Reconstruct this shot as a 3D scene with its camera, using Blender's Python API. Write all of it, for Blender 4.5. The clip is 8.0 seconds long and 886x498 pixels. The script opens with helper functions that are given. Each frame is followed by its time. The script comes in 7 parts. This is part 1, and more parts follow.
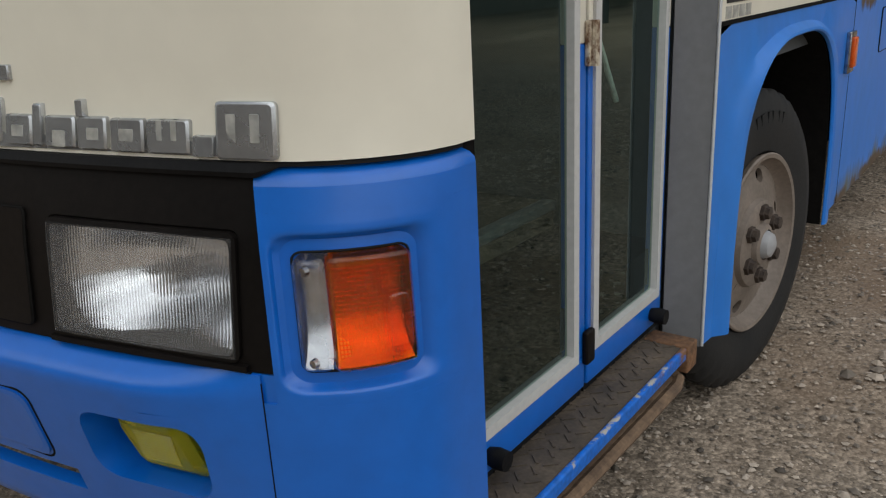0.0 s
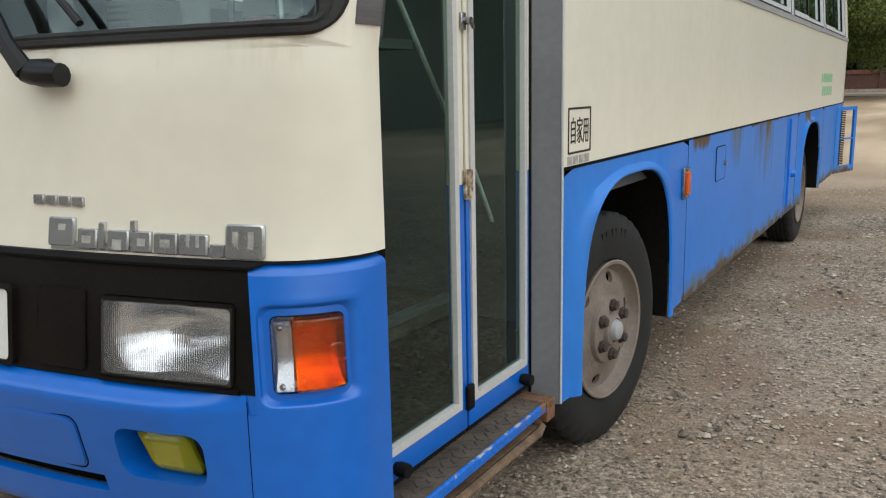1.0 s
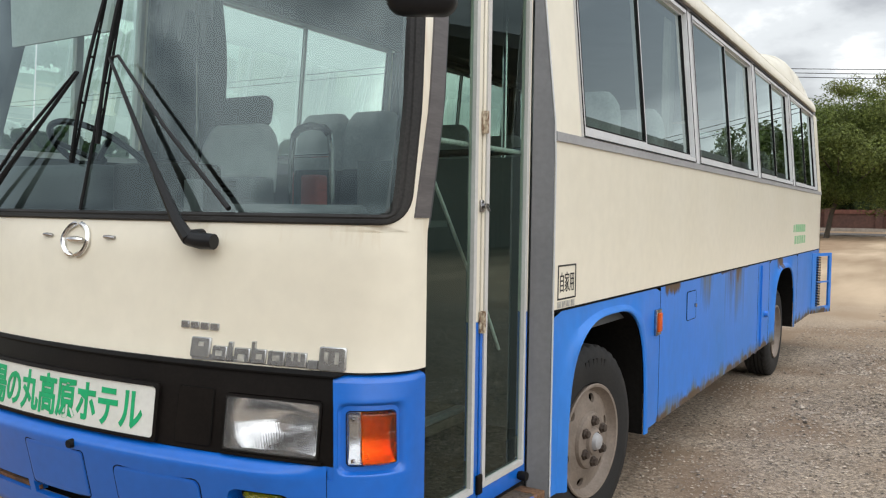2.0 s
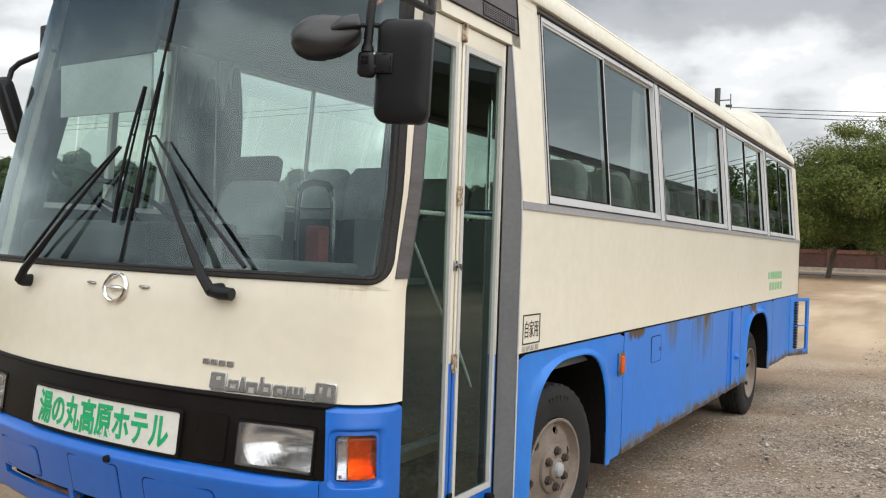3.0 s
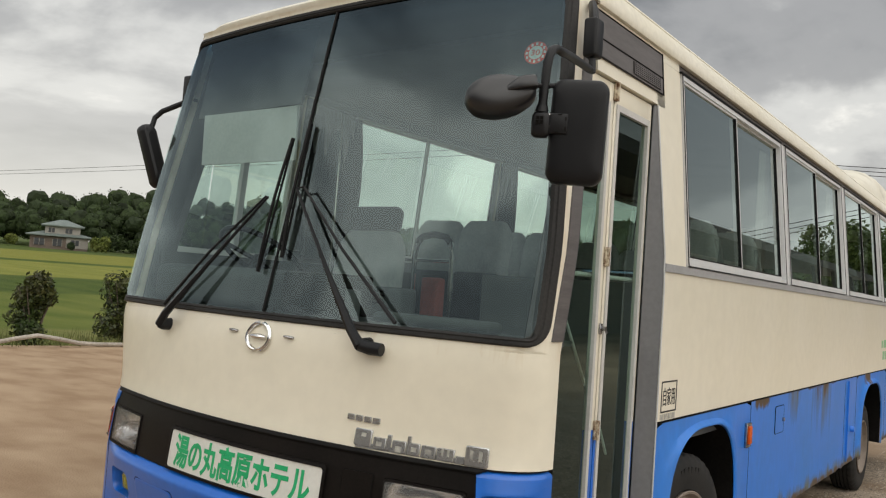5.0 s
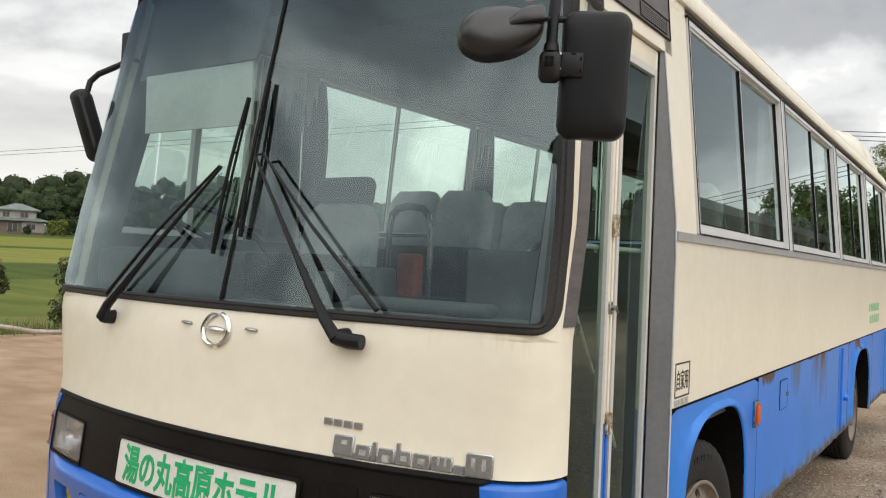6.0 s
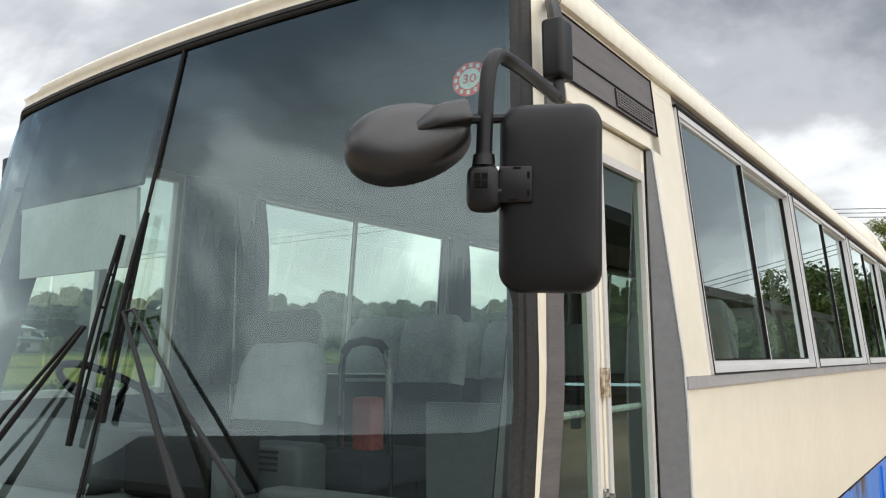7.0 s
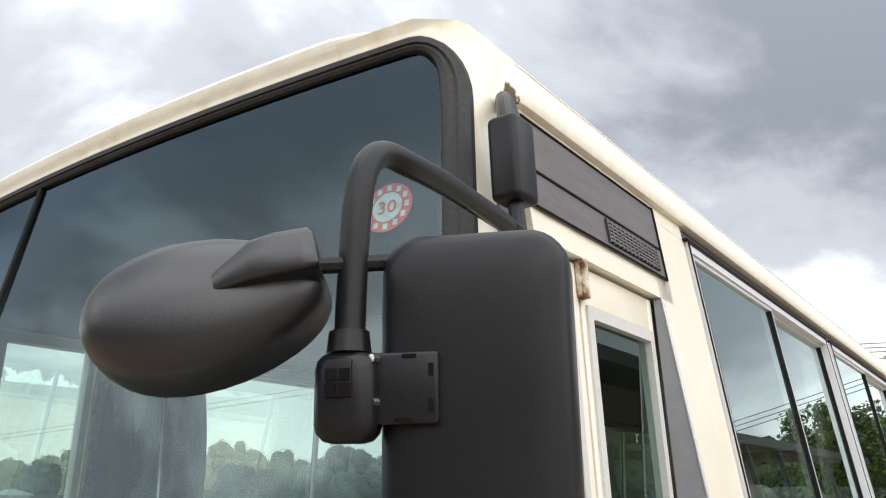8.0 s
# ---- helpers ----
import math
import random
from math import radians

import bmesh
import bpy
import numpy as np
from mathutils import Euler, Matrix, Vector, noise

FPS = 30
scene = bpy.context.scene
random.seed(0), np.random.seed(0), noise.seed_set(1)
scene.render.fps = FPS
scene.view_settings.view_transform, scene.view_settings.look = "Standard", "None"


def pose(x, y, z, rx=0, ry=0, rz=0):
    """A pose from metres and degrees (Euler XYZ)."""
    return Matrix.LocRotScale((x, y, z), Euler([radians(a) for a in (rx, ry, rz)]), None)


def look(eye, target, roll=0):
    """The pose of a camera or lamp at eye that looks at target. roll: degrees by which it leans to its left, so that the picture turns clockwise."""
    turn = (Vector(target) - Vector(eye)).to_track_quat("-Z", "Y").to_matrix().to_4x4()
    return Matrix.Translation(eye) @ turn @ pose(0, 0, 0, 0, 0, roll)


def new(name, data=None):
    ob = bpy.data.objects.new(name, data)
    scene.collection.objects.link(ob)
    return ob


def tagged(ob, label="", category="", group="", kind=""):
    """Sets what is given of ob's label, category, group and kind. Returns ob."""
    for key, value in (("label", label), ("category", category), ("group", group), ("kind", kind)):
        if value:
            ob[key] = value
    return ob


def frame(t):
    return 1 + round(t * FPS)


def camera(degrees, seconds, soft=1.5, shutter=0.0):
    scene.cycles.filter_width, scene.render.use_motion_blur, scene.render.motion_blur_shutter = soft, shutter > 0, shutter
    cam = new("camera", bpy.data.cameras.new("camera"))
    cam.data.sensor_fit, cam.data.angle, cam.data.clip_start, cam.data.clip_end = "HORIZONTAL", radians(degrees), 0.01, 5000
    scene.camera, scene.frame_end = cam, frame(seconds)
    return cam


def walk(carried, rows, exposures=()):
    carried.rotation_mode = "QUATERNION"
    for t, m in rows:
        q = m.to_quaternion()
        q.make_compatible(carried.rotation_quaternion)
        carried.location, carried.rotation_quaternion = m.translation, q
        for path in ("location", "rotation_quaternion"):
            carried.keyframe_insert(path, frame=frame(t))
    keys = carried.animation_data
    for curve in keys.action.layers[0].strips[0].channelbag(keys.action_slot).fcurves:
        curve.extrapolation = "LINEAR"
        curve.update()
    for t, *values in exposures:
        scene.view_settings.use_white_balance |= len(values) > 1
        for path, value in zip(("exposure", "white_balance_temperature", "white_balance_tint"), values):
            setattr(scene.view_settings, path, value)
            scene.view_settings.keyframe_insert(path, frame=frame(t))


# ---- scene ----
cam = camera(57.3, 8.0, soft=1.2)
EXPOSURES = [(0.0, -0.48, 6290, 8), (0.5, -0.12, 6390, 9), (1.0, -0.01, 6240, 6), (2.0, 0.2, 6390, 9), (3.5, 0.28, 6590, 9), (4.0, 0.29, 6690, 10), (4.5, -0.03, 6740, 10), (5.0, -0.12, 6890, 9), (6.5, 0.38, 6590, 10), (7.5, 0.5, 6440, 9), (8.0, 0.66, 6390, 10)]
PATH = [
    (0, (0.533, -1.244, 1.064), (-0.611, 0.271, 0.434), -3.0),
    (0.5, (0.684, -1.432, 1.131), (-0.325, 0.196, 0.554), 0.0),
    (1, (0.881, -1.7, 1.18), (-0.14, -0.024, 0.793), -1.2),
    (1.5, (1.032, -1.987, 1.27), (0.011, -0.295, 0.96), -2.6),
    (2, (1.194, -2.328, 1.309), (0.149, -0.625, 1.22), 0.8),
    (2.2, (1.24, -2.371, 1.314), (0.137, -0.703, 1.3), 0.8),
    (3.3, (1.584, -2.841, 1.441), (0.547, -1.131, 1.441), 1.9),
    (3.5, (1.582, -2.914, 1.446), (0.556, -1.198, 1.488), 1.3),
    (4, (1.523, -3.044, 1.476), (0.474, -1.355, 1.688), 1.8),
    (4.5, (1.434, -2.989, 1.497), (0.299, -1.367, 1.784), 3.0),
    (5, (1.262, -2.826, 1.442), (0.065, -1.227, 1.538), 4.1),
    (5.2, (1.156, -2.792, 1.385), (-0.032, -1.183, 1.376), 4.5),
    (6.5, (0.885, -2.248, 1.553), (-0.19, -0.565, 1.654), 0.9),
    (7, (0.735, -1.901, 1.662), (-0.38, -0.262, 1.933), -0.5),
    (7.5, (0.623, -1.596, 1.746), (-0.47, 0.033, 2.139), -1.1),
    (8, (0.526, -1.324, 1.836), (-0.551, 0.242, 2.46), -2.3),
]
walk(cam, [(t, look(eye, target, roll)) for t, eye, target, roll in PATH], EXPOSURES)

# ---- world and light ----
world = bpy.data.worlds.new("overcast_sky")
scene.world = world
world.use_nodes = True
wn, wl = world.node_tree.nodes, world.node_tree.links
wn.clear()


def wmath(op, a, b=None, clamp=False):
    n = wn.new("ShaderNodeMath")
    n.operation, n.use_clamp = op, clamp
    for i, v in enumerate((a, b)):
        if v is None:
            continue
        if isinstance(v, (int, float)):
            n.inputs[i].default_value = v
        else:
            wl.new(v, n.inputs[i])
    return n.outputs[0]


SUN_EL, SUN_AZ = 44.0, 102.0
sky = wn.new("ShaderNodeTexSky")
sky.sky_type, sky.sun_disc, sky.sun_elevation, sky.sun_rotation = "NISHITA", False, radians(SUN_EL), radians(SUN_AZ)
coord = wn.new("ShaderNodeTexCoord")
sep = wn.new("ShaderNodeSeparateXYZ")
wl.new(coord.outputs["Generated"], sep.inputs[0])
up = wmath("ADD", wmath("MAXIMUM", sep.outputs[2], 0.0), 0.22)
flat = wn.new("ShaderNodeCombineXYZ")
wl.new(wmath("DIVIDE", sep.outputs[0], up), flat.inputs[0])
wl.new(wmath("DIVIDE", sep.outputs[1], up), flat.inputs[1])
big = wn.new("ShaderNodeTexNoise")
big.inputs["Scale"].default_value, big.inputs["Detail"].default_value, big.inputs["Roughness"].default_value, big.inputs["Distortion"].default_value = 0.8, 7.0, 0.53, 0.45
shift = wn.new("ShaderNodeVectorMath")
shift.inputs[1].default_value = (3.1, 1.4, 0.6)
wl.new(flat.outputs[0], shift.inputs[0])
wl.new(shift.outputs[0], big.inputs["Vector"])
ramp = wn.new("ShaderNodeValToRGB")
ramp.color_ramp.interpolation = "EASE"
stops = ((0.335, (0.15, 0.16, 0.178)), (0.46, (0.306, 0.316, 0.335)), (0.55, (0.58, 0.595, 0.605)), (0.63, (1.25, 1.24, 1.2)))
ramp.color_ramp.elements[0].position, ramp.color_ramp.elements[1].position = stops[0][0], stops[3][0]
ramp.color_ramp.elements[0].color, ramp.color_ramp.elements[1].color = (*stops[0][1], 1), (*stops[3][1], 1)
for p, c in stops[1:3]:
    ramp.color_ramp.elements.new(p).color = (*c, 1)
# the cloud sheet thins towards the west
west = wmath("MULTIPLY", wmath("MINIMUM", wmath("MAXIMUM", flat.inputs[0].links[0].from_socket, -1.0), 0.5), -0.045)
west = wmath("SUBTRACT", west, 0.070)
wl.new(wmath("ADD", big.outputs["Fac"], west), ramp.inputs[0])
# brighter towards the horizon, as under a thick cloud sheet
low = wmath("POWER", wmath("SUBTRACT", 1.0, wmath("DIVIDE", wmath("MAXIMUM", sep.outputs[2], 0.0), 0.36), True), 1.6)
haze = wmath("MULTIPLY", low, wmath("ADD", wmath("MULTIPLY", wmath("MAXIMUM", wmath("MULTIPLY", sep.outputs[0], -1.0), 0.0), 0.70), 0.32))
mixh = wn.new("ShaderNodeMix")
mixh.data_type = "RGBA"
wl.new(wmath("MULTIPLY", haze, 0.95), mixh.inputs[0])
wl.new(ramp.outputs[0], mixh.inputs[6])
mixh.inputs[7].default_value = (1.12, 1.11, 1.07, 1)
scale_c = wn.new("ShaderNodeMix")
scale_c.data_type, scale_c.blend_type = "RGBA", "MULTIPLY"
scale_c.inputs[0].default_value = 1.0
wl.new(mixh.outputs[2], scale_c.inputs[6])
# an overcast sky is brightest overhead, and round the veiled sun
zen = wmath("MULTIPLY_ADD", wmath("MAXIMUM", sep.outputs[2], 0.0), 12.5)
zen.node.inputs[2].default_value = 8.5
az_, el_ = radians(SUN_AZ), radians(SUN_EL)
toward = wmath("ADD", wmath("ADD", wmath("MULTIPLY", sep.outputs[0], math.sin(az_) * math.cos(el_)), wmath("MULTIPLY", sep.outputs[1], math.cos(az_) * math.cos(el_))), wmath("MULTIPLY", sep.outputs[2], math.sin(el_)))
veil = wmath("MULTIPLY_ADD", wmath("POWER", wmath("MAXIMUM", toward, 0.0), 2.0), 1.1)
veil.node.inputs[2].default_value = 1.0
wl.new(wmath("MULTIPLY", zen, veil), scale_c.inputs[7])
mixs = wn.new("ShaderNodeMix")
mixs.data_type = "RGBA"
mixs.inputs[0].default_value = 0.92
wl.new(sky.outputs[0], mixs.inputs[6])
wl.new(scale_c.outputs[2], mixs.inputs[7])
bg = wn.new("ShaderNodeBackground")
bg.inputs[1].default_value = 0.112
wl.new(mixs.outputs[2], bg.inputs[0])
wl.new(bg.outputs[0], wn.new("ShaderNodeOutputWorld").inputs[0])

sun = new("sun", bpy.data.lights.new("sun", "SUN"))
sun.data.energy, sun.data.angle, sun.data.color = 2.2, radians(120), (1.0, 0.96, 0.9)
d_sun = Vector((math.sin(radians(SUN_AZ)) * math.cos(radians(SUN_EL)), math.cos(radians(SUN_AZ)) * math.cos(radians(SUN_EL)), math.sin(radians(SUN_EL))))
sun.matrix_world = look(d_sun * 60, (0, 0, 0))

# ---- materials ----


def mat(name, c1, c2=None, scale=6.0, rough=0.5, metal=0.0, spec=0.5, bump=0.0, bscale=60.0, stretch=(1, 1, 1), fine=0.25, rvar=0.1, coat=0.0, per_piece=0.0):
    """Procedural surface: two noises vary the colour, a fine one gives relief."""
    c2 = c2 or tuple(v * 0.8 for v in c1)
    m = bpy.data.materials.new(name)
    m.use_nodes = True
    n, l = m.node_tree.nodes, m.node_tree.links
    b = n["Principled BSDF"]
    tc = n.new("ShaderNodeTexCoord")
    mp = n.new("ShaderNodeMapping")
    mp.inputs["Scale"].default_value = stretch
    l.new(tc.outputs["Object"], mp.inputs[0])
    a = n.new("ShaderNodeTexNoise")
    a.inputs["Scale"].default_value, a.inputs["Detail"].default_value = scale, 5
    f = n.new("ShaderNodeTexNoise")
    f.inputs["Scale"].default_value, f.inputs["Detail"].default_value = bscale, 4
    l.new(mp.outputs[0], a.inputs["Vector"])
    l.new(mp.outputs[0], f.inputs["Vector"])
    s = n.new("ShaderNodeMapRange")
    s.inputs["From Min"].default_value, s.inputs["From Max"].default_value = 0.32, 0.68
    l.new(a.outputs["Fac"], s.inputs["Value"])
    k = n.new("ShaderNodeMix")
    k.data_type = "RGBA"
    l.new(s.outputs[0], k.inputs[0])
    k.inputs[6].default_value, k.inputs[7].default_value = (*c1, 1), (*c2, 1)
    v = n.new("ShaderNodeHueSaturation")
    l.new(k.outputs[2], v.inputs["Color"])
    r = n.new("ShaderNodeMapRange")
    r.inputs["From Min"].default_value, r.inputs["From Max"].default_value = 0.3, 0.7
    r.inputs["To Min"].default_value, r.inputs["To Max"].default_value = 1 - fine, 1 + fine
    l.new(f.outputs["Fac"], r.inputs["Value"])
    last = r.outputs[0]
    if per_piece:
        oi = n.new("ShaderNodeNewGeometry")
        pr = n.new("ShaderNodeMapRange")
        pr.inputs["To Min"].default_value, pr.inputs["To Max"].default_value = 1 - per_piece, 1 + per_piece
        l.new(oi.outputs["Random Per Island"], pr.inputs["Value"])
        mu = n.new("ShaderNodeMath")
        mu.operation = "MULTIPLY"
        l.new(last, mu.inputs[0])
        l.new(pr.outputs[0], mu.inputs[1])
        last = mu.outputs[0]
    l.new(last, v.inputs["Value"])
    l.new(v.outputs[0], b.inputs["Base Color"])
    q = n.new("ShaderNodeMapRange")
    q.inputs["To Min"].default_value, q.inputs["To Max"].default_value = max(rough - rvar, 0.02), min(rough + rvar, 1)
    l.new(a.outputs["Fac"], q.inputs["Value"])
    l.new(q.outputs[0], b.inputs["Roughness"])
    b.inputs["Metallic"].default_value = metal
    b.inputs["Specular IOR Level"].default_value = spec
    b.inputs["Coat Weight"].default_value, b.inputs["Coat Roughness"].default_value = coat, 0.26
    if bump:
        bp = n.new("ShaderNodeBump")
        bp.inputs["Strength"].default_value, bp.inputs["Distance"].default_value = min(bump, 1.0), 0.01 * max(bump, 0.3)
        l.new(f.outputs["Fac"], bp.inputs["Height"])
        l.new(bp.outputs[0], b.inputs["Normal"])
    return m


def weathered(m, rust, terms, streak=(9, 9, 1.2), cut=(0.5, 0.66), rough=0.85):
    """Adds stains of colour rust to the paint m. terms: (axis, from, to) ramps in metres that say where they gather."""
    n, l = m.node_tree.nodes, m.node_tree.links
    b = n["Principled BSDF"]
    base = b.inputs["Base Color"].links[0].from_socket
    rsock = b.inputs["Roughness"].links[0].from_socket
    tc = n.new("ShaderNodeTexCoord")
    sp = n.new("ShaderNodeSeparateXYZ")
    l.new(tc.outputs["Object"], sp.inputs[0])
    mp = n.new("ShaderNodeMapping")
    mp.inputs["Scale"].default_value = streak
    l.new(tc.outputs["Object"], mp.inputs[0])
    t = n.new("ShaderNodeTexNoise")
    t.inputs["Scale"].default_value, t.inputs["Detail"].default_value, t.inputs["Roughness"].default_value = 1.0, 7, 0.62
    l.new(mp.outputs[0], t.inputs["Vector"])
    total = None
    for group in terms:
        g = None
        for axis, lo, hi in group:
            r = n.new("ShaderNodeMapRange")
            r.interpolation_type = "SMOOTHSTEP"
            r.inputs["From Min"].default_value, r.inputs["From Max"].default_value = lo, hi
            l.new(sp.outputs[axis], r.inputs["Value"])
            if g is None:
                g = r.outputs[0]
            else:
                mu = n.new("ShaderNodeMath")
                mu.operation = "MULTIPLY"
                l.new(g, mu.inputs[0])
                l.new(r.outputs[0], mu.inputs[1])
                g = mu.outputs[0]
        if total is None:
            total = g
        else:
            mx = n.new("ShaderNodeMath")
            mx.operation = "MAXIMUM"
            l.new(total, mx.inputs[0])
            l.new(g, mx.inputs[1])
            total = mx.outputs[0]
    # stains show where the noise exceeds a threshold that the ramps lower
    th = n.new("ShaderNodeMath")
    th.operation = "MULTIPLY_ADD"
    l.new(total, th.inputs[0])
    th.inputs[1].default_value, th.inputs[2].default_value = 0.36, -0.36
    ad = n.new("ShaderNodeMath")
    ad.operation = "ADD"
    l.new(t.outputs["Fac"], ad.inputs[0])
    l.new(th.outputs[0], ad.inputs[1])
    mask = n.new("ShaderNodeMapRange")
    mask.inputs["From Min"].default_value, mask.inputs["From Max"].default_value = cut
    l.new(ad.outputs[0], mask.inputs["Value"])
    k = n.new("ShaderNodeMix")
    k.data_type = "RGBA"
    l.new(mask.outputs[0], k.inputs[0])
    l.new(base, k.inputs[6])
    k.inputs[7].default_value = (*rust, 1)
    l.new(k.outputs[2], b.inputs["Base Color"])
    k2 = n.new("ShaderNodeMix")
    l.new(mask.outputs[0], k2.inputs[0])
    l.new(rsock, k2.inputs[2])
    k2.inputs[3].default_value = rough
    l.new(k2.outputs[0], b.inputs["Roughness"])
    return m


def glass(name, tint, gloss=1.0, rough=0.0, shade=None, gcol=(1, 1, 1), gband=None):
    """A thin pane: tinted see-through, with mirror gloss by Fresnel. shade: (z from, z to, tint) of a coloured band."""
    m = bpy.data.materials.new(name)
    m.use_nodes = True
    n, l = m.node_tree.nodes, m.node_tree.links
    n.clear()
    tr, gl, mx, out, fr = (n.new(k) for k in ("ShaderNodeBsdfTransparent", "ShaderNodeBsdfGlossy", "ShaderNodeMixShader", "ShaderNodeOutputMaterial", "ShaderNodeLayerWeight"))
    # Schlick's law on the facing angle, the same from both faces of the pane
    fr.inputs["Blend"].default_value = 0.5
    p5, pw = n.new("ShaderNodeMath"), n.new("ShaderNodeMath")
    p5.operation, pw.operation = "POWER", "MULTIPLY_ADD"
    pw.use_clamp = True
    l.new(fr.outputs["Facing"], p5.inputs[0])
    p5.inputs[1].default_value = 4.5
    l.new(p5.outputs[0], pw.inputs[0])
    pw.inputs[1].default_value, pw.inputs[2].default_value = 0.9, 0.042 * gloss
    l.new(pw.outputs[0], mx.inputs[0])
    tr.inputs[0].default_value = (*tint, 1)
    if shade:
        tc, sp, r, k = (n.new(q) for q in ("ShaderNodeTexCoord", "ShaderNodeSeparateXYZ", "ShaderNodeMapRange", "ShaderNodeMix"))
        l.new(tc.outputs["Object"], sp.inputs[0])
        l.new(sp.outputs[2], r.inputs["Value"])
        r.inputs["From Min"].default_value, r.inputs["From Max"].default_value = shade[0], shade[1]
        k.data_type = "RGBA"
        l.new(r.outputs[0], k.inputs[0])
        k.inputs[6].default_value, k.inputs[7].default_value = (*tint, 1), (*shade[2], 1)
        l.new(k.outputs[2], tr.inputs[0])
    gl.inputs["Roughness"].default_value = rough
    gl.inputs["Color"].default_value = (*gcol, 1)
    # gband: reflections dimmed by a painted gloss colour over the same band
    if gband:
        kg = n.new("ShaderNodeMix")
        kg.data_type = "RGBA"
        l.new(r.outputs[0], kg.inputs[0])
        kg.inputs[6].default_value, kg.inputs[7].default_value = (*gcol, 1), (*gband, 1)
        l.new(kg.outputs[2], gl.inputs["Color"])
    l.new(tr.outputs[0], mx.inputs[1])
    l.new(gl.outputs[0], mx.inputs[2])
    l.new(mx.outputs[0], out.inputs[0])
    return m


def lens_mat(name, col, rough=0.12, trans=0.85, ior=1.45):
    m = mat(name, col, tuple(v * 0.9 for v in col), 20, rough, fine=0.05)
    b = m.node_tree.nodes["Principled BSDF"]
    b.inputs["Transmission Weight"].default_value, b.inputs["IOR"].default_value = trans, ior
    return m


BLUE, BLUE2 = (0.005, 0.134, 0.57), (0.005, 0.123, 0.53)
CREAM, CREAM2 = (0.80, 0.752, 0.628), (0.77, 0.72, 0.59)
RUST = (0.12, 0.055, 0.022)
M = {}
M["blue"] = mat("blue_paint", BLUE, BLUE2, 2.5, 0.33, bump=0.04, bscale=25, fine=0.05, coat=0.4)
M["blue_side"] = mat("blue_paint_rusty", (0.010, 0.18, 0.69), (0.025, 0.185, 0.60), 1.6, 0.42, bump=0.05, bscale=18, fine=0.06, coat=0.15, stretch=(1, 1, 0.5))
# washed-out brown runs below the upper edge, then hard rust at that edge and along the foot
weathered(M["blue_side"], (0.105, 0.115, 0.085), [[(2, 0.52, 0.95), (1, 2.42, 2.62), (1, 2.95, 2.74)], [(2, 0.22, 0.90), (1, 2.95, 3.35), (1, 4.0, 3.6)], [(2, 0.42, 0.28), (1, 1.66, 1.73)]], streak=(5, 6.5, 0.55), cut=(0.345, 0.60))
weathered(M["blue_side"], (0.085, 0.052, 0.026), [[(2, 0.84, 0.94), (1, 1.74, 1.86), (1, 2.22, 2.06)], [(2, 0.915, 0.965), (1, 2.2, 2.7), (1, 4.6, 3.9)], [(2, 0.66, 0.98), (1, 3.1, 3.4), (1, 3.85, 3.6)], [(2, 0.345, 0.268), (1, 1.66, 1.73)], [(2, 0.62, 0.98), (1, 5.0, 5.2), (1, 5.7, 5.3)]], streak=(9, 7.0, 2.4), cut=(0.36, 0.49))
M["cream"] = weathered(mat("cream_paint", CREAM, CREAM2, 1.4, 0.33, bump=0.02, bscale=14, fine=0.03, coat=0.3),
                       (0.52, 0.37, 0.19), [[(2, 0.95, 1.32), (1, -0.2, -0.35), (0, -1.3, -0.35)], [(2, 2.40, 2.56), (1, 0.3, -0.1)]], streak=(14, 14, 1.1), cut=(0.50, 1.0), rough=0.5)
M["roof"] = weathered(mat("cream_roof_paint", (0.80, 0.77, 0.67), (0.74, 0.70, 0.58), 2.2, 0.45, bump=0.05, bscale=30, fine=0.06, coat=0.1),
                      (0.30, 0.27, 0.2), [[(2, 2.60, 2.76)]], streak=(3, 3, 3), cut=(0.5, 0.9), rough=0.8)
M["chipped"] = weathered(mat("flaking_cream_paint", CREAM, CREAM2, 5, 0.5, bump=0.3, bscale=60, fine=0.1), (0.10, 0.075, 0.05), [[(2, 2.60, 2.50), (1, -0.17, -0.21)]], streak=(34, 34, 26), cut=(0.40, 0.46))
M["black"] = mat("black_trim", (0.0065, 0.0055, 0.005), (0.010, 0.008, 0.007), 4, 0.45, spec=0.12, bump=0.06, bscale=90, fine=0.2)
M["rubber"] = mat("black_rubber", (0.006, 0.006, 0.0065), (0.011, 0.0105, 0.0105), 8, 0.6, spec=0.16, bump=0.15, bscale=120, fine=0.2)
M["plastic"] = mat("black_mirror_plastic", (0.0085, 0.009, 0.0105), (0.013, 0.0135, 0.015), 5, 0.38, spec=0.24, bump=0.05, bscale=420, fine=0.12)
M["clamp"] = mat("black_painted_steel", (0.0055, 0.0058, 0.007), (0.009, 0.009, 0.0105), 9, 0.34, spec=0.3, bump=0.05, bscale=300, fine=0.2)
M["plastic_faded"] = mat("sun_faded_plastic", (0.0115, 0.0117, 0.0140), (0.008, 0.0082, 0.010), 7, 0.36, spec=0.7, bump=0.05, bscale=380, fine=0.15)
M["alu"] = mat("aluminium_profile", (0.64, 0.645, 0.65), (0.58, 0.585, 0.59), 3, 0.42, metal=0.15, bump=0.03, bscale=80, fine=0.04)
M["grey"] = mat("grey_trim_paint", (0.175, 0.178, 0.185), (0.14, 0.143, 0.15), 3, 0.42, bump=0.04, bscale=50, fine=0.08)
M["belt"] = mat("pale_grey_belt_paint", (0.36, 0.36, 0.365), (0.30, 0.30, 0.305), 3, 0.45, bump=0.04, bscale=50, fine=0.08)
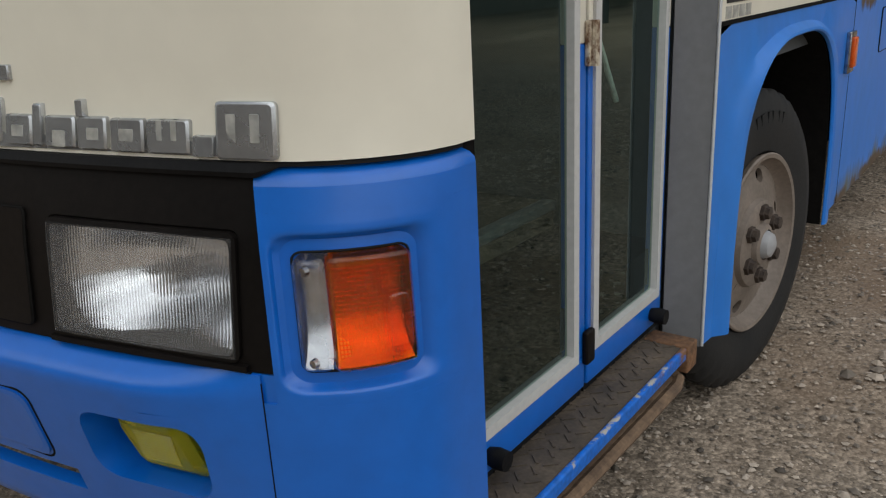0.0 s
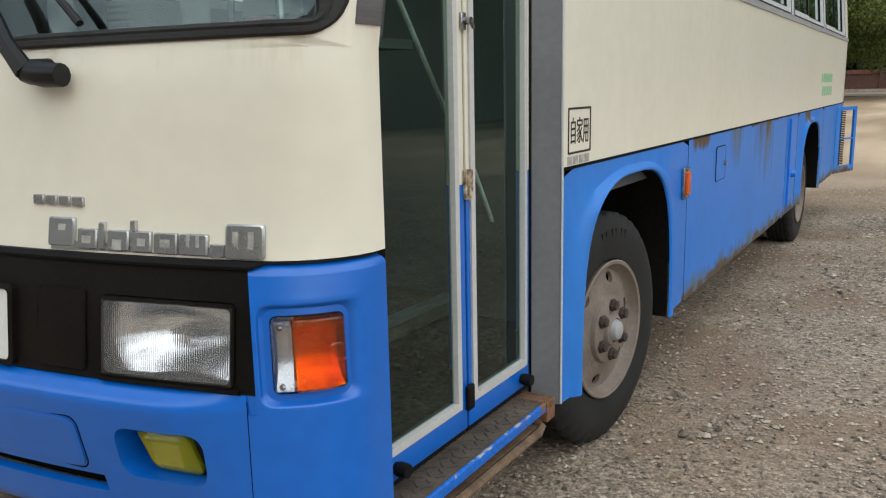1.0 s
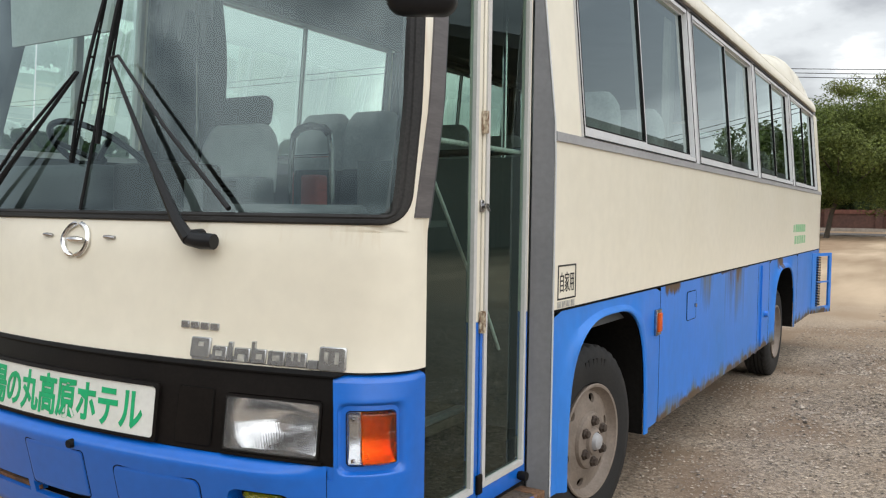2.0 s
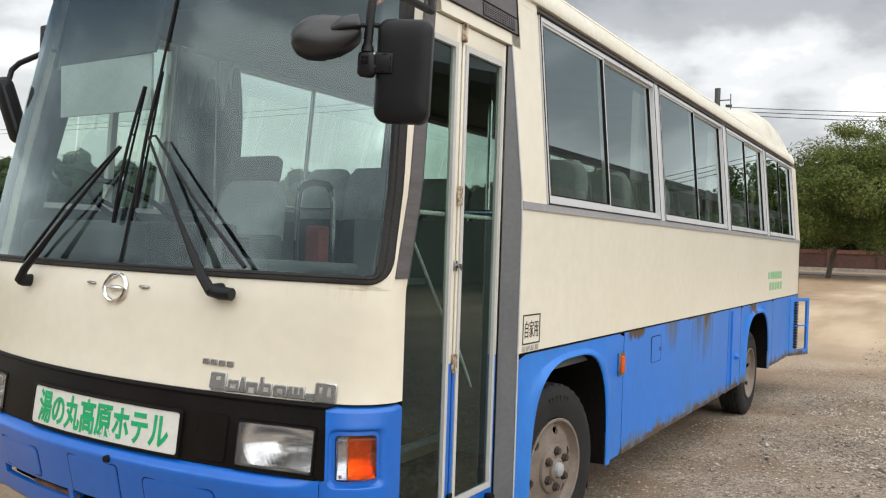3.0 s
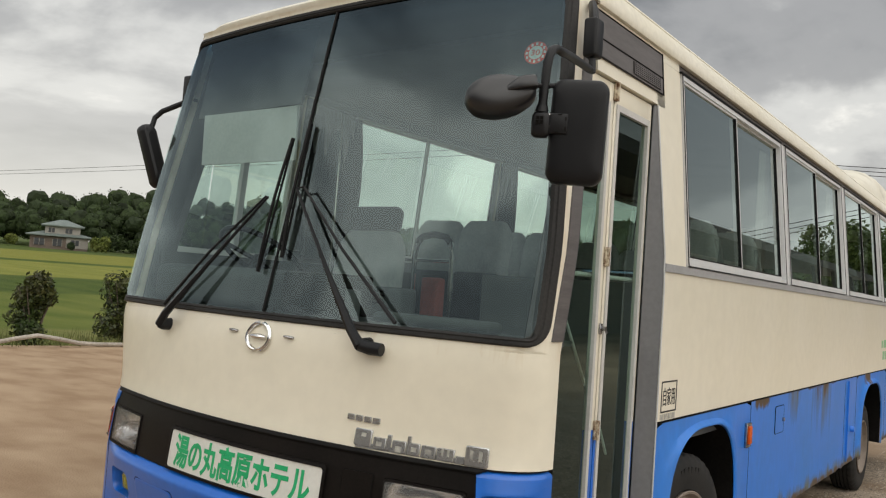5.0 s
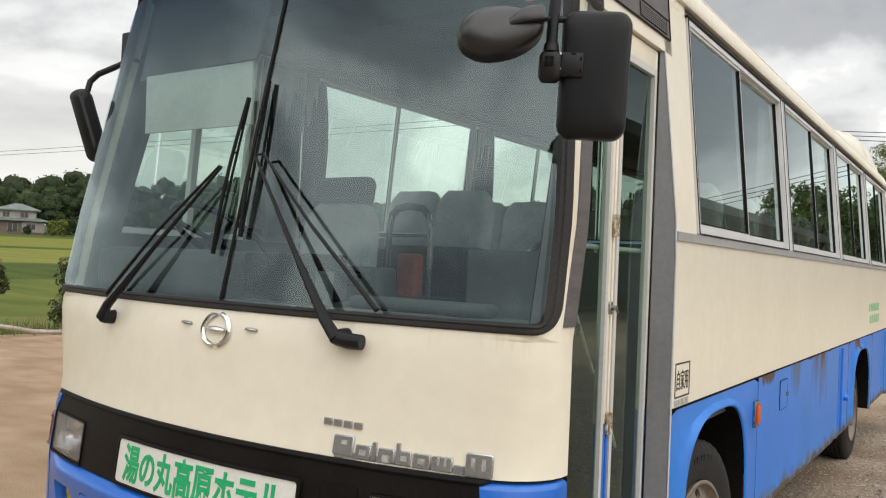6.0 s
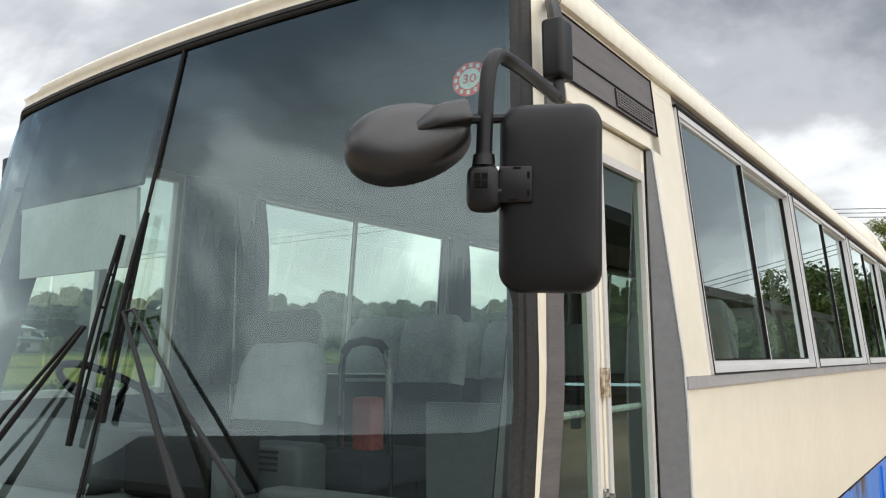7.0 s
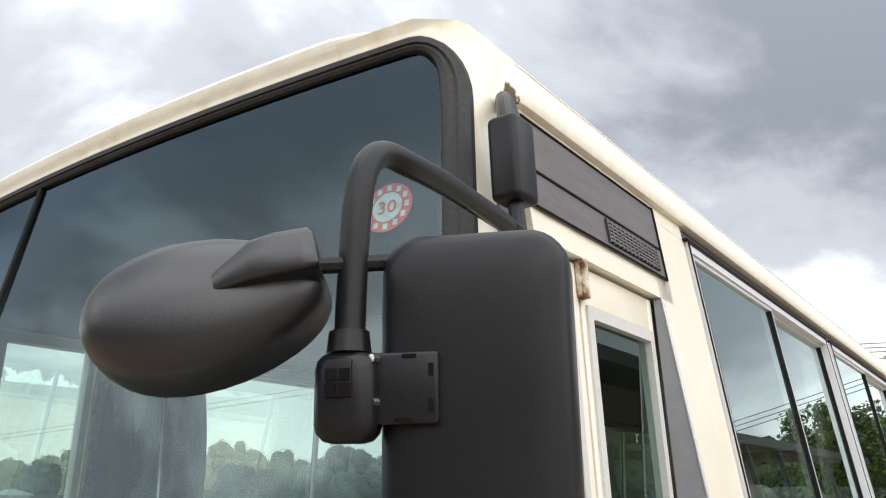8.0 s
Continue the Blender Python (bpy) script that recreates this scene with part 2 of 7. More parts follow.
M["rod"] = mat("pale_painted_rod", (0.72, 0.72, 0.70), (0.6, 0.6, 0.58), 8, 0.4)
M["post"] = mat("pale_grey_post_lining", (0.22, 0.225, 0.225), (0.18, 0.185, 0.185), 4, 0.85, bump=0.1, bscale=60)
M["vent"] = mat("brown_grey_vent", (0.12, 0.11, 0.11), (0.09, 0.083, 0.083), 9, 0.5, bump=0.06, bscale=80, fine=0.12, stretch=(1, 0.3, 3))
M["bead"] = mat("pale_glass_bead", (0.56, 0.55, 0.53), (0.52, 0.51, 0.49), 5, 0.5, bump=0.05, bscale=90, fine=0.05)
M["chrome"] = mat("chrome", (0.82, 0.82, 0.82), (0.7, 0.7, 0.7), 30, 0.14, metal=1.0, fine=0.06)
M["chrome_dull"] = mat("pitted_chrome", (0.46, 0.46, 0.47), (0.22, 0.22, 0.23), 24, 0.2, metal=0.95, bump=0.15, bscale=160, fine=0.25)
M["reflector"] = mat("lamp_reflector", (0.88, 0.88, 0.9), (0.8, 0.8, 0.82), 10, 0.10, metal=1.0, fine=0.03)
M["tyre"] = mat("tyre_rubber", (0.013, 0.0135, 0.014), (0.022, 0.021, 0.020), 9, 0.72, spec=0.3, bump=0.1, bscale=130, fine=0.2)
M["rim"] = weathered(mat("dusty_rim_paint", (0.225, 0.182, 0.148), (0.155, 0.125, 0.10), 9, 0.6, bump=0.12, bscale=90, fine=0.12), (0.12, 0.08, 0.05), [[(2, 0.3, 0.1)], [(2, -9, -8)]], streak=(16, 16, 16), cut=(0.66, 0.85))
M["nut"] = mat("rusty_steel", (0.075, 0.055, 0.042), (0.045, 0.034, 0.028), 60, 0.7, metal=0.3, bump=0.3, bscale=160)
M["rust"] = mat("rust", (0.22, 0.105, 0.045), (0.10, 0.055, 0.03), 14, 0.9, bump=0.6, bscale=90, fine=0.35)
M["step"] = mat("dirty_tread_plate", (0.045, 0.035, 0.026), (0.12, 0.090, 0.062), 9, 0.75, bump=0.3, bscale=120, fine=0.25)
M["hinge"] = weathered(mat("cream_hinge_paint", (0.62, 0.55, 0.42), (0.5, 0.42, 0.3), 20, 0.55, bump=0.2, bscale=90), RUST, [[(2, -9, -8)]], streak=(60, 60, 40), cut=(0.42, 0.6))
# near-black for joints and undersides, with the shade of hollows in its colour
M["dark"] = mat("hollow_shade_and_joints", (0.006, 0.0055, 0.005), (0.010, 0.009, 0.008), 5, 0.9, spec=0.1, bump=0.3, bscale=60)
M["white_board"] = mat("white_board", (0.74, 0.74, 0.70), (0.68, 0.68, 0.63), 7, 0.35, fine=0.04)
M["green_ink"] = mat("green_lettering", (0.004, 0.36, 0.13), (0.008, 0.42, 0.17), 20, 0.5, fine=0.1)
M["green_faded"] = mat("faded_green_decal", (0.16, 0.42, 0.19), (0.34, 0.5, 0.32), 16, 0.6, fine=0.2)
M["ink"] = mat("black_lettering", (0.015, 0.015, 0.015), None, 20, 0.6)
M["silver_decal"] = mat("silver_decal", (0.36, 0.36, 0.34), (0.5, 0.49, 0.44), 40, 0.4, metal=0.3)
M["red_sticker"] = mat("red_sticker", (0.75, 0.055, 0.025), (0.66, 0.08, 0.04), 30, 0.6)
M["sticker"] = mat("pale_sticker", (0.62, 0.66, 0.58), (0.55, 0.6, 0.52), 20, 0.6)
M["clear_lens"] = lens_mat("clear_ribbed_lens", (0.96, 0.97, 0.97), 0.03, 0.97, 1.3)
M["lamp_bay"] = mat("lamp_bay_mirror", (0.80, 0.80, 0.80), (0.7, 0.7, 0.7), 10, 0.24, metal=0.9, fine=0.05)
M["amber"] = glass("amber_lens", (0.92, 0.345, 0.012), 1.2)
M["amber_rib"] = glass("amber_lens_rib", (1.0, 0.70, 0.35), 1.5)
M["badge"] = mat("worn_chrome_badge", (0.56, 0.57, 0.57), (0.34, 0.345, 0.35), 14, 0.26, metal=0.75, bump=0.05, bscale=60, fine=0.06)
M["red_amber"] = lens_mat("dark_amber_lens", (0.55, 0.04, 0.003), 0.13, 0.25)
M["marker"] = lens_mat("orange_marker_lens", (0.80, 0.11, 0.008), 0.15, 0.2)
M["grey_lens"] = glass("scuffed_clear_lens", (0.80, 0.82, 0.84), 1.6, 0.15)
M["yellow_lens"] = lens_mat("yellow_fog_lens", (0.80, 0.72, 0.015), 0.12, 0.7)
M["windscreen"] = glass("windscreen_glass", (0.80, 0.915, 0.87), 2.15, shade=(2.16, 2.52, (0.05, 0.15, 0.27)), gcol=(0.76, 0.92, 0.97), gband=(0.52, 0.70, 0.82))
M["pane"] = glass("side_window_glass", (0.80, 0.94, 0.88), 9.5, gcol=(0.86, 0.97, 0.95))
M["door_pane"] = glass("door_glass", (0.46, 0.60, 0.54), 1.8, gcol=(0.75, 0.9, 0.86))
M["seat"] = mat("dark_blue_grey_seat_cloth", (0.022, 0.026, 0.030), (0.035, 0.04, 0.045), 14, 0.95, bump=0.3, bscale=220)
M["cover"] = mat("pale_grey_headrest_cloth", (0.40, 0.42, 0.42), (0.32, 0.34, 0.34), 9, 0.95, bump=0.4, bscale=90, fine=0.15)
M["lining"] = mat("grey_cabin_lining", (0.085, 0.09, 0.092), (0.065, 0.07, 0.073), 4, 0.85, fine=0.06)
M["dash"] = mat("dark_dashboard", (0.030, 0.034, 0.037), (0.045, 0.05, 0.053), 6, 0.6, bump=0.2, bscale=180)
M["curtain"] = mat("dark_curtain_cloth", (0.05, 0.053, 0.056), (0.035, 0.038, 0.042), 3, 0.95, stretch=(5, 5, 0.5), fine=0.08)
M["curtain_pale"] = mat("pale_curtain_cloth", (0.36, 0.35, 0.33), (0.28, 0.275, 0.26), 3, 0.95, stretch=(9, 9, 0.5), bump=0.3, bscale=60)
M["redbox"] = mat("faded_red_vinyl", (0.40, 0.085, 0.06), (0.32, 0.07, 0.05), 8, 0.6)
M["visor"] = mat("pale_visor_vinyl", (0.42, 0.45, 0.45), (0.37, 0.40, 0.40), 8, 0.6, fine=0.05)

# ---- mesh helpers ----


def mesh(name, verts, faces, smooth=32):
    me = bpy.data.meshes.new(name)
    me.from_pydata([tuple(v) for v in verts], [], faces)
    me.validate()
    if smooth and len(me.polygons):
        me.polygons.foreach_set("use_smooth", [True] * len(me.polygons))
        me.set_sharp_from_angle(angle=radians(smooth))
    return me


class Shape:
    """Gathers the vertices and faces of one mesh."""

    def __init__(self):
        self.v, self.f = [], []

    def add(self, v, f):
        o = len(self.v)
        self.v += [tuple(p) for p in v]
        self.f += [tuple(i + o for i in q) for q in f]
        return self

    def box(self, x0, x1, y0, y1, z0, z1, b=0.0, turn=None):
        if b:
            bm = bmesh.new()
            bmesh.ops.create_cube(bm, size=1)
            c = Vector(((x0 + x1) / 2, (y0 + y1) / 2, (z0 + z1) / 2))
            for q in bm.verts:
                q.co = Vector((q.co.x * (x1 - x0), q.co.y * (y1 - y0), q.co.z * (z1 - z0))) + c
            bmesh.ops.bevel(bm, geom=list(bm.edges), offset=b, segments=3, profile=0.5, affect="EDGES")
            bm.verts.index_update()
            v, f = [q.co.copy() for q in bm.verts], [[q.index for q in p.verts] for p in bm.faces]
            bm.free()
        else:
            v = [Vector(p) for p in ((x0, y0, z0), (x1, y0, z0), (x1, y1, z0), (x0, y1, z0), (x0, y0, z1), (x1, y0, z1), (x1, y1, z1), (x0, y1, z1))]
            f = [(3, 2, 1, 0), (4, 5, 6, 7), (0, 1, 5, 4), (1, 2, 6, 5), (2, 3, 7, 6), (3, 0, 4, 7)]
        if turn is not None:
            v = [turn @ p for p in v]
        return self.add(v, f)

    def tube(self, pts, r, n=10, closed=False):
        pts = [Vector(p) for p in pts]
        rs = r if isinstance(r, (list, tuple)) else [r] * len(pts)
        v, f, side = [], [], None
        m = len(pts)
        for i, p in enumerate(pts):
            t = (pts[(i + 1) % m] - pts[i - 1]) if closed else (pts[min(i + 1, m - 1)] - pts[max(i - 1, 0)])
            t.normalize()
            if side is None:
                side = t.cross(Vector((0, 0, 1)) if abs(t.z) < 0.9 else Vector((1, 0, 0))).normalized()
            side = (side - t * side.dot(t)).normalized()
            o = t.cross(side)
            v += [p + rs[i] * (side * math.cos(a) + o * math.sin(a)) for a in (2 * math.pi * k / n for k in range(n))]
        for i in range(m if closed else m - 1):
            a, b = i * n, ((i + 1) % m) * n
            f += [(a + k, a + (k + 1) % n, b + (k + 1) % n, b + k) for k in range(n)]
        if not closed:
            f += [tuple(reversed(range(n))), tuple(range((m - 1) * n, m * n))]
        return self.add(v, f)

    def lathe(self, prof, at, axis="x", n=48, mod=None):
        """prof: (along, radius) pairs, turned round an axis through at."""
        v, f = [], []
        for k in range(n):
            a = 2 * math.pi * k / n
            for j, (s, r) in enumerate(prof):
                r2 = mod(j, k, r) if mod else r
                c, d = r2 * math.cos(a), r2 * math.sin(a)
                v.append(Vector((s, c, d) if axis == "x" else ((c, d, s) if axis == "z" else (c, s, d))) + Vector(at))
        m = len(prof)
        for k in range(n):
            a, b = k * m, ((k + 1) % n) * m
            f += [(a + j, b + j, b + j + 1, a + j + 1) for j in range(m - 1)]
        return self.add(v, f)

    def sheet(self, fn, us, vs, thick):
        """A curved panel: fn(u, v) gives its outer face, which is thickened inwards."""
        nu, nv = len(us), len(vs)
        g = [[Vector(fn(u, v)) for v in vs] for u in us]
        out, back = [], []
        for i in range(nu):
            for j in range(nv):
                du = g[min(i + 1, nu - 1)][j] - g[max(i - 1, 0)][j]
                dv = g[i][min(j + 1, nv - 1)] - g[i][max(j - 1, 0)]
                nrm = du.cross(dv)
                nrm = nrm.normalized() if nrm.length > 1e-9 else Vector((0, 0, 1))
                out.append(g[i][j])
                back.append(g[i][j] - nrm * thick)
        k = nu * nv
        at = lambda i, j: i * nv + j
        f = []
        for i in range(nu - 1):
            for j in range(nv - 1):
                q = (at(i, j), at(i + 1, j), at(i + 1, j + 1), at(i, j + 1))
                f += [q, tuple(k + p for p in reversed(q))]
        rim = [at(i, 0) for i in range(nu)] + [at(nu - 1, j) for j in range(1, nv)] + [at(i, nv - 1) for i in range(nu - 2, -1, -1)] + [at(0, j) for j in range(nv - 2, 0, -1)]
        f += [(rim[i], k + rim[i], k + rim[(i + 1) % len(rim)], rim[(i + 1) % len(rim)]) for i in range(len(rim))]
        return self.add(out + back, f)

    def rings(self, loops, closed=True):
        """Joins loops of equal length, one after another."""
        n = len(loops[0])
        f = []
        for i in range(len(loops) - 1):
            for k in range(n if closed else n - 1):
                a, b = i * n + k, i * n + (k + 1) % n
                f.append((a, b, b + n, a + n))
        return self.add([p for lp in loops for p in lp], f)

    def fill(self, loop, flip=False):
        r = range(len(loop))
        return self.add(loop, [tuple(reversed(r)) if flip else tuple(r)])

    def make(self, name, smooth=32):
        return mesh(name, self.v, self.f, smooth)


BASE = {}


def thing(name, at, label, category, group="", kind=""):
    ob = new(name)
    ob.location = at
    ob.empty_display_size = 0.3
    BASE[ob] = Vector(at)
    return tagged(ob, label, category, group, kind)


def part(name, shape, material, parent=None, label="", smooth=32):
    """One mesh object, built in world coordinates, under a thing or a part."""
    me = shape.make(name, smooth) if isinstance(shape, Shape) else shape
    ob = new(name, me)
    me.materials.append(material)
    if parent is not None:
        ob.parent = parent
        if parent in BASE:
            ob.matrix_parent_inverse = Matrix.Translation(-BASE[parent])
    return tagged(ob, label)


def letters(body, size, material, name, parent, fn, label="", width=None, thick=0.0015, height=None, bold=0.0):
    """Text as a mesh; fn maps its own (x, y, depth) to the world."""
    c = bpy.data.curves.new(name, "FONT")
    c.body, c.size, c.align_x, c.align_y, c.extrude, c.offset, c.resolution_u = body, size, "CENTER", "CENTER", thick / 2, bold, 3
    o = new(name, c)
    bpy.context.view_layer.update()
    me = bpy.data.meshes.new_from_object(o.evaluated_get(bpy.context.evaluated_depsgraph_get()))
    bpy.data.objects.remove(o)
    xs, ys = [v.co.x for v in me.vertices], [v.co.y for v in me.vertices]
    cx, cy, w, h = (min(xs) + max(xs)) / 2, (min(ys) + max(ys)) / 2, max(xs) - min(xs), max(ys) - min(ys)
    kx = width / w if width else 1
    ky = height / h if height else 1
    for v in me.vertices:
        v.co = fn((v.co.x - cx) * kx, (v.co.y - cy) * ky, v.co.z + thick / 2)
    return part(name, me, material, parent, label)


def lin(a, b, n):
    return [a + (b - a) * i / (n - 1) for i in range(n)]


def rounded(x0, x1, y0, y1, r, n=8):
    """Corner points of a rounded rectangle, anticlockwise."""
    out = []
    for cx, cy, a0 in ((x1 - r, y0 + r, -90), (x1 - r, y1 - r, 0), (x0 + r, y1 - r, 90), (x0 + r, y0 + r, 180)):
        out += [(cx + r * math.cos(radians(a0 + 90 * i / n)), cy + r * math.sin(radians(a0 + 90 * i / n))) for i in range(n + 1)]
    return out


def boxed(pts, x0, x1, y0, y1):
    """For a loop of points: their partners on the rectangle round it."""
    cx, cy = (x0 + x1) / 2, (y0 + y1) / 2
    ix0, ix1, iy0, iy1 = min(p[0] for p in pts), max(p[0] for p in pts), min(p[1] for p in pts), max(p[1] for p in pts)
    out = []
    for x, y in pts:
        u, v = 2 * (x - ix0) / (ix1 - ix0) - 1, 2 * (y - iy0) / (iy1 - iy0) - 1
        k = 1 / max(abs(u), abs(v), 1e-6)
        out.append((cx + u * k * (x1 - x0) / 2, cy + v * k * (y1 - y0) / 2))
    # the four corners themselves belong to it
    for c in ((x0, y0), (x1, y0), (x1, y1), (x0, y1)):
        i = min(range(len(out)), key=lambda j: math.hypot((out[j][0] - c[0]) / (x1 - x0), (out[j][1] - c[1]) / (y1 - y0)))
        out[i] = c
    return out


# ---- the bus: its skin as functions ----
CX, HALF, REAR = -1.15, 1.15, 7.95
Z_BLUE, Z_BELT = 0.955, 1.575
FY = ((0.24, -0.80), (0.32, -0.836), (0.65, -0.835), (0.79, -0.82), (0.87, -0.80), (0.94, -0.785), (1.21, -0.752), (1.32, -0.722), (2.58, -0.452), (2.60, -0.455), (2.63, -0.468), (2.66, -0.478))


def hw(z):
    return HALF if z < 1.6 else HALF - 0.082 * (z - 1.6) / 0.9


def xs(z):
    return CX + hw(z)


def edge_y(z):
    """Where the front's wrap ends and the door begins."""
    return -0.465 if z < 1.25 else -0.465 + 0.215 * (z - 1.25)


def curve(y0, w, end, ry, bow, r):
    """Half the front's outline from the middle to where it reaches y = end. ry: how far its corner, r wide, sweeps back; bow: how much its middle bulges."""
    pts = []
    us = lin(0, w - r, 18) + [w - r + r * math.sin(radians(a)) for a in lin(3, 90, 26)]
    for u in us:
        d = min(max((u - (w - r)) / r, 0), 1)
        y = y0 + bow * u * u + ry * (1 - math.sqrt(max(1 - d * d, 0)))
        if y >= end:
            k = (end - pts[-1][1]) / max(y - pts[-1][1], 1e-6)
            pts.append((pts[-1][0] + (u - pts[-1][0]) * k, end))
            break
        pts.append((u, y))
    else:
        pts.append((w, end))
    ls = [0.0]
    for p, q in zip(pts, pts[1:]):
        ls.append(ls[-1] + math.hypot(q[0] - p[0], q[1] - p[1]))
    return np.array(pts), np.array(ls)


def sweep(z):
    return float(np.interp(z, [0.95, 1.1, 1.3], [0.13, 0.11, 0.08]))


CURVES = {}


def wrap(z):
    k = round(z, 4)
    if k not in CURVES:
        CURVES[k] = curve(float(np.interp(z, [a for a, _ in FY], [b for _, b in FY])), hw(z), edge_y(z), sweep(z), float(np.interp(z, [0.9, 1.1, 1.3, 2.5], [0.135, 0.11, 0.09, 0.07])), float(np.interp(z, [0.95, 1.1, 1.3], [0.15, 0.12, 0.075])))
    return CURVES[k]


def front(a, z, off=0.0):
    """A point of the front's skin: a runs from -1 to 1 along it, off lies outside it."""
    pts, ls = wrap(z)
    s = abs(a) * ls[-1]
    u, y = float(np.interp(s, ls, pts[:, 0])), float(np.interp(s, ls, pts[:, 1]))
    if off:
        u2, y2 = float(np.interp(s + 0.004, ls, pts[:, 0])), float(np.interp(s + 0.004, ls, pts[:, 1]))
        u1, y1 = float(np.interp(s - 0.004, ls, pts[:, 0])), float(np.interp(s - 0.004, ls, pts[:, 1]))
        du, dy = u2 - u1, y2 - y1
        k = math.hypot(du, dy) or 1
        u, y = u + off * dy / k, y - off * du / k
    return Vector((CX + math.copysign(1, a) * u, y, z))


def A(u, z):
    """The place along the front whose sideways distance from the middle is u."""
    pts, ls = wrap(z)
    return math.copysign(1, u) * float(np.interp(abs(u), pts[:, 0], ls)) / ls[-1]


def fu(u, z, off=0.0):
    return front(A(u, z), z, off)


def side(y, z, off=0.0, left=False):
    x = xs(z) + off
    return Vector((2 * CX - x if left else x, y, z))


def slab(y0, y1, z0, z1, o0, o1, left=False, nz=1, shape=None):
    """A flat piece on the bus's side between the offsets o0 and o1."""
    s = shape or Shape()
    for a, b in zip(lin(z0, z1, nz + 1), lin(z0, z1, nz + 1)[1:]):
        v = [side(y, z, o, left) for z in (a, b) for y, o in ((y0, o0), (y1, o0), (y1, o1), (y0, o1))]
        s.add(v, [(3, 2, 1, 0), (4, 5, 6, 7), (0, 1, 5, 4), (1, 2, 6, 5), (2, 3, 7, 6), (3, 0, 4, 7)])
    return s


def dense(pts, step):
    """The same closed loop with points no further apart than step."""
    out = []
    for p, q in zip(pts, pts[1:] + pts[:1]):
        k = max(1, int(math.hypot(q[0] - p[0], q[1] - p[1]) / step))
        out += [(p[0] + (q[0] - p[0]) * i / k, p[1] + (q[1] - p[1]) * i / k) for i in range(k)]
    return out


def hole_panel(s, fn, u0, u1, v0, v1, hole, r, thick, lip=0.0, n=8):
    """A panel u0..u1, v0..v1 with a rounded hole whose edge turns inwards by thick."""
    h = dense(rounded(*hole, r, n), 0.012)
    o = boxed(h, u0, u1, v0, v1)
    loops = [[fn(*[a + (b - a) * k for a, b in zip(p, q)], 0.0) for p, q in zip(o, h)] for k in (0.0, 0.35, 0.7, 0.93)]
    loops += [[fn(*p, -lip) for p in h], [fn(*p, -thick) for p in h]]
    return s.rings(loops)


GEAR = thing("bus", (CX, 3.5, 0.0), "old cream and blue bus with a rusty skirt, parked on gravel", "bus")

# front panel below the windscreen
s = Shape()
s.sheet(lambda a, z: front(a, z), lin(-1, 1, 70), lin(0.885, 1.255, 9), 0.02)
part("front_panel", s, M["cream"], GEAR, "cream front panel with faint rust runs")

# windscreen surround, rubber gasket and glass
WS_B, WS_T, WS_L = 1.274, 2.588, 1.27


def ws_a(z):
    """How far along the front the windscreen's opening reaches."""
    return 0.928 - 0.034 * (z - 1.3)


def ws_loop(low, high):
    """The opening's edge, with its lower and upper corner radii."""
    out = []
    L = WS_L
    for r, keep in ((low, lambda z: z < 1.9), (high, lambda z: z >= 1.9)):
        out.append([(x * ws_a(z), z) for x, z in ((p / L, q) for p, q in rounded(-L, L, WS_B, WS_T, r, 8)) if keep(z)])
    half = len(out[0]) // 2
    out = out[0][:half] + out[1] + out[0][half:]
    dense = []
    for p, q in zip(out, out[1:] + out[:1]):
        k = max(1, int(math.hypot((q[0] - p[0]) * L, q[1] - p[1]) / 0.07))
        dense += [(p[0] + (q[0] - p[0]) * i / k, p[1] + (q[1] - p[1]) * i / k) for i in range(k)]
    return dense


h0 = ws_loop(0.085, 0.125)
o0 = boxed(h0, -1, 1, 1.255, 2.618)
s = Shape()
s.rings([[front(p[0] + (q[0] - p[0]) * k, p[1] + (q[1] - p[1]) * k) for p, q in zip(o0, h0)] for k in lin(0, 1, 12)] + [[front(*p, -0.02) for p in h0]])
part("windscreen_surround", s, M["cream"], GEAR)
# dark linings of the front pillars and header
for sg in (-1, 1):
    s = Shape()
    s.sheet(lambda t, z: front(sg * (ws_a(z) + 0.014 + (1.006 - ws_a(z)) * t), z, -0.045), lin(0, 1, 8)[::sg], lin(1.28, 2.60, 12), 0.01)
    part("pillar_lining", s, M["dash"], GEAR)
s = Shape()
s.sheet(lambda a, z: front(a, z, -0.045), lin(-0.98, 0.98, 40), lin(2.56, 2.61, 3), 0.01)
part("header_lining", s, M["dash"], GEAR)


def shrink(loop, d):
    L = WS_L
    n = len(loop)
    out = []
    for i in range(n):
        p, q = loop[i - 1], loop[(i + 1) % n]
        dx, dz = (q[0] - p[0]) * L, q[1] - p[1]
        k = math.hypot(dx, dz) or 1
        # wider on the upright sides
        out.append((loop[i][0] - dz / k * d * (1 + 1.1 * (dz / k) ** 2) / L, loop[i][1] + dx / k * d))
    return out


s = Shape()
s.rings([[front(*p, o) for p in shrink(h0, d)] for d, o in ((0.0, -0.012), (0.0, 0.005), (0.005, 0.010), (0.014, 0.010), (0.016, 0.006), (0.021, 0.008), (0.027, 0.003), (0.030, -0.012), (0.018, -0.03))])
part("windscreen_gasket", s, mat("greying_rubber", (0.016, 0.0155, 0.0155), (0.028, 0.0265, 0.025), 6, 0.55, spec=0.25, bump=0.15, bscale=120, fine=0.25), GEAR, "black rubber windscreen gasket")
hg = shrink(h0, 0.022)
s = Shape()
lo, hi = min(p[1] for p in hg), max(p[1] for p in hg)


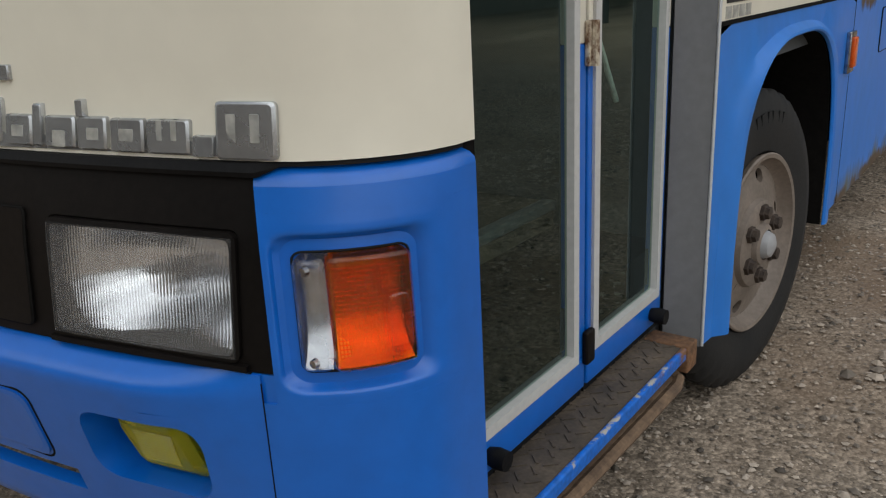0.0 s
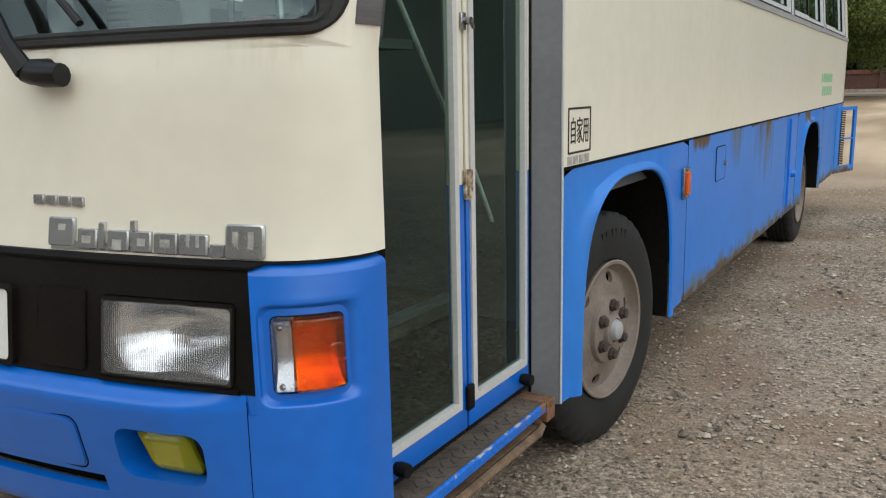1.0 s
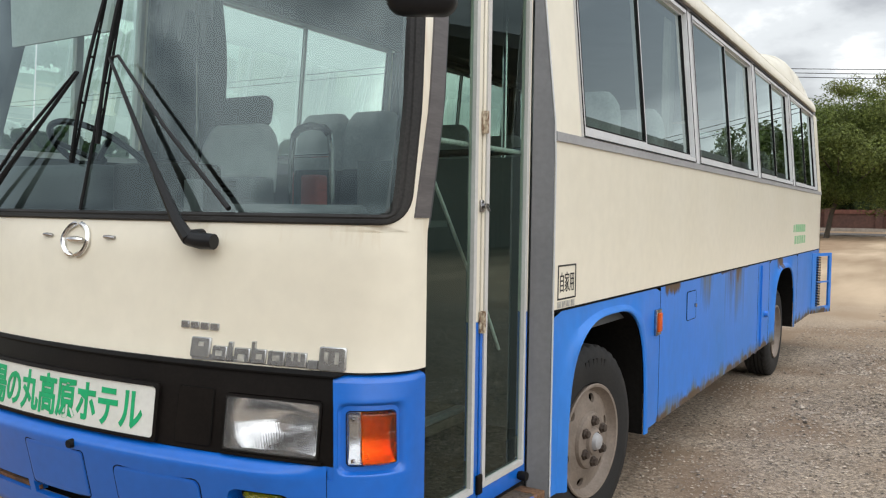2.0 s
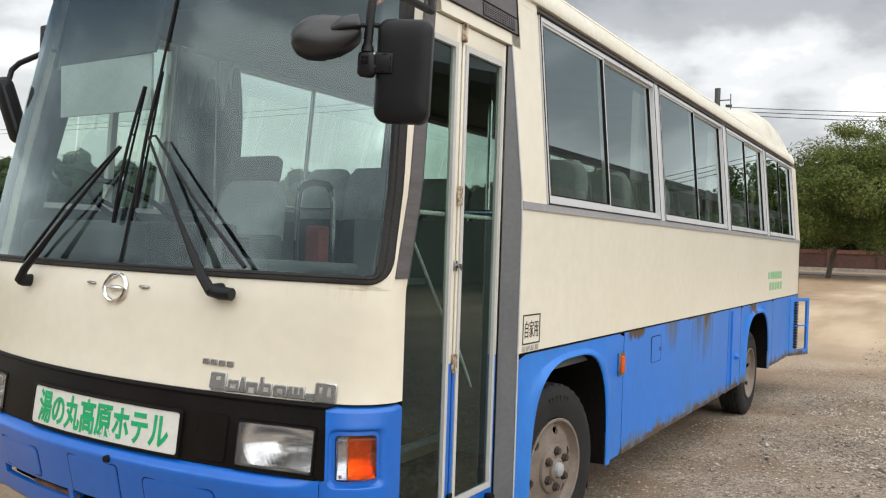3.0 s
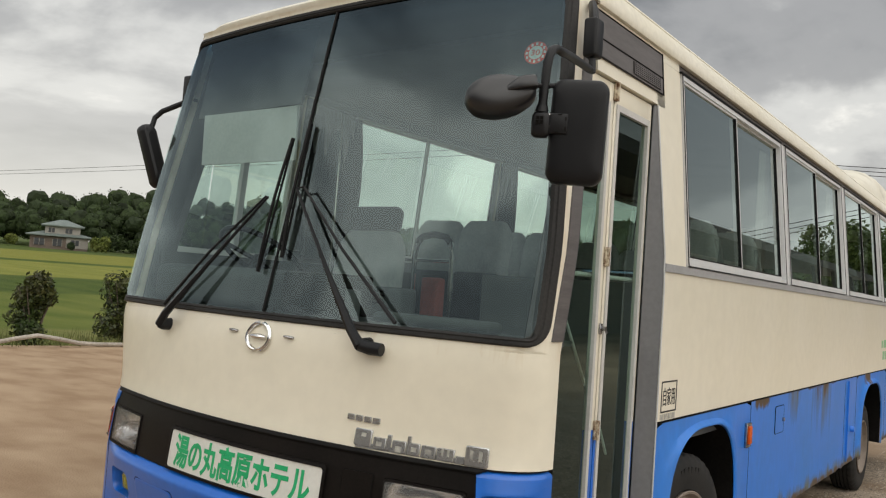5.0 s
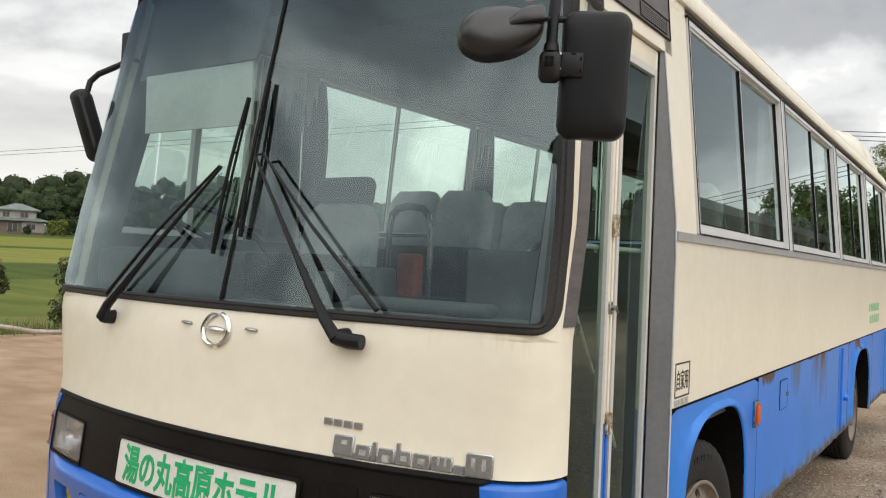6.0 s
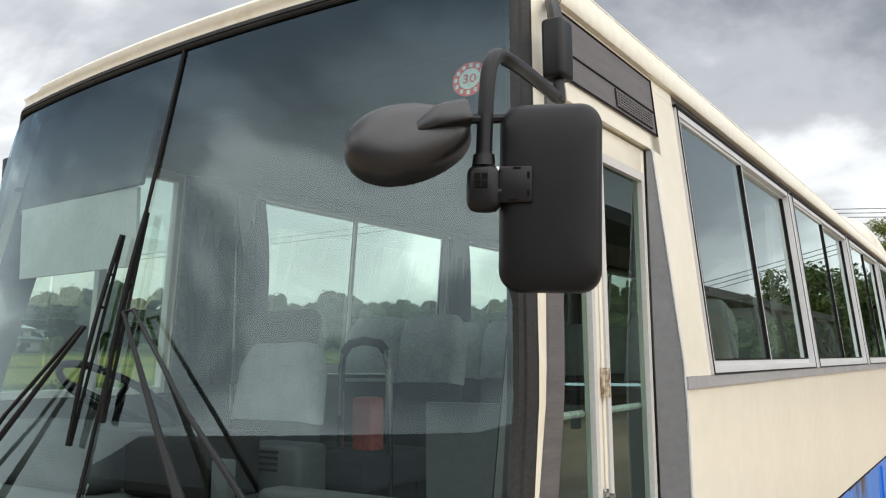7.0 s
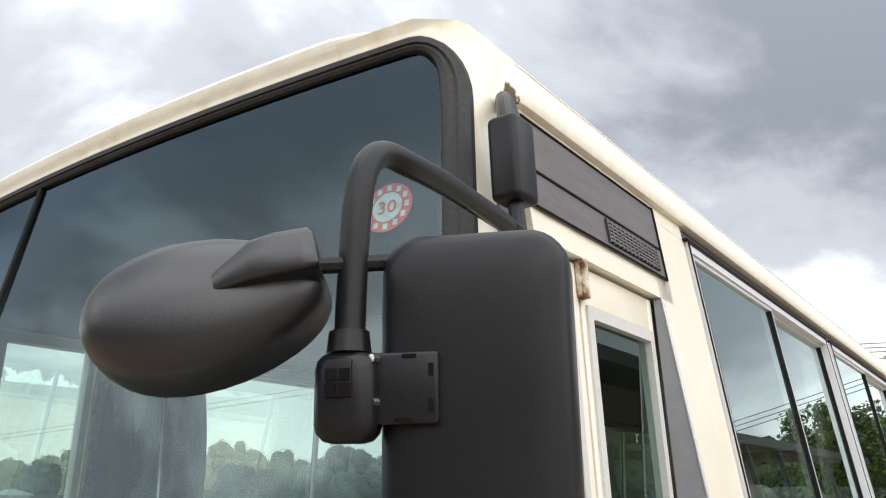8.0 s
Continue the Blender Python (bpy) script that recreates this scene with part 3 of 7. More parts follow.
def bent(a, z):
    g, end = math.copysign(1, a), front(math.copysign(1, a), z, -0.004)
    step = end - front(g * 0.99, z, -0.004)
    total, weight = Vector(), 0.0
    for d in lin(-0.03, 0.03, 9):
        b, f = abs(a) + d, math.exp(-(d / 0.014) ** 2)
        total += f * (front(g * b, z, -0.004) if b <= 1 else end + step * (b - 1) * 100)
        weight += f
    return total / weight


def pane_pt(t, v):
    z = lo + (hi - lo) * v
    w = ws_a(z) - 0.052 / WS_L
    d = min(z - lo, hi - z)
    r = 0.055 if z < 1.9 else 0.09
    k = 1.0 if d > r else 1 - (r - math.sqrt(max(r * r - (r - d) ** 2, 0))) / WS_L / w
    # the glass bends more gently than the pillars beside it
    a = w * k * t
    if abs(a) < 0.2:
        return front(a, z, -0.004)
    c = w - 0.045
    if abs(a) > c:
        # straight over the last few centimetres
        p, q = bent(math.copysign(c, a), z), bent(math.copysign(c - 0.004, a), z)
        return p + (p - q) * ((abs(a) - c) / 0.004)
    return bent(a, z)


for name, t0, t1 in (("windscreen_pane", -1, -0.004), ("windscreen_pane", 0.004, 1)):
    s = Shape()
    vs = sorted(set(lin(0, 1, 22) + [0.01, 0.02, 0.035, 0.98, 0.99, 0.965]))
    us = sorted(lin(t0, t1, 30) + [math.copysign(v, t0 + t1) for v in lin(0.55, 0.9995, 90)])
    nv = len(vs)
    s.add([pane_pt(u, v) for u in us for v in vs], [(i * nv + j, (i + 1) * nv + j, (i + 1) * nv + j + 1, i * nv + j + 1) for i in range(len(us) - 1) for j in range(nv - 1)])
    ob = part(name, s, M["windscreen"], GEAR, "clear windscreen with a blue sun band along its top", smooth=179)
    ob.visible_shadow = False
s = Shape()
s.tube([front(0, z, 0.0) for z in lin(WS_B + 0.03, WS_T - 0.03, 24)], 0.006, 6)
part("windscreen_seam", s, M["rubber"], GEAR)

# roof: levels that draw in towards the crown
LEV = ((2.606, 0.07, -0.40), (2.608, 0.012, -0.458), (2.614, 0.008, -0.462), (2.628, 0.018, -0.465), (2.641, 0.034, -0.454), (2.651, 0.060, -0.430), (2.660, 0.100, -0.388), (2.668, 0.16, -0.325), (2.676, 0.26, -0.215), (2.685, 0.42, -0.03), (2.691, 0.8, 0.25))


def roof_loop(z, inset, y0):
    w = hw(2.515) - inset
    pts, ls = curve(y0, w, y0 + 0.07 * w * w + 0.26, 0.24, 0.07, 0.23)
    half = [(float(np.interp(q, ls, pts[:, 0])), float(np.interp(q, ls, pts[:, 1]))) for q in lin(0, ls[-1], 26)]
    rear = REAR - inset * 0.9 - 0.03
    fr = [Vector((CX + u, y, z)) for u, y in half]
    fl = [Vector((CX - u, y, z)) for u, y in reversed(half[1:])]
    mid = [Vector((CX + w, y, z)) for y in lin(half[-1][1] + 0.3, rear - 0.15, 12)]
    back = [Vector((CX + w - 0.12 * (1 - math.cos(radians(a))), rear - 0.15 + 0.15 * math.sin(radians(a)), z)) for a in (30, 60, 90)]
    run = mid + back
    return fl + fr + run + [Vector((2 * CX - p.x, p.y, p.z)) for p in reversed(run)]


s = Shape()
loops = [roof_loop(z, i, y) for z, i, y in LEV]
s.rings(loops)
s.fill(loops[-1])
part("roof_crown", s, M["roof"], GEAR, "cream painted roof with a rounded front")
# the long shoulders over the side windows, running into the front's corner
def shoulder(y, z, o):
    """Half width of the shoulder: the door side's plane below, the crown's outline above."""
    w = hw(2.515)
    pts, _ = curve(LEV[2][2], w - LEV[2][1], 0.2, 0.24, 0.07, 0.23)
    top = float(np.interp(y, pts[:, 1], pts[:, 0]))
    p2, _ = curve(-0.469, w, 0.2, 0.24, 0.07, 0.23)
    low = float(np.interp(y, p2[:, 1], p2[:, 0]))
    k = min(1, max(0, (y + 0.255) / 0.07))
    low += (w - low) * k * k * (3 - 2 * k)
    q = min(1, max(0, (z - 2.50) / 0.116))
    return low + (top - low) * q * q + o * (0.35 + 0.65 * k)


for left in (False, True):
    s = Shape()
    prof = [(2.516, -0.03), (2.511, 0.004), (2.514, 0.014), (2.523, 0.018), (2.54, 0.018), (2.556, 0.0165), (2.572, 0.0125), (2.587, 0.0075), (2.60, 0.0025), (2.612, -0.003), (2.614, -0.05)]
    near = [-0.252, -0.24, -0.225, -0.21, -0.195, -0.18, -0.165]
    far = [-0.165, -0.13, -0.1, -0.05, 0.0, 0.06, 0.12, 0.2] + lin(0.6, REAR - 0.18, 24)
    for nm, ys, m in (("flaking_corner", near, M["roof"] if left else M["chipped"]), ("roof_gutter", far, M["roof"])):
        s = Shape()
        loops = [[Vector((CX + shoulder(y, z, o) * (-1 if left else 1), y, z)) for z, o in prof] for y in ys]
        if left:
            loops = [list(reversed(lp)) for lp in loops]
        s.rings(loops)
        s.fill(loops[0], True)
        s.fill(loops[-1])
        part(nm if not left else "roof_gutter", s, m, GEAR, "flaking paint and filler at the roof corner" if nm == "flaking_corner" and not left else "", smooth=50)
s = Shape()
ux, vy = [math.copysign(1 - (1 - abs(k)) ** 2, k) for k in lin(-1, 1, 19)], lin(5.3, 7.9, 26)
hump = [Vector((CX + 1.0 * u, y, 2.655 + (0.10 + float(np.interp(y, [5.3, 5.6, 6.2, 6.8, 7.3, 7.7, 7.9], [-0.06, 0.07, 0.20, 0.30, 0.29, 0.17, -0.06]))) * max(0.0, 1 - abs(u) ** 6) ** 0.5)) for y in vy for u in ux]
s.add(hump, [(j * 19 + i, j * 19 + i + 1, (j + 1) * 19 + i + 1, (j + 1) * 19 + i) for j in range(25) for i in range(18)])
part("roof_unit", s, M["roof"], GEAR, "low cream cooling unit on the roof")

# ---- front: grille band, bumper, lamps ----


def fo(u, z, o):
    return fu(u, z, o)


# black lip under the cream panel
s = Shape()
lp = [[front(a, z, o if abs(a) < A(1.02, 0.87) else min(o, -0.004)) for z, o in ((0.868 if abs(a) < A(1.02, 0.87) else 0.879, -0.012), (0.868 if abs(a) < A(1.02, 0.87) else 0.879, 0.004), (0.874 if abs(a) < A(1.02, 0.87) else 0.880, 0.008), (0.884, 0.006), (0.886, -0.012))] for a in lin(-0.985, 0.985, 90)]
s.rings(lp)
part("grille_lip", s, M["rubber"], GEAR)
# dark joint line running on to the corner
BAND_Z0, BAND_Z1, BU = 0.642, 0.868, 1.014
HL = (0.686, 0.972, 0.654, 0.804)
s = Shape()
for sg in (-1, 1):
    hole_panel(s, lambda u, z, o, sg=sg: fu(sg * u, z, o - 0.004), 0.66, BU, BAND_Z0, BAND_Z1, HL, 0.012, 0.05, 0.004, 4)
s.sheet(lambda u, z: fu(u, z, -0.004), lin(-0.66, 0.66, 40), lin(BAND_Z0, BAND_Z1, 4), 0.03)
part("grille_band", s, M["black"], GEAR, "matt black grille band between the headlamps")
# blank panel beside the name board
s = Shape()
lp = dense(rounded(0.527, 0.645, 0.658, 0.812, 0.008, 3), 0.03)
s.rings([[fu(x, z, o) for x, z in lp] for o in (-0.01, 0.002)])
s.fill([fu(x, z, 0.002) for x, z in lp])
part("blank_panel", s, M["black"], GEAR)
s = Shape()
s.tube([fu(x, z, -0.001) for x, z in lp], 0.0028, 5, True)
part("panel_joint", s, M["dark"], GEAR)
# lit name board
lp = dense(rounded(-0.405, 0.462, 0.646, 0.812, 0.014, 4), 0.03)
lq = [(0.0285 + (x - 0.0285) * 0.973, 0.729 + (z - 0.729) * 0.87) for x, z in lp]
s = Shape()
s.rings([[fu(x, z, o) for x, z in l] for l, o in ((lp, -0.006), (lp, 0.007), (lq, 0.008), (lq, 0.0))])
board = part("name_board", s, M["black"], GEAR, "white name board with green lettering in a black frame")
s = Shape()
s.sheet(lambda u, z: fu(u, z, 0.004), lin(-0.394, 0.451, 40), lin(0.656, 0.802, 3), 0.004)
part("board_face", s, M["white_board"], board)
letters("湯の丸高原ホテル", 0.1, M["green_ink"], "lettering", board, lambda x, y, d: fu(0.028 + x, 0.729 + y, 0.0045 + d), "green hotel name in Japanese", width=0.755, height=0.128, bold=0.0026)

# headlamps
for sg in (-1, 1):
    s = Shape()
    u0, u1, z0, z1 = HL
    s.sheet(lambda u, z: fu(sg * u, z, 0.003 + 0.00035 * math.sin(u * 1350)), lin(u0 + 0.004, u1 - 0.004, 420) if sg > 0 else lin(u1 - 0.004, u0 + 0.004, 420), lin(z0 + 0.004, z1 - 0.004, 7), 0.004)
    lamp = part("headlamp", s, M["clear_lens"], GEAR, "rectangular headlamp with a ribbed clear lens", smooth=60)
    lamp.visible_shadow = False
    s = Shape()
    us, zz = lin(u0, u1, 26), lin(z0, z1, 14)

    def bowl(u, z, sg=sg):
        p, q = (u - (u0 + u1) / 2 - 0.02) / 0.125, (z - (z0 + z1) / 2) / 0.085
        d = 0.085 * max(0.0, 1 - 0.75 * (p * p + q * q)) + 0.012
        return fu(sg * u, z, -0.01 - d)

    g = [bowl(u, z) for u in us for z in zz]
    s.add(g, [(i * 14 + j, (i + 1) * 14 + j, (i + 1) * 14 + j + 1, i * 14 + j + 1) for i in range(25) for j in range(13)])
    part("reflector", s, M["reflector"], lamp, smooth=50)
    s = Shape()
    c = fu(sg * 0.855, 0.73, -0.06)
    s.lathe([(-0.03, 0.0), (-0.03, 0.022), (0.0, 0.026), (0.02, 0.018), (0.022, 0.0)], c, "y", 16)
    part("bulb_shield", s, M["chrome_dull"], lamp)
    s = Shape()
    lp = rounded(u0 - 0.002, u1 + 0.002, z0 - 0.002, z1 + 0.002, 0.012, 3)
    lq = rounded(u0 + 0.006, u1 - 0.006, z0 + 0.006, z1 - 0.006, 0.01, 3)
    s.rings([[fu(sg * x, z, o) for x, z in l] for l, o in ((lp, -0.02), (lp, 0.001), (lq, 0.001), (lq, -0.02))])
    part("lamp_bezel", s, M["black"], lamp)
    # shallow black ledge under the lens
    s = Shape()
    s.sheet(lambda u, z: fu(sg * u, z, 0.004), lin(u0 - 0.004, u1 + 0.012, 14)[::sg], lin(z0 - 0.010, z0 - 0.003, 2), 0.012)
    part("lamp_ledge", s, M["black"], lamp)

# blue bumper with fog lamps
Z0B = 0.29


def bump_off(z):
    """The bumper's rounded shoulder and tucked-in foot."""
    if z > 0.605:
        return 0.028 - 0.036 * ((z - 0.605) / 0.035) ** 2
    if z < 0.36:
        return -0.027 - 0.03 * ((0.36 - z) / 0.07) ** 2
    return 0.028 - 0.055 * ((0.605 - z) / 0.245) ** 1.1


def bp(u, z, o=0.0):
    return fu(u, z, bump_off(z) * min(1, max(0, (0.999 - abs(u)) / 0.16)) + o)


FOG = (0.735, 0.852, 0.450, 0.538)
s = Shape()
SEAM = 0.998
s.sheet(lambda u, z: bp(u, z), lin(-SEAM, SEAM, 60), [0.575, 0.585, 0.595, 0.605, 0.612, 0.619, 0.626, 0.633, 0.638, 0.64], 0.02)
for sg in (-1, 1):
    hole_panel(s, lambda u, z, o, sg=sg: bp(sg * u, z, o), 0.70, SEAM, 0.435, 0.575, (0.714, 0.900, 0.446, 0.556), 0.035, 0.075, 0.014, 6)
s.sheet(lambda u, z: bp(u, z), lin(-0.70, 0.70, 40), lin(0.435, 0.575, 5), 0.02)
part("bumper", s, M["blue"], GEAR, "blue painted front bumper")
s = Shape()
s.sheet(lambda u, z: bp(u, z, -0.006), lin(-0.985, 0.985, 60), lin(0.571, 0.582, 2), 0.008)
part("bumper_rib", s, M["blue"], GEAR)
s = Shape()
s.sheet(lambda u, z: bp(u, z), lin(-SEAM, SEAM, 60), [0.285, 0.30, 0.32, 0.34, 0.36, 0.395], 0.02)
part("bumper_foot", s, M["blue"], GEAR)
for sg in (-1, 1):
    s = Shape()
    s.tube([bp(sg * 0.9985, z, 0.0002) for z in lin(0.287, 0.63, 20)], 0.0009, 5)
    part("bumper_joint", s, M["dark"], GEAR)
for sg in (-1, 1):
    s = Shape()
    s.sheet(lambda u, z: bp(u, z), (lin(0.66, SEAM, 14) if sg > 0 else lin(-SEAM, -0.66, 14)), lin(0.395, 0.435, 2), 0.02)
    part("bumper_end", s, M["blue"], GEAR)
s = Shape()
s.sheet(lambda u, z: bp(u, z, -0.05), lin(-0.7, 0.7, 24), lin(0.38, 0.45, 2), 0.01)
part("air_slot", s, M["dark"], GEAR, "dark rusty air slot in the bumper")
s = Shape()
s.sheet(lambda u, z: bp(u, z, -0.012), lin(-0.42, -0.10, 16), lin(0.400, 0.413, 2), 0.01)
part("slot_trim", s, M["rust"], GEAR)
for u in (-0.12, 0.2):
    s = Shape()
    s.sheet(lambda q, z: bp(q, z, 0.0), lin(u - 0.015, u + 0.015, 3), lin(0.39, 0.44, 2), 0.04)
    part("slot_post", s, M["blue"], GEAR)
# service flaps and plate bay in the bumper
for u0, u1, z0, z1, r, nm in ((0.312, 0.628, 0.446, 0.566, 0.022, "service_flap"), (-0.628, -0.312, 0.446, 0.566, 0.022, "service_flap"), (-0.095, 0.19, 0.437, 0.585, 0.012, "plate_bay")):
    s = Shape()
    lp = rounded(u0 + 0.004, u1 - 0.004, z0 + 0.004, z1 - 0.004, r, 5)
    d = 0.003 if nm == "service_flap" else 0.002
    s.rings([[bp(x, z, o) for x, z in lp] for o in (-0.012, d)])
    k = rounded(u0 + 0.012, u1 - 0.012, z0 + 0.012, z1 - 0.012, r, 5)
    s.rings([[bp(x, z, d) for x, z in lp], [bp(x, z, d + 0.0008) for x, z in k]])
    s.fill([bp(x, z, d + 0.0008) for x, z in k])
    f = part(nm, s, M["blue"], GEAR)
    s = Shape()
    s.tube([bp(x, z, -0.0010) for x, z in rounded(u0, u1, z0, z1, r, 5)], 0.0024, 5, True)
    part("flap_joint", s, M["dark"], f)
s = Shape()
s.lathe([(-0.012, 0.0), (-0.012, 0.012), (-0.002, 0.014), (0.01, 0.014)], bp(0.145, 0.604, 0.0), "y", 12)
part("plate_lamp", s, M["rubber"], GEAR)

for sg in (-1, 1):
    s = Shape()
    s.sheet(lambda u, z: bp(sg * u, z, -0.072), lin(0.70, 0.94, 8)[::sg], lin(0.45, 0.58, 4), 0.004)
    bay = part("fog_lamp_bay", s, M["blue"], GEAR)
    s = Shape()
    skew = lambda l: [(x + 0.028 * (FOG[3] - z) / (FOG[3] - FOG[2]) * (1 if x < 0.79 else 0.75), z) for x, z in l]
    lp = skew(rounded(*FOG, 0.014, 4))
    k = skew(rounded(FOG[0] + 0.012, FOG[1] - 0.012, FOG[2] + 0.012, FOG[3] - 0.012, 0.012, 4))
    s.rings([[bp(sg * x, z, o) for x, z in l] for l, o in ((lp, -0.07), (lp, -0.036), (k, -0.026))])
    s.fill([bp(sg * x, z, -0.026) for x, z in k])
    if sg < 0:
        s.f = [tuple(reversed(q)) for q in s.f]
    fog = part("fog_lamp", s, M["yellow_lens"], GEAR, "yellow fog lamp sunk in the bumper")
    s = Shape()
    for z in lin(FOG[2] + 0.02, FOG[3] - 0.02, 12):
        s.tube([bp(sg * u, z, -0.0265) for u in lin(FOG[0] + 0.04, FOG[1] - 0.014, 5)], 0.0016, 5)
    part("lens_rib", s, M["yellow_lens"], fog)
    s = Shape()
    s.tube([bp(sg * x, z, -0.05) for x, z in skew(rounded(FOG[0] - 0.005, FOG[1] + 0.005, FOG[2] - 0.005, FOG[3] + 0.005, 0.016, 4))], 0.006, 6, True)
    part("lamp_seal", s, M["rubber"], fog)

# blue corner panels with the turn lamps
for sg in (-1, 1):
    s = Shape()

    def cp(a, z, o=0.0, sg=sg):
        return front(sg * a, z, o)

    a0, aS = A(1.008, 0.75), A(0.999, 0.5)
    tl0, tl1 = A(1.043, 0.72), A(1.136, 0.72)
    h = dense(rounded(tl0 - 0.019, tl1 + 0.016, 0.624, 0.803, 0.022, 8), 0.012)
    o = boxed(h, a0, 1.0, 0.605, 0.83)
    g = [(cp((tl0 + tl1) / 2 + (x - (tl0 + tl1) / 2) * 0.93, 0.7135 + (z - 0.7135) * 0.95, -0.013)) for x, z in h]
    s.rings([[cp(p[0] + (q[0] - p[0]) * k, p[1] + (q[1] - p[1]) * k, d) for p, q in zip(o, h)] for k, d in ((0, 0), (0.4, 0), (0.7, 0), (0.82, -0.0008), (0.92, -0.003), (1.0, -0.0075))] + [g] + [[cp(tl0 - 0.002 + (x - tl0 + 0.019) * (tl1 - tl0 + 0.004) / (tl1 - tl0 + 0.035), 0.644 + (z - 0.624) * 0.141 / 0.179, d) for x, z in h] for d in (-0.013, -0.036)])
    s.sheet(lambda a, z: cp(a, z), (lin(a0, 1.0, 16) if sg > 0 else lin(1.0, a0, 16)), [0.83, 0.845, 0.858], 0.02)
    # its top turns in under the cream panel
    s.sheet(lambda a, k: front(sg * a, 0.858 + 0.0225 * math.sin(k * math.pi / 2), -0.028 * (1 - math.cos(k * math.pi / 2))), (lin(a0, 1.0, 16) if sg > 0 else lin(1.0, a0, 16)), [0, 0.2, 0.4, 0.6, 0.8, 1.0], 0.004)
    s.sheet(lambda a, z: cp(a, z), (lin(aS, 1.0, 18) if sg > 0 else lin(1.0, aS, 18)), [0.30, 0.33, 0.36, 0.42, 0.50, 0.56, 0.59, 0.605], 0.02)
    s.sheet(lambda a, z: cp(a, z, -0.003), (lin(A(0.985, 0.63), a0 + 0.004, 6) if sg > 0 else lin(a0 + 0.004, A(0.985, 0.63), 6)), [0.595, 0.605, 0.62, 0.6405], 0.012)
    corner = part("corner_panel", s, M["blue"], GEAR, "blue wrap-round front corner panel")
    s = Shape()
    s.sheet(lambda a, z: cp(a, z, -0.036), (lin(tl0 - 0.006, tl1 + 0.006, 14) if sg > 0 else lin(tl1 + 0.006, tl0 - 0.006, 14)), lin(0.640, 0.789, 3), 0.003)
    part("lamp_bay", s, M["lamp_bay"], corner)

    def lens(sh, b0, b1, z0, z1, deep, bev=0.006):
        L = 1.36
        lp = dense(rounded(b0, b1, z0, z1, 0.009, 5), 0.01)
        kq = [(b0 + bev / L + (x - b0) / (b1 - b0) * (b1 - b0 - 2 * bev / L), z0 + bev + (z - z0) / (z1 - z0) * (z1 - z0 - 2 * bev)) for x, z in lp]
        n0 = len(sh.f)
        sh.rings([[cp(x, z, o) for x, z in l] for l, o in ((lp, -0.03), (lp, deep - bev), (kq, deep))])
        us, zz = lin(b0 + bev / L, b1 - bev / L, 16), lin(z0 + bev, z1 - bev, 3)
        g = [cp(u, z, deep) for u in us for z in zz]
        sh.add(g, [(i * 3 + j, (i + 1) * 3 + j, (i + 1) * 3 + j + 1, i * 3 + j + 1) for i in range(15) for j in range(2)])
        if sg < 0:
            sh.f = sh.f[:n0] + [tuple(reversed(q)) for q in sh.f[n0:]]

    tm = tl0 + 0.029
    s = Shape()
    lens(s, tm, tl1, 0.646, 0.783, 0.006)
    turn = part("turn_lamp", s, M["amber"], GEAR, "amber turn lamp with a scuffed clear end", smooth=60)
    turn.visible_shadow = False
    s = Shape()
    lens(s, tl0, tm - 0.0008, 0.648, 0.781, 0.004)
    part("side_lens", s, M["grey_lens"], turn, smooth=60).visible_shadow = False
    # curved reflectors behind the lenses
    for b0, b1 in ((tm + 0.002, tl1 - 0.003), (tl0 + 0.002, tm - 0.002)):
        s = Shape()
        us, zz = lin(b0, b1, 14)[::sg], lin(0.650, 0.779, 12)
        g = [cp(u, z, -0.003 - 0.028 * math.sin(math.pi * (z - 0.650) / 0.129) ** 0.6) for u in us for z in zz]
        s.add(g, [(i * 12 + j, (i + 1) * 12 + j, (i + 1) * 12 + j + 1, i * 12 + j + 1) for i in range(13) for j in range(11)])
        part("reflector", s, M["lamp_bay"], turn)
    s = Shape()
    for a in lin(tm + 0.006, tl1 - 0.008, 22):
        s.tube([cp(a, z, 0.0055) for z in lin(0.656, 0.773, 5)], 0.0010, 4)
    for z in lin(0.660, 0.770, 22):
        s.tube([cp(a, z, 0.0052) for a in lin(tm + 0.006, tl1 - 0.008, 10)], 0.0008, 4)
    part("lens_rib", s, M["amber_rib"], turn).visible_shadow = False
    s = Shape()
    lens(s, tl1 - 0.026, tl1 - 0.005, 0.662, 0.735, 0.0085, 0.003)
    part("lens_prism", s, M["amber_rib"], turn).visible_shadow = False
    s = Shape()
    s.tube([cp(a, z, -0.0115) for a, z in dense(rounded(tl0 - 0.002, tl1 + 0.002, 0.644, 0.785, 0.010, 5), 0.01)], 0.0016, 6, True)
    part("lamp_seal", s, M["rubber"], turn)
    for z in (0.661, 0.768):
        s = Shape()
        c = cp(tl0 + 0.012, z, 0.004)
        s.lathe([(-0.004, 0.0), (-0.003, 0.005), (0.003, 0.006)], c, "y", 10)
        part("screw", s, M["chrome_dull"], turn)

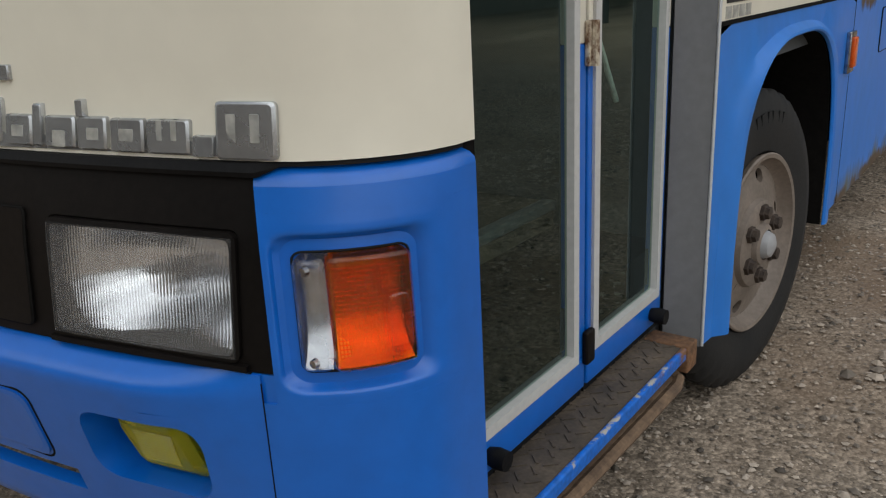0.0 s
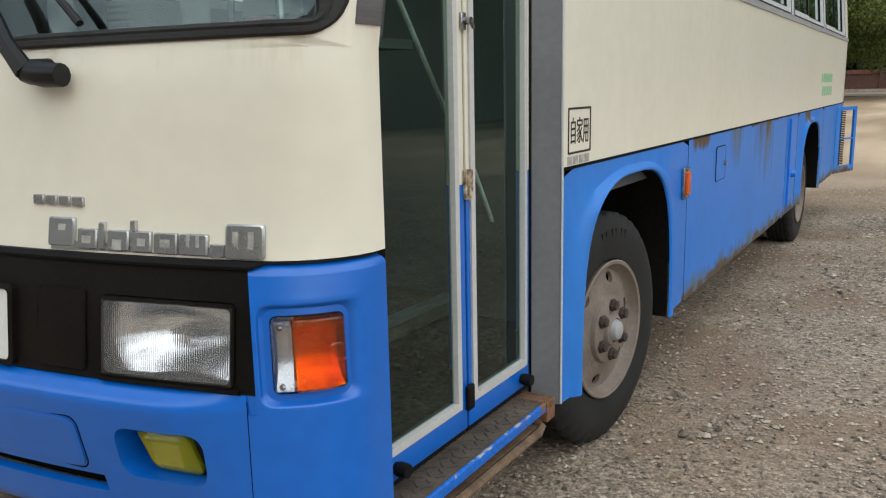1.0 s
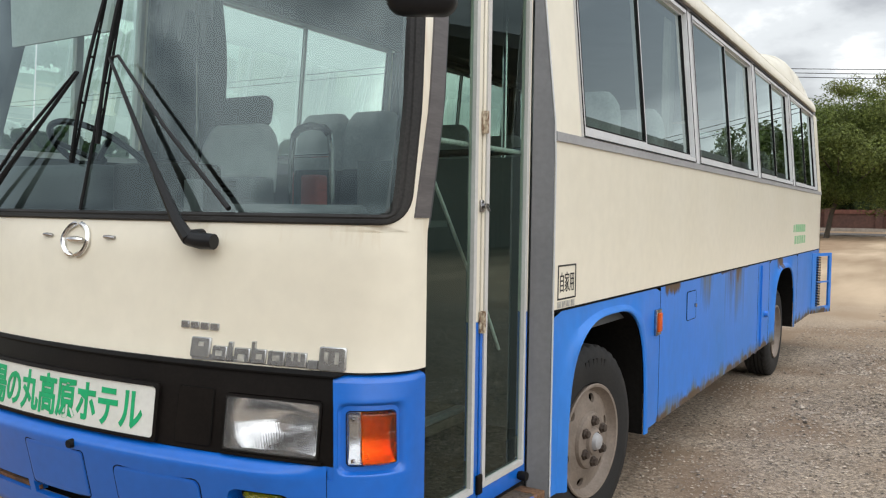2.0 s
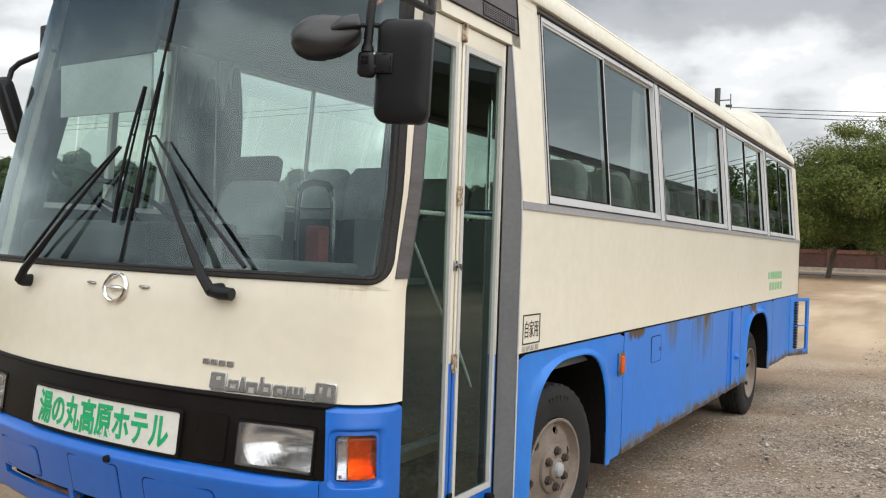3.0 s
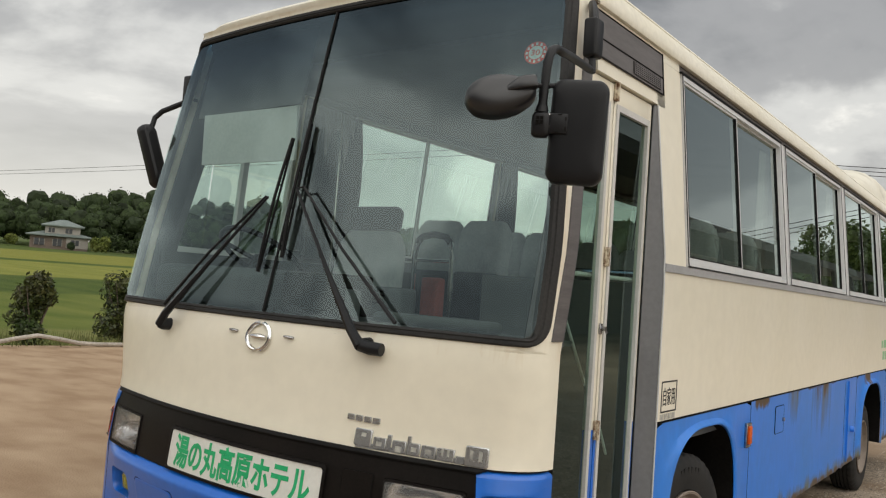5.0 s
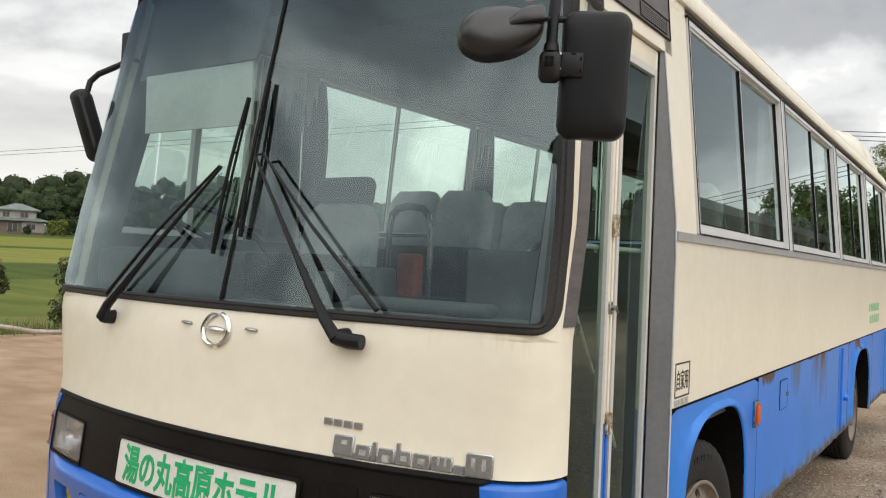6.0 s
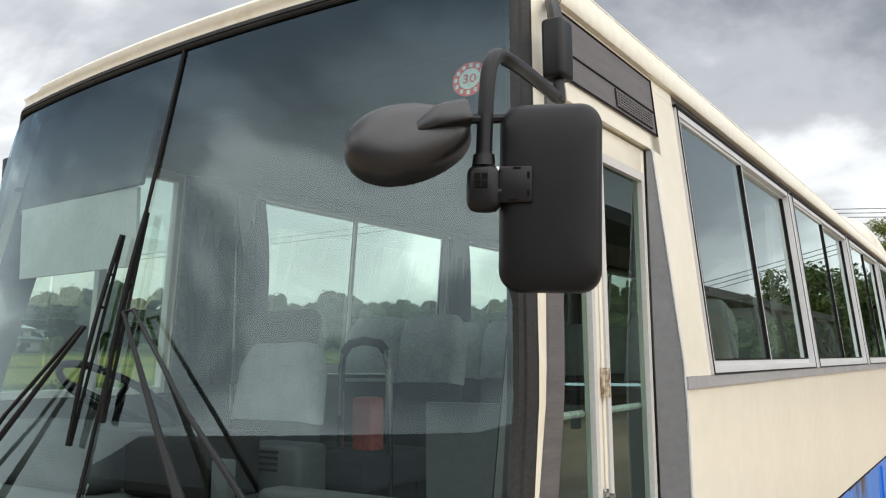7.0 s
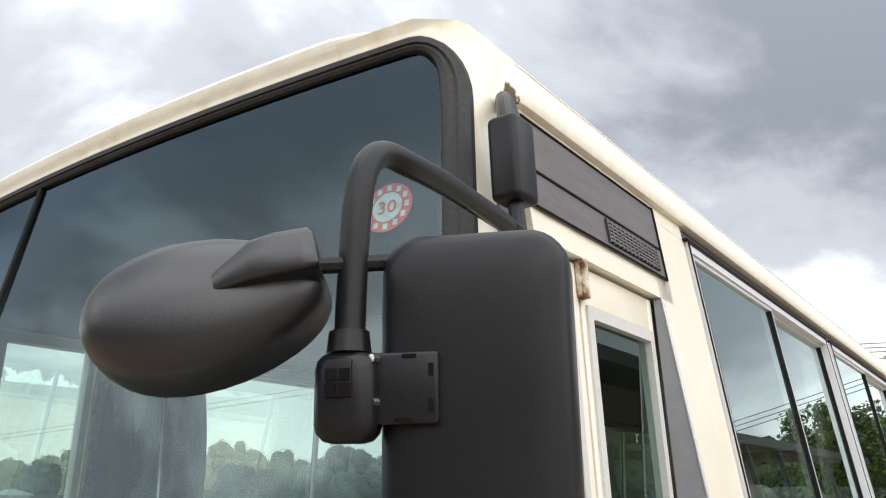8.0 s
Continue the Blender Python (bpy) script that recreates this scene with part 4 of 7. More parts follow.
# emblem and badges on the cream panel, as plain chrome shapes
s = Shape()
for a0, a1 in ((40, 140), (220, 320)):
    pts = [fu(0.022 + 0.062 * math.sin(radians(a)) * 1.0, 1.21 + 0.050 * math.cos(radians(a)), 0.008) for a in lin(a0 - 36, a1 + 36, 18)]
    s.tube(pts, [0.004] + [0.0085] * 16 + [0.004], 8)
s.tube([fu(u, 1.21, 0.008) for u in lin(-0.02, 0.064, 6)], [0.005, 0.009, 0.0105, 0.0105, 0.009, 0.005], 8)
part("emblem", s, M["chrome"], GEAR, "round chrome emblem")
for u0, u1 in ((-0.155, -0.105), (0.155, 0.205)):
    s = Shape()
    s.tube([fu(u0, 1.222, 0.006), fu((u0 + u1) / 2, 1.222, 0.010), fu(u1, 1.220, 0.006)], [0.004, 0.006, 0.005], 8)
    part("washer_nozzle", s, M["chrome_dull"], GEAR, "small silver washer nozzle")


def badge(u0, u1, z0, z1, deep, shape):
    lp = rounded(u0, u1, z0, z1, min(u1 - u0, z1 - z0) * 0.08, 2)
    lq = [((u0 + u1) / 2 + (x - (u0 + u1) / 2) * 0.9, (z0 + z1) / 2 + (z - (z0 + z1) / 2) * 0.92) for x, z in lp]
    shape.rings([[fu(x, z, o) for x, z in l] for l, o in ((lp, 0.0), (lp, deep * 0.7), (lq, deep))])
    shape.fill([fu(x, z, deep) for x, z in lq])


# wide name badge: a joined row of blocks with taller strokes
blocks = [(0.545, 0.612, 0.895, 0.950), (0.620, 0.668, 0.893, 0.930), (0.672, 0.686, 0.893, 0.944), (0.692, 0.742, 0.893, 0.930), (0.746, 0.792, 0.892, 0.930), (0.746, 0.758, 0.93, 0.95), (0.798, 0.848, 0.891, 0.929), (0.852, 0.912, 0.891, 0.929), (0.916, 0.945, 0.889, 0.912), (0.948, 1.022, 0.887, 0.950)]
s = Shape()
badge(0.552, 1.018, 0.8885, 0.905, 0.006, s)
nb = part("name_badge", s, M["badge"], GEAR, "pitted chrome name badge of joined blocks")
for u0, u1, z0, z1 in blocks:
    s = Shape()
    badge(u0, u1, z0, z1, 0.0085, s)
    part("badge_block", s, M["badge"], nb)
for u0, u1, z0, z1 in ((0.572, 0.592, 0.925, 0.938), (0.632, 0.655, 0.903, 0.918), (0.705, 0.728, 0.893, 0.914), (0.762, 0.782, 0.903, 0.918), (0.812, 0.835, 0.903, 0.918), (0.868, 0.876, 0.905, 0.929), (0.888, 0.896, 0.905, 0.929), (0.962, 0.975, 0.905, 0.938), (0.992, 1.004, 0.905, 0.938)):
    s = Shape()
    badge(u0, u1, z0, z1, 0.0092, s)
    part("badge_inset", s, M["silver_decal"], nb)
s2 = Shape()
for k in range(4):
    badge(0.503 + k * 0.034, 0.531 + k * 0.034, 0.973 - 0.0006 * k, 0.992 - 0.0006 * k, 0.006, s2)
part("maker_badge", s2, M["badge"], GEAR, "small pitted chrome badge")

# ---- wipers ----


def wiper(pivot, joint, tip_t, tip_b, knob, extra):
    """pivot, joint and tips as (u, z) on the glass."""
    P = lambda p, o: fu(p[0], p[1], o)
    s = Shape()
    s.lathe([(-0.05, 0.0), (-0.05, 0.018), (-0.035, 0.024), (0.0, 0.026), (0.02, 0.028)], P(pivot, 0.0), "y", 16)
    if knob:
        s.tube([P(pivot, 0.038), P((pivot[0] + 0.04, pivot[1] - 0.006), 0.040), P((pivot[0] + 0.085, pivot[1] - 0.008), 0.036)], [0.022, 0.024, 0.022], 12)
    w = part("wiper", s, M["plastic"], GEAR, "black windscreen wiper with twin arms")
    m1 = (pivot[0] + (joint[0] - pivot[0]) * 0.45, pivot[1] + (joint[1] - pivot[1]) * 0.45)
    s = Shape()
    s.tube([P(pivot, 0.045), P((pivot[0] * 0.8 + m1[0] * 0.2, pivot[1] * 0.8 + m1[1] * 0.2), 0.058), P(m1, 0.05), P(joint, 0.035)], [0.02, 0.017, 0.009, 0.005], 8)
    part("arm", s, M["plastic"], w)
    s = Shape()
    q = (pivot[0] + extra, pivot[1] + 0.085)
    j2 = (joint[0] + extra * 0.35, joint[1] + 0.004)
    s.tube([P(q, 0.03), P(((q[0] + j2[0]) / 2, (q[1] + j2[1]) / 2), 0.045), P(j2, 0.034), P(joint, 0.034)], [0.008, 0.006, 0.005, 0.004], 8)
    part("stay", s, M["plastic"], w)
    s = Shape()
    for k in (0.0, 1.0):
        pts = []
        for t in lin(0, 1, 14):
            z = tip_b[1] + (tip_t[1] - tip_b[1]) * t
            u = tip_b[0] + (tip_t[0] - tip_b[0]) * t
            pts.append(P((u, z), 0.010 + k * (0.007 + 0.013 * math.sin(math.pi * t))))
        s.tube(pts, 0.0068 if k else 0.005, 6)
    for t in (0.2, 0.36, 0.64, 0.8):
        z, u = tip_b[1] + (tip_t[1] - tip_b[1]) * t, tip_b[0] + (tip_t[0] - tip_b[0]) * t
        s.tube([P((u, z), 0.008), P((u, z), 0.026)], 0.0045, 6)
    part("blade", s, M["rubber"], w)


wiper((-0.60, 1.205), (-0.10, 1.755), (-0.06, 2.005), (-0.072, 1.455), False, -0.035)
wiper((0.540, 1.228), (0.055, 1.79), (0.025, 2.06), (0.045, 1.515), True, 0.11)

# ---- inspection sticker inside the glass ----
s = Shape()
c0 = (0.955, 2.288)
sc_ = fu(*c0, -0.034)
st_, su_ = (fu(c0[0] + 0.02, c0[1]) - fu(c0[0] - 0.02, c0[1])).normalized(), (fu(c0[0], c0[1] + 0.02) - fu(c0[0], c0[1] - 0.02)).normalized()
sn_ = st_.cross(su_).normalized()


def sp(u, z, o=0.0):
    """A point on the sticker's own flat plane behind the glass."""
    return sc_ + st_ * (u - c0[0]) + su_ * (z - c0[1]) + sn_ * (o + 0.032)


ringp = lambda r, o: [sp(c0[0] + r * math.sin(radians(a)), c0[1] + r * math.cos(radians(a)) * 1.0, o) for a in range(360, 0, -12)]
s.fill(ringp(0.043, -0.032), True)
stk = part("inspection_sticker", s, M["red_sticker"], GEAR, "round red and white inspection sticker")
s = Shape()
s.fill(ringp(0.026, -0.031), True)
part("sticker_centre", s, M["sticker"], stk)
s = Shape()
for a in range(0, 360, 30):
    u, z = c0[0] + 0.034 * math.sin(radians(a)), c0[1] + 0.034 * math.cos(radians(a))
    s.fill([sp(u + p, z + q, -0.031) for p, q in ((-0.004, -0.005), (0.004, -0.005), (0.004, 0.005), (-0.004, 0.005))], False)
part("sticker_mark", s, M["sticker"], stk)
letters("30", 0.03, M["red_sticker"], "number", stk, lambda x, y, d: sp(c0[0] + x, c0[1] + y, -0.0305 + d), width=0.032, height=0.022, thick=0.0006)

# ---- mirrors ----


def flowing(pts, k):
    """A smooth line through the points, k steps between each two."""
    out = []
    for i in range(len(pts) - 1):
        p0, p1, p2, p3 = pts[max(i - 1, 0)], pts[i], pts[i + 1], pts[min(i + 2, len(pts) - 1)]
        for j in range(k):
            t = j / k
            out.append(0.5 * (2 * p1 + (p2 - p0) * t + (2 * p0 - 5 * p1 + 4 * p2 - p3) * t * t + (3 * p1 - p0 - 3 * p2 + p3) * t ** 3))
    return out + [pts[-1]]



def near_mirror():
    s = Shape()
    turn = pose(0.158, -0.745, 1.918, 3, 2, 24)
    for k in (0,):
        lp0 = rounded(-0.082, 0.082, -0.152, 0.152, 0.035, 7)

        def lvl(y, sc, r=0.035):
            return [turn @ Vector((x * sc, y, z * (1 - (1 - sc) * (0.6 + 0.4 * max(0.0, 0.9 - sc) / 0.8)))) for x, z in lp0]

        loops = [lvl(0.03, 0.97), lvl(0.028, 1.0), lvl(0.0, 1.0), lvl(-0.012, 0.985), lvl(-0.019, 0.955), lvl(-0.0245, 0.915), lvl(-0.029, 0.855), lvl(-0.032, 0.77), lvl(-0.0338, 0.66), lvl(-0.0349, 0.5), lvl(-0.0355, 0.3), lvl(-0.0357, 0.1)]
        s.rings(loops)
        s.fill(loops[-1], False)
    m = part("mirror", s, M["plastic"], GEAR, "black rectangular door mirror on a bent tube arm", smooth=60)
    s = Shape()
    s.fill([turn @ Vector((x * 0.94, 0.024, z * 0.96)) for x, z in lp0], True)
    part("mirror_glass", s, M["chrome"], m)
    # flat mounting plate and clamp
    s = Shape()
    s.box(-0.086, -0.026, -0.042, -0.03, -0.012, 0.046, 0.003, turn)
    plate = part("mount_plate", s, M["clamp"], m)
    for x0, x1, z0, z1 in ((-0.034, -0.030, 0.026, 0.036), (-0.034, -0.030, -0.002, 0.008), (-0.062, -0.048, -0.010, -0.007), (-0.056, -0.044, 0.041, 0.044)):
        s = Shape()
        s.box(x0, x1, -0.0432, -0.0418, z0, z1, 0, turn)
        part("slot", s, M["dark"], plate)
    s = Shape()
    s.box(-0.130, -0.076, -0.055, -0.012, -0.026, 0.048, 0.015, turn)
    s.box(-0.116, -0.094, -0.058, -0.05, 0.010, 0.040, 0.001, turn)
    s.tube([turn @ Vector((-0.104, -0.032, 0.048)), turn @ Vector((-0.104, -0.032, 0.066))], [0.019, 0.017], 14)
    part("clamp", s, M["clamp"], m)
    s = Shape()
    for x in (-0.111, -0.099):
        for z in (0.016, 0.028):
            s.box(x - 0.0045, x + 0.0045, -0.0595, -0.0575, z - 0.0045, z + 0.0045, 0, turn)
    part("clamp_recess", s, M["dark"], m)
    for z in (0.006, 0.041):
        s = Shape()
        s.lathe([(-0.003, 0.0), (-0.003, 0.0035), (0.004, 0.004)], turn @ Vector((-0.079, -0.045, z)), "y", 8)
        part("bolt", s, M["chrome"], m)
    # arm: up from the clamp, bent over to the body
    a = turn @ Vector((-0.104, -0.032, 0.02))
    end = Vector((-0.002, -0.392, 2.216))
    bend = Vector((a.x + 0.012, a.y + 0.045, 2.166))
    pts = [a, Vector((a.x + 0.002, a.y + 0.002, 2.02)), Vector((a.x + 0.006, a.y + 0.006, 2.10)), Vector((a.x + 0.006, a.y + 0.018, 2.142)), Vector((a.x + 0.004, a.y + 0.046, 2.166)), bend + Vector((-0.012, 0.05, 0.006)), bend.lerp(end, 0.45) + Vector((0, 0, 0.003)), end]
    s = Shape()
    s.tube(flowing(pts, 6), 0.0132, 16)
    s.tube([end, end + Vector((-0.004, 0.035, 0.0)), end + Vector((-0.012, 0.045, 0.06))], [0.014, 0.013, 0.012], 10)
    part("arm", s, M["plastic"], m)
    s = Shape()
    g = end + Vector((-0.014, 0.046, 0.0))
    s.box(g.x - 0.024, g.x + 0.026, g.y - 0.03, g.y + 0.034, 2.266, 2.402, 0.010)
    s.tube([(g.x, g.y + 0.004, 2.385), (g.x - 0.018, g.y + 0.03, 2.44), (-0.068, -0.265, 2.492)], [0.019, 0.017, 0.014], 10)
    part("arm_bracket", s, M["plastic"], m)
    # oval under-mirror
    s = Shape()
    c, lo = Vector((-0.026, -0.880, 2.008)), []
    t2 = Matrix.Translation(c) @ Euler((radians(-9), radians(-11), radians(38))).to_matrix().to_4x4()
    for y, sc in ((0.028, 0.9), (0.026, 0.985), (0.014, 1.0), (-0.008, 0.99), (-0.022, 0.965), (-0.032, 0.92), (-0.040, 0.84), (-0.046, 0.70), (-0.050, 0.5), (-0.0525, 0.28), (-0.0535, 0.1), (-0.0537, 0.015)):
        lo.append([t2 @ Vector((0.105 * sc * math.cos(b), y, 0.061 * sc * math.sin(b) * (1.0 - 0.13 * math.cos(b)))) for b in (2 * math.pi * i / 36 for i in range(36))])
    s.rings(lo)
    s.fill(lo[-1], False)
    o = part("oval_mirror", s, M["plastic_faded"], GEAR, "sun-faded oval mirror housing", smooth=60)
    s = Shape()
    rd = []
    for k in (0.0, 0.04, 0.12, 0.3, 0.5, 0.7, 0.88, 0.96, 1.0):
        q = min(1, k / 0.55)
        x, zc, hz, hy = -0.004 + 0.106 * k, -0.002 + 0.017 * q, (0.003 + 0.017 * q) * (0.85 if k == 1.0 else 1), (0.012 + 0.022 * q) * (0.88 if k == 1.0 else 1)
        sq = lambda c: math.copysign(abs(c) ** 0.32, c)
        rd.append([t2 @ Vector((x, -0.034 + hy * sq(math.cos(b)), zc + hz * sq(math.sin(b)) + 0.006 * math.cos(b) * k)) for b in (2 * math.pi * i / 20 for i in range(20))])
    s.rings(rd)
    s.fill(rd[0], True)
    s.fill(rd[-1])
    part("housing_ridge", s, M["plastic_faded"], o, smooth=60)
    s = Shape()
    s.tube([t2 @ Vector((0.10, -0.025, 0.012)), t2 @ Vector((0.165, -0.006, 0.010))], 0.0075, 8)
    part("stem", s, M["plastic"], o)
    s = Shape()
    s.fill([t2 @ Vector((0.088 * math.cos(b), 0.0275, 0.048 * math.sin(b))) for b in (2 * math.pi * i / 36 for i in range(36))], True)
    part("oval_glass", s, M["chrome"], o)


near_mirror()


def far_mirror():
    s = Shape()
    a, b = Vector((-2.428, -0.395, 2.175)), Vector((-2.345, -0.515, 1.835))
    t = Matrix.Translation((a + b) / 2) @ Euler((radians(-14), radians(-12), radians(88))).to_matrix().to_4x4()
    lp0 = rounded(-0.040, 0.040, -0.165, 0.165, 0.036, 6)
    loops = [[t @ Vector((x * k, y, z * (1 - (1 - k) * 0.6))) for x, z in lp0] for y, k in ((0.028, 0.97), (0.026, 1.0), (0.0, 1.0), (-0.02, 0.95), (-0.034, 0.8), (-0.04, 0.5))]
    s.rings(loops)
    s.fill(loops[-1])
    m = part("mirror", s, M["plastic"], GEAR, "black rectangular mirror on the driver's side")
    s = Shape()
    s.fill([t @ Vector((x * 0.94, 0.024, z * 0.96)) for x, z in lp0], True)
    part("mirror_glass", s, M["chrome"], m)
    s = Shape()
    s.tube([(-2.395, -0.47, 2.0), (-2.415, -0.46, 2.14), (-2.42, -0.44, 2.205), (-2.39, -0.42, 2.24), (-2.30, -0.37, 2.285), (-2.27, -0.35, 2.31)], 0.0135, 10)
    part("arm", s, M["plastic"], m)
    s = Shape()
    s.box(-2.295, -2.235, -0.38, -0.315, 2.29, 2.425, 0.01)
    part("arm_bracket", s, M["plastic"], m)


far_mirror()

# ---- folding door ----
XD = -0.078
D0, D1 = -0.47, 0.345


def dbox(y0, y1, z0, z1, o0=-0.03, o1=0.0, b=0.0, shape=None):
    return (shape or Shape()).box(XD + o0, XD + o1, y0, y1, z0, z1, b)


def door_leaf(y0, y1, g0, g1):
    s = dbox(y0, y1, 0.335, 0.40, b=0.004)
    leaf = part("door_leaf", s, M["blue"], GEAR, "glazed folding door leaf, blue below and cream above")
    for a, b in ((y0, g0 - 0.018), (g1 + 0.018, y1)):
        if b - a > 0.004:
            part("stile_lower", dbox(a, b, 0.40, 0.955, b=0.003), M["blue"], leaf)
            part("stile_upper", dbox(a, b, 0.955, 2.262, b=0.003), M["cream"], leaf)
    part("top_rail", dbox(g0 - 0.018, g1 + 0.018, 2.185, 2.262, b=0.003), M["cream"], leaf)
    s = Shape()
    lp, lq = rounded(g0 - 0.019, g1 + 0.019, 0.398, 2.19, 0.004, 2), rounded(g0, g1, 0.418, 2.165, 0.006, 2)
    s.rings([[Vector((XD + o, y, z)) for y, z in l] for l, o in ((lp, -0.004), (lp, 0.005), (lq, 0.006), (lq, -0.012))])
    part("glass_bead", s, M["bead"], leaf, "pale glazing bead")
    s = Shape()
    s.add([(XD - 0.008, g0 - 0.003, 0.41), (XD - 0.008, g1 + 0.003, 0.41), (XD - 0.008, g1 + 0.003, 2.17), (XD - 0.008, g0 - 0.003, 2.17)], [(0, 1, 2, 3)])
    p = part("door_glass", s, M["door_pane"], leaf)
    p.visible_shadow = False
    s = dbox(y0, y1, 0.318, 0.336, -0.02, -0.008)
    part("bottom_seal", s, M["rubber"], leaf)
    return leaf


def slanted_leaf(y1, g1):
    """The front leaf, whose leading edge follows the leaning pillar."""
    lead = lambda z: edge_y(z) + 0.012
    leaf = part("door_leaf", dbox(lead(0.3), y1, 0.335, 0.40, b=0.004), M["blue"], GEAR, "glazed folding door leaf, blue below and cream above")
    part("stile_lower", dbox(g1 + 0.018, y1, 0.40, 0.955, b=0.003), M["blue"], leaf)
    part("stile_upper", dbox(g1 + 0.018, y1, 0.955, 2.262, b=0.003), M["cream"], leaf)
    part("top_rail", dbox(lead(2.2), g1 + 0.018, 2.185, 2.262, b=0.003), M["cream"], leaf)
    s = Shape()
    dbox(lead(0.4), g1 + 0.019, 0.398, 0.418, -0.012, 0.006, shape=s)
    dbox(g1, g1 + 0.019, 0.418, 2.185, -0.012, 0.006, shape=s)
    dbox(lead(2.165), g1, 2.165, 2.185, -0.012, 0.006, shape=s)
    part("glass_bead", s, M["bead"], leaf, "pale glazing bead")
    s = Shape()
    s.fill([Vector((XD - 0.008, y, z)) for y, z in ((lead(0.41), 0.41), (g1 + 0.003, 0.41), (g1 + 0.003, 2.17), (lead(2.17), 2.17), (lead(1.25), 1.25))])
    p = part("door_glass", s, M["door_pane"], leaf)
    p.visible_shadow = False
    part("bottom_seal", dbox(lead(0.3), y1, 0.318, 0.336, -0.02, -0.008), M["rubber"], leaf)
    return leaf


l1 = slanted_leaf(-0.022, -0.075)
l2 = door_leaf(-0.012, 0.340, 0.022, 0.300)
part("fold_seal", dbox(-0.0215, -0.0125, 0.34, 2.262, -0.03, -0.006), M["rubber"], l1)
for z in (0.955, 1.603, 2.232):
    s = dbox(-0.030, -0.004, z - 0.036, z + 0.036, 0.0, 0.010, 0.003)
    s.tube([(XD + 0.012, -0.016, z - 0.036), (XD + 0.012, -0.016, z + 0.036)], 0.008, 10)
    part("door_hinge", s, M["hinge"], l1, "cream hinge with rust spots")
s = dbox(-0.034, -0.002, 0.385, 0.450, 0.0, 0.012, 0.004)
part("lower_hinge", s, M["black"], l1)
s = dbox(-0.036, -0.014, 1.312, 1.352, 0.0, 0.008, 0.003)
s.tube([(XD, -0.016, 1.333), (XD + 0.022, -0.016, 1.333)], 0.009, 10)
s.tube([(XD + 0.018, -0.016, 1.333), (XD + 0.02, -0.002, 1.318)], 0.005, 8)
part("door_lock", s, M["chrome_dull"], l2)
for lf, y in ((l1, -0.345), (l2, 0.288)):
    s = Shape()
    s.tube([(XD, y, 0.365), (XD + 0.014, y, 0.365), (XD + 0.034, y, 0.365)], [0.014, 0.0175, 0.016], 14)
    part("door_stop", s, M["rubber"], lf)
# stay rods behind the glass
for a, b in (((-0.15, -0.23, 1.45), (-0.165, 0.06, 1.105)), ((-0.16, 0.14, 1.02), (-0.165, 0.285, 0.815))):
    s = Shape()
    s.tube([a, b], 0.006, 8)
    part("stay_rod", s, M["rod"], GEAR)
for y0, y1, x in ((-0.43, -0.06, -0.115), (0.01, 0.32, -0.115)):
    s = Shape()
    s.tube([(x, y0, 1.53), (x, y1, 1.53)], 0.009, 8)
    part("door_handrail", s, M["rod"], GEAR)

# dark rubber edge between pillar and door
s = Shape()
rows = []
for z in lin(1.295, 2.34, 12):
    e = edge_y(z)
    rows.append([side(e - 0.077, z, -0.002), side(e - 0.074, z, 0.005), side(e - 0.006, z, 0.005), side(e + 0.004, z, -0.002), Vector((XD - 0.03, e + 0.012, z)), Vector((XD - 0.03, e - 0.06, z))])
s.rings(rows)
s.fill(rows[0], True)
s.fill(rows[-1])
part("door_edge_rubber", s, M["vent"], GEAR)
s = Shape()
rows = []
for z in (0.30, 0.8, 1.25, 1.6, 2.0, 2.36):
    p = front(1, z)
    rows.append([p + Vector((-0.001, 0, 0)), Vector((XD - 0.03, p.y + 0.012, z)), Vector((XD - 0.05, p.y - 0.03, z)), p + Vector((-0.03, -0.03, 0))])
s.rings(rows)
part("door_jamb", s, M["dark"], GEAR)
# grey jamb behind the door
def post_y(z):
    return 0.385 if z < 1.6 else 0.385 - 0.027 * (z - 1.6) / 0.69


s = Shape()
s.add([p for z in (0.268, 0.955, 1.6, 2.266) for p in ((XD + 0.004, 0.348, z), (xs(z) - 0.002, post_y(z), z), (xs(z) - 0.03, 0.43, z), (XD - 0.03, 0.40, z))],
      [(i * 4 + k, i * 4 + (k + 1) % 4, i * 4 + 4 + (k + 1) % 4, i * 4 + 4 + k) for i in range(3) for k in range(4)] + [(3, 2, 1, 0), (12, 13, 14, 15)])
part("door_post", s, M["grey"], GEAR, "grey painted door post")
s = Shape()
s.tube([(xs(z) + 0.002, post_y(z) + 0.001, z) for z in lin(0.27, 2.262, 14)], 0.0035, 6)
part("post_bead", s, M["alu"], GEAR)
s = dbox(0.341, 0.349, 0.34, 2.262, -0.03, -0.002)
part("door_seal", s, M["rubber"], GEAR)

# boarding step: tread plate with a blue nose, and a rusty fold-out bar under it
s = Shape()
s.box(-0.13, 0.004, -0.50, 0.30, 0.292, 0.318, 0.003)
stp = part("boarding_step", s, M["step"], GEAR, "worn boarding step of tread plate with a chipped blue nose")
s = Shape()
s.box(0.003, 0.015, -0.52, 0.255, 0.294, 0.322, 0.004)
part("step_nose", s, weathered(weathered(mat("chipped_blue_paint", BLUE, BLUE2, 8, 0.5, bump=0.1, bscale=80), (0.42, 0.40, 0.36), [[(2, 0.30, 0.325)]], streak=(30, 22, 30), cut=(0.54, 0.6)), (0.20, 0.10, 0.045), [[(1, -0.15, 0.3)], [(2, 0.304, 0.292)]], streak=(26, 16, 26), cut=(0.44, 0.56)), stp, "blue step nose chipped and rusted at its end")
s = Shape()
i = 0
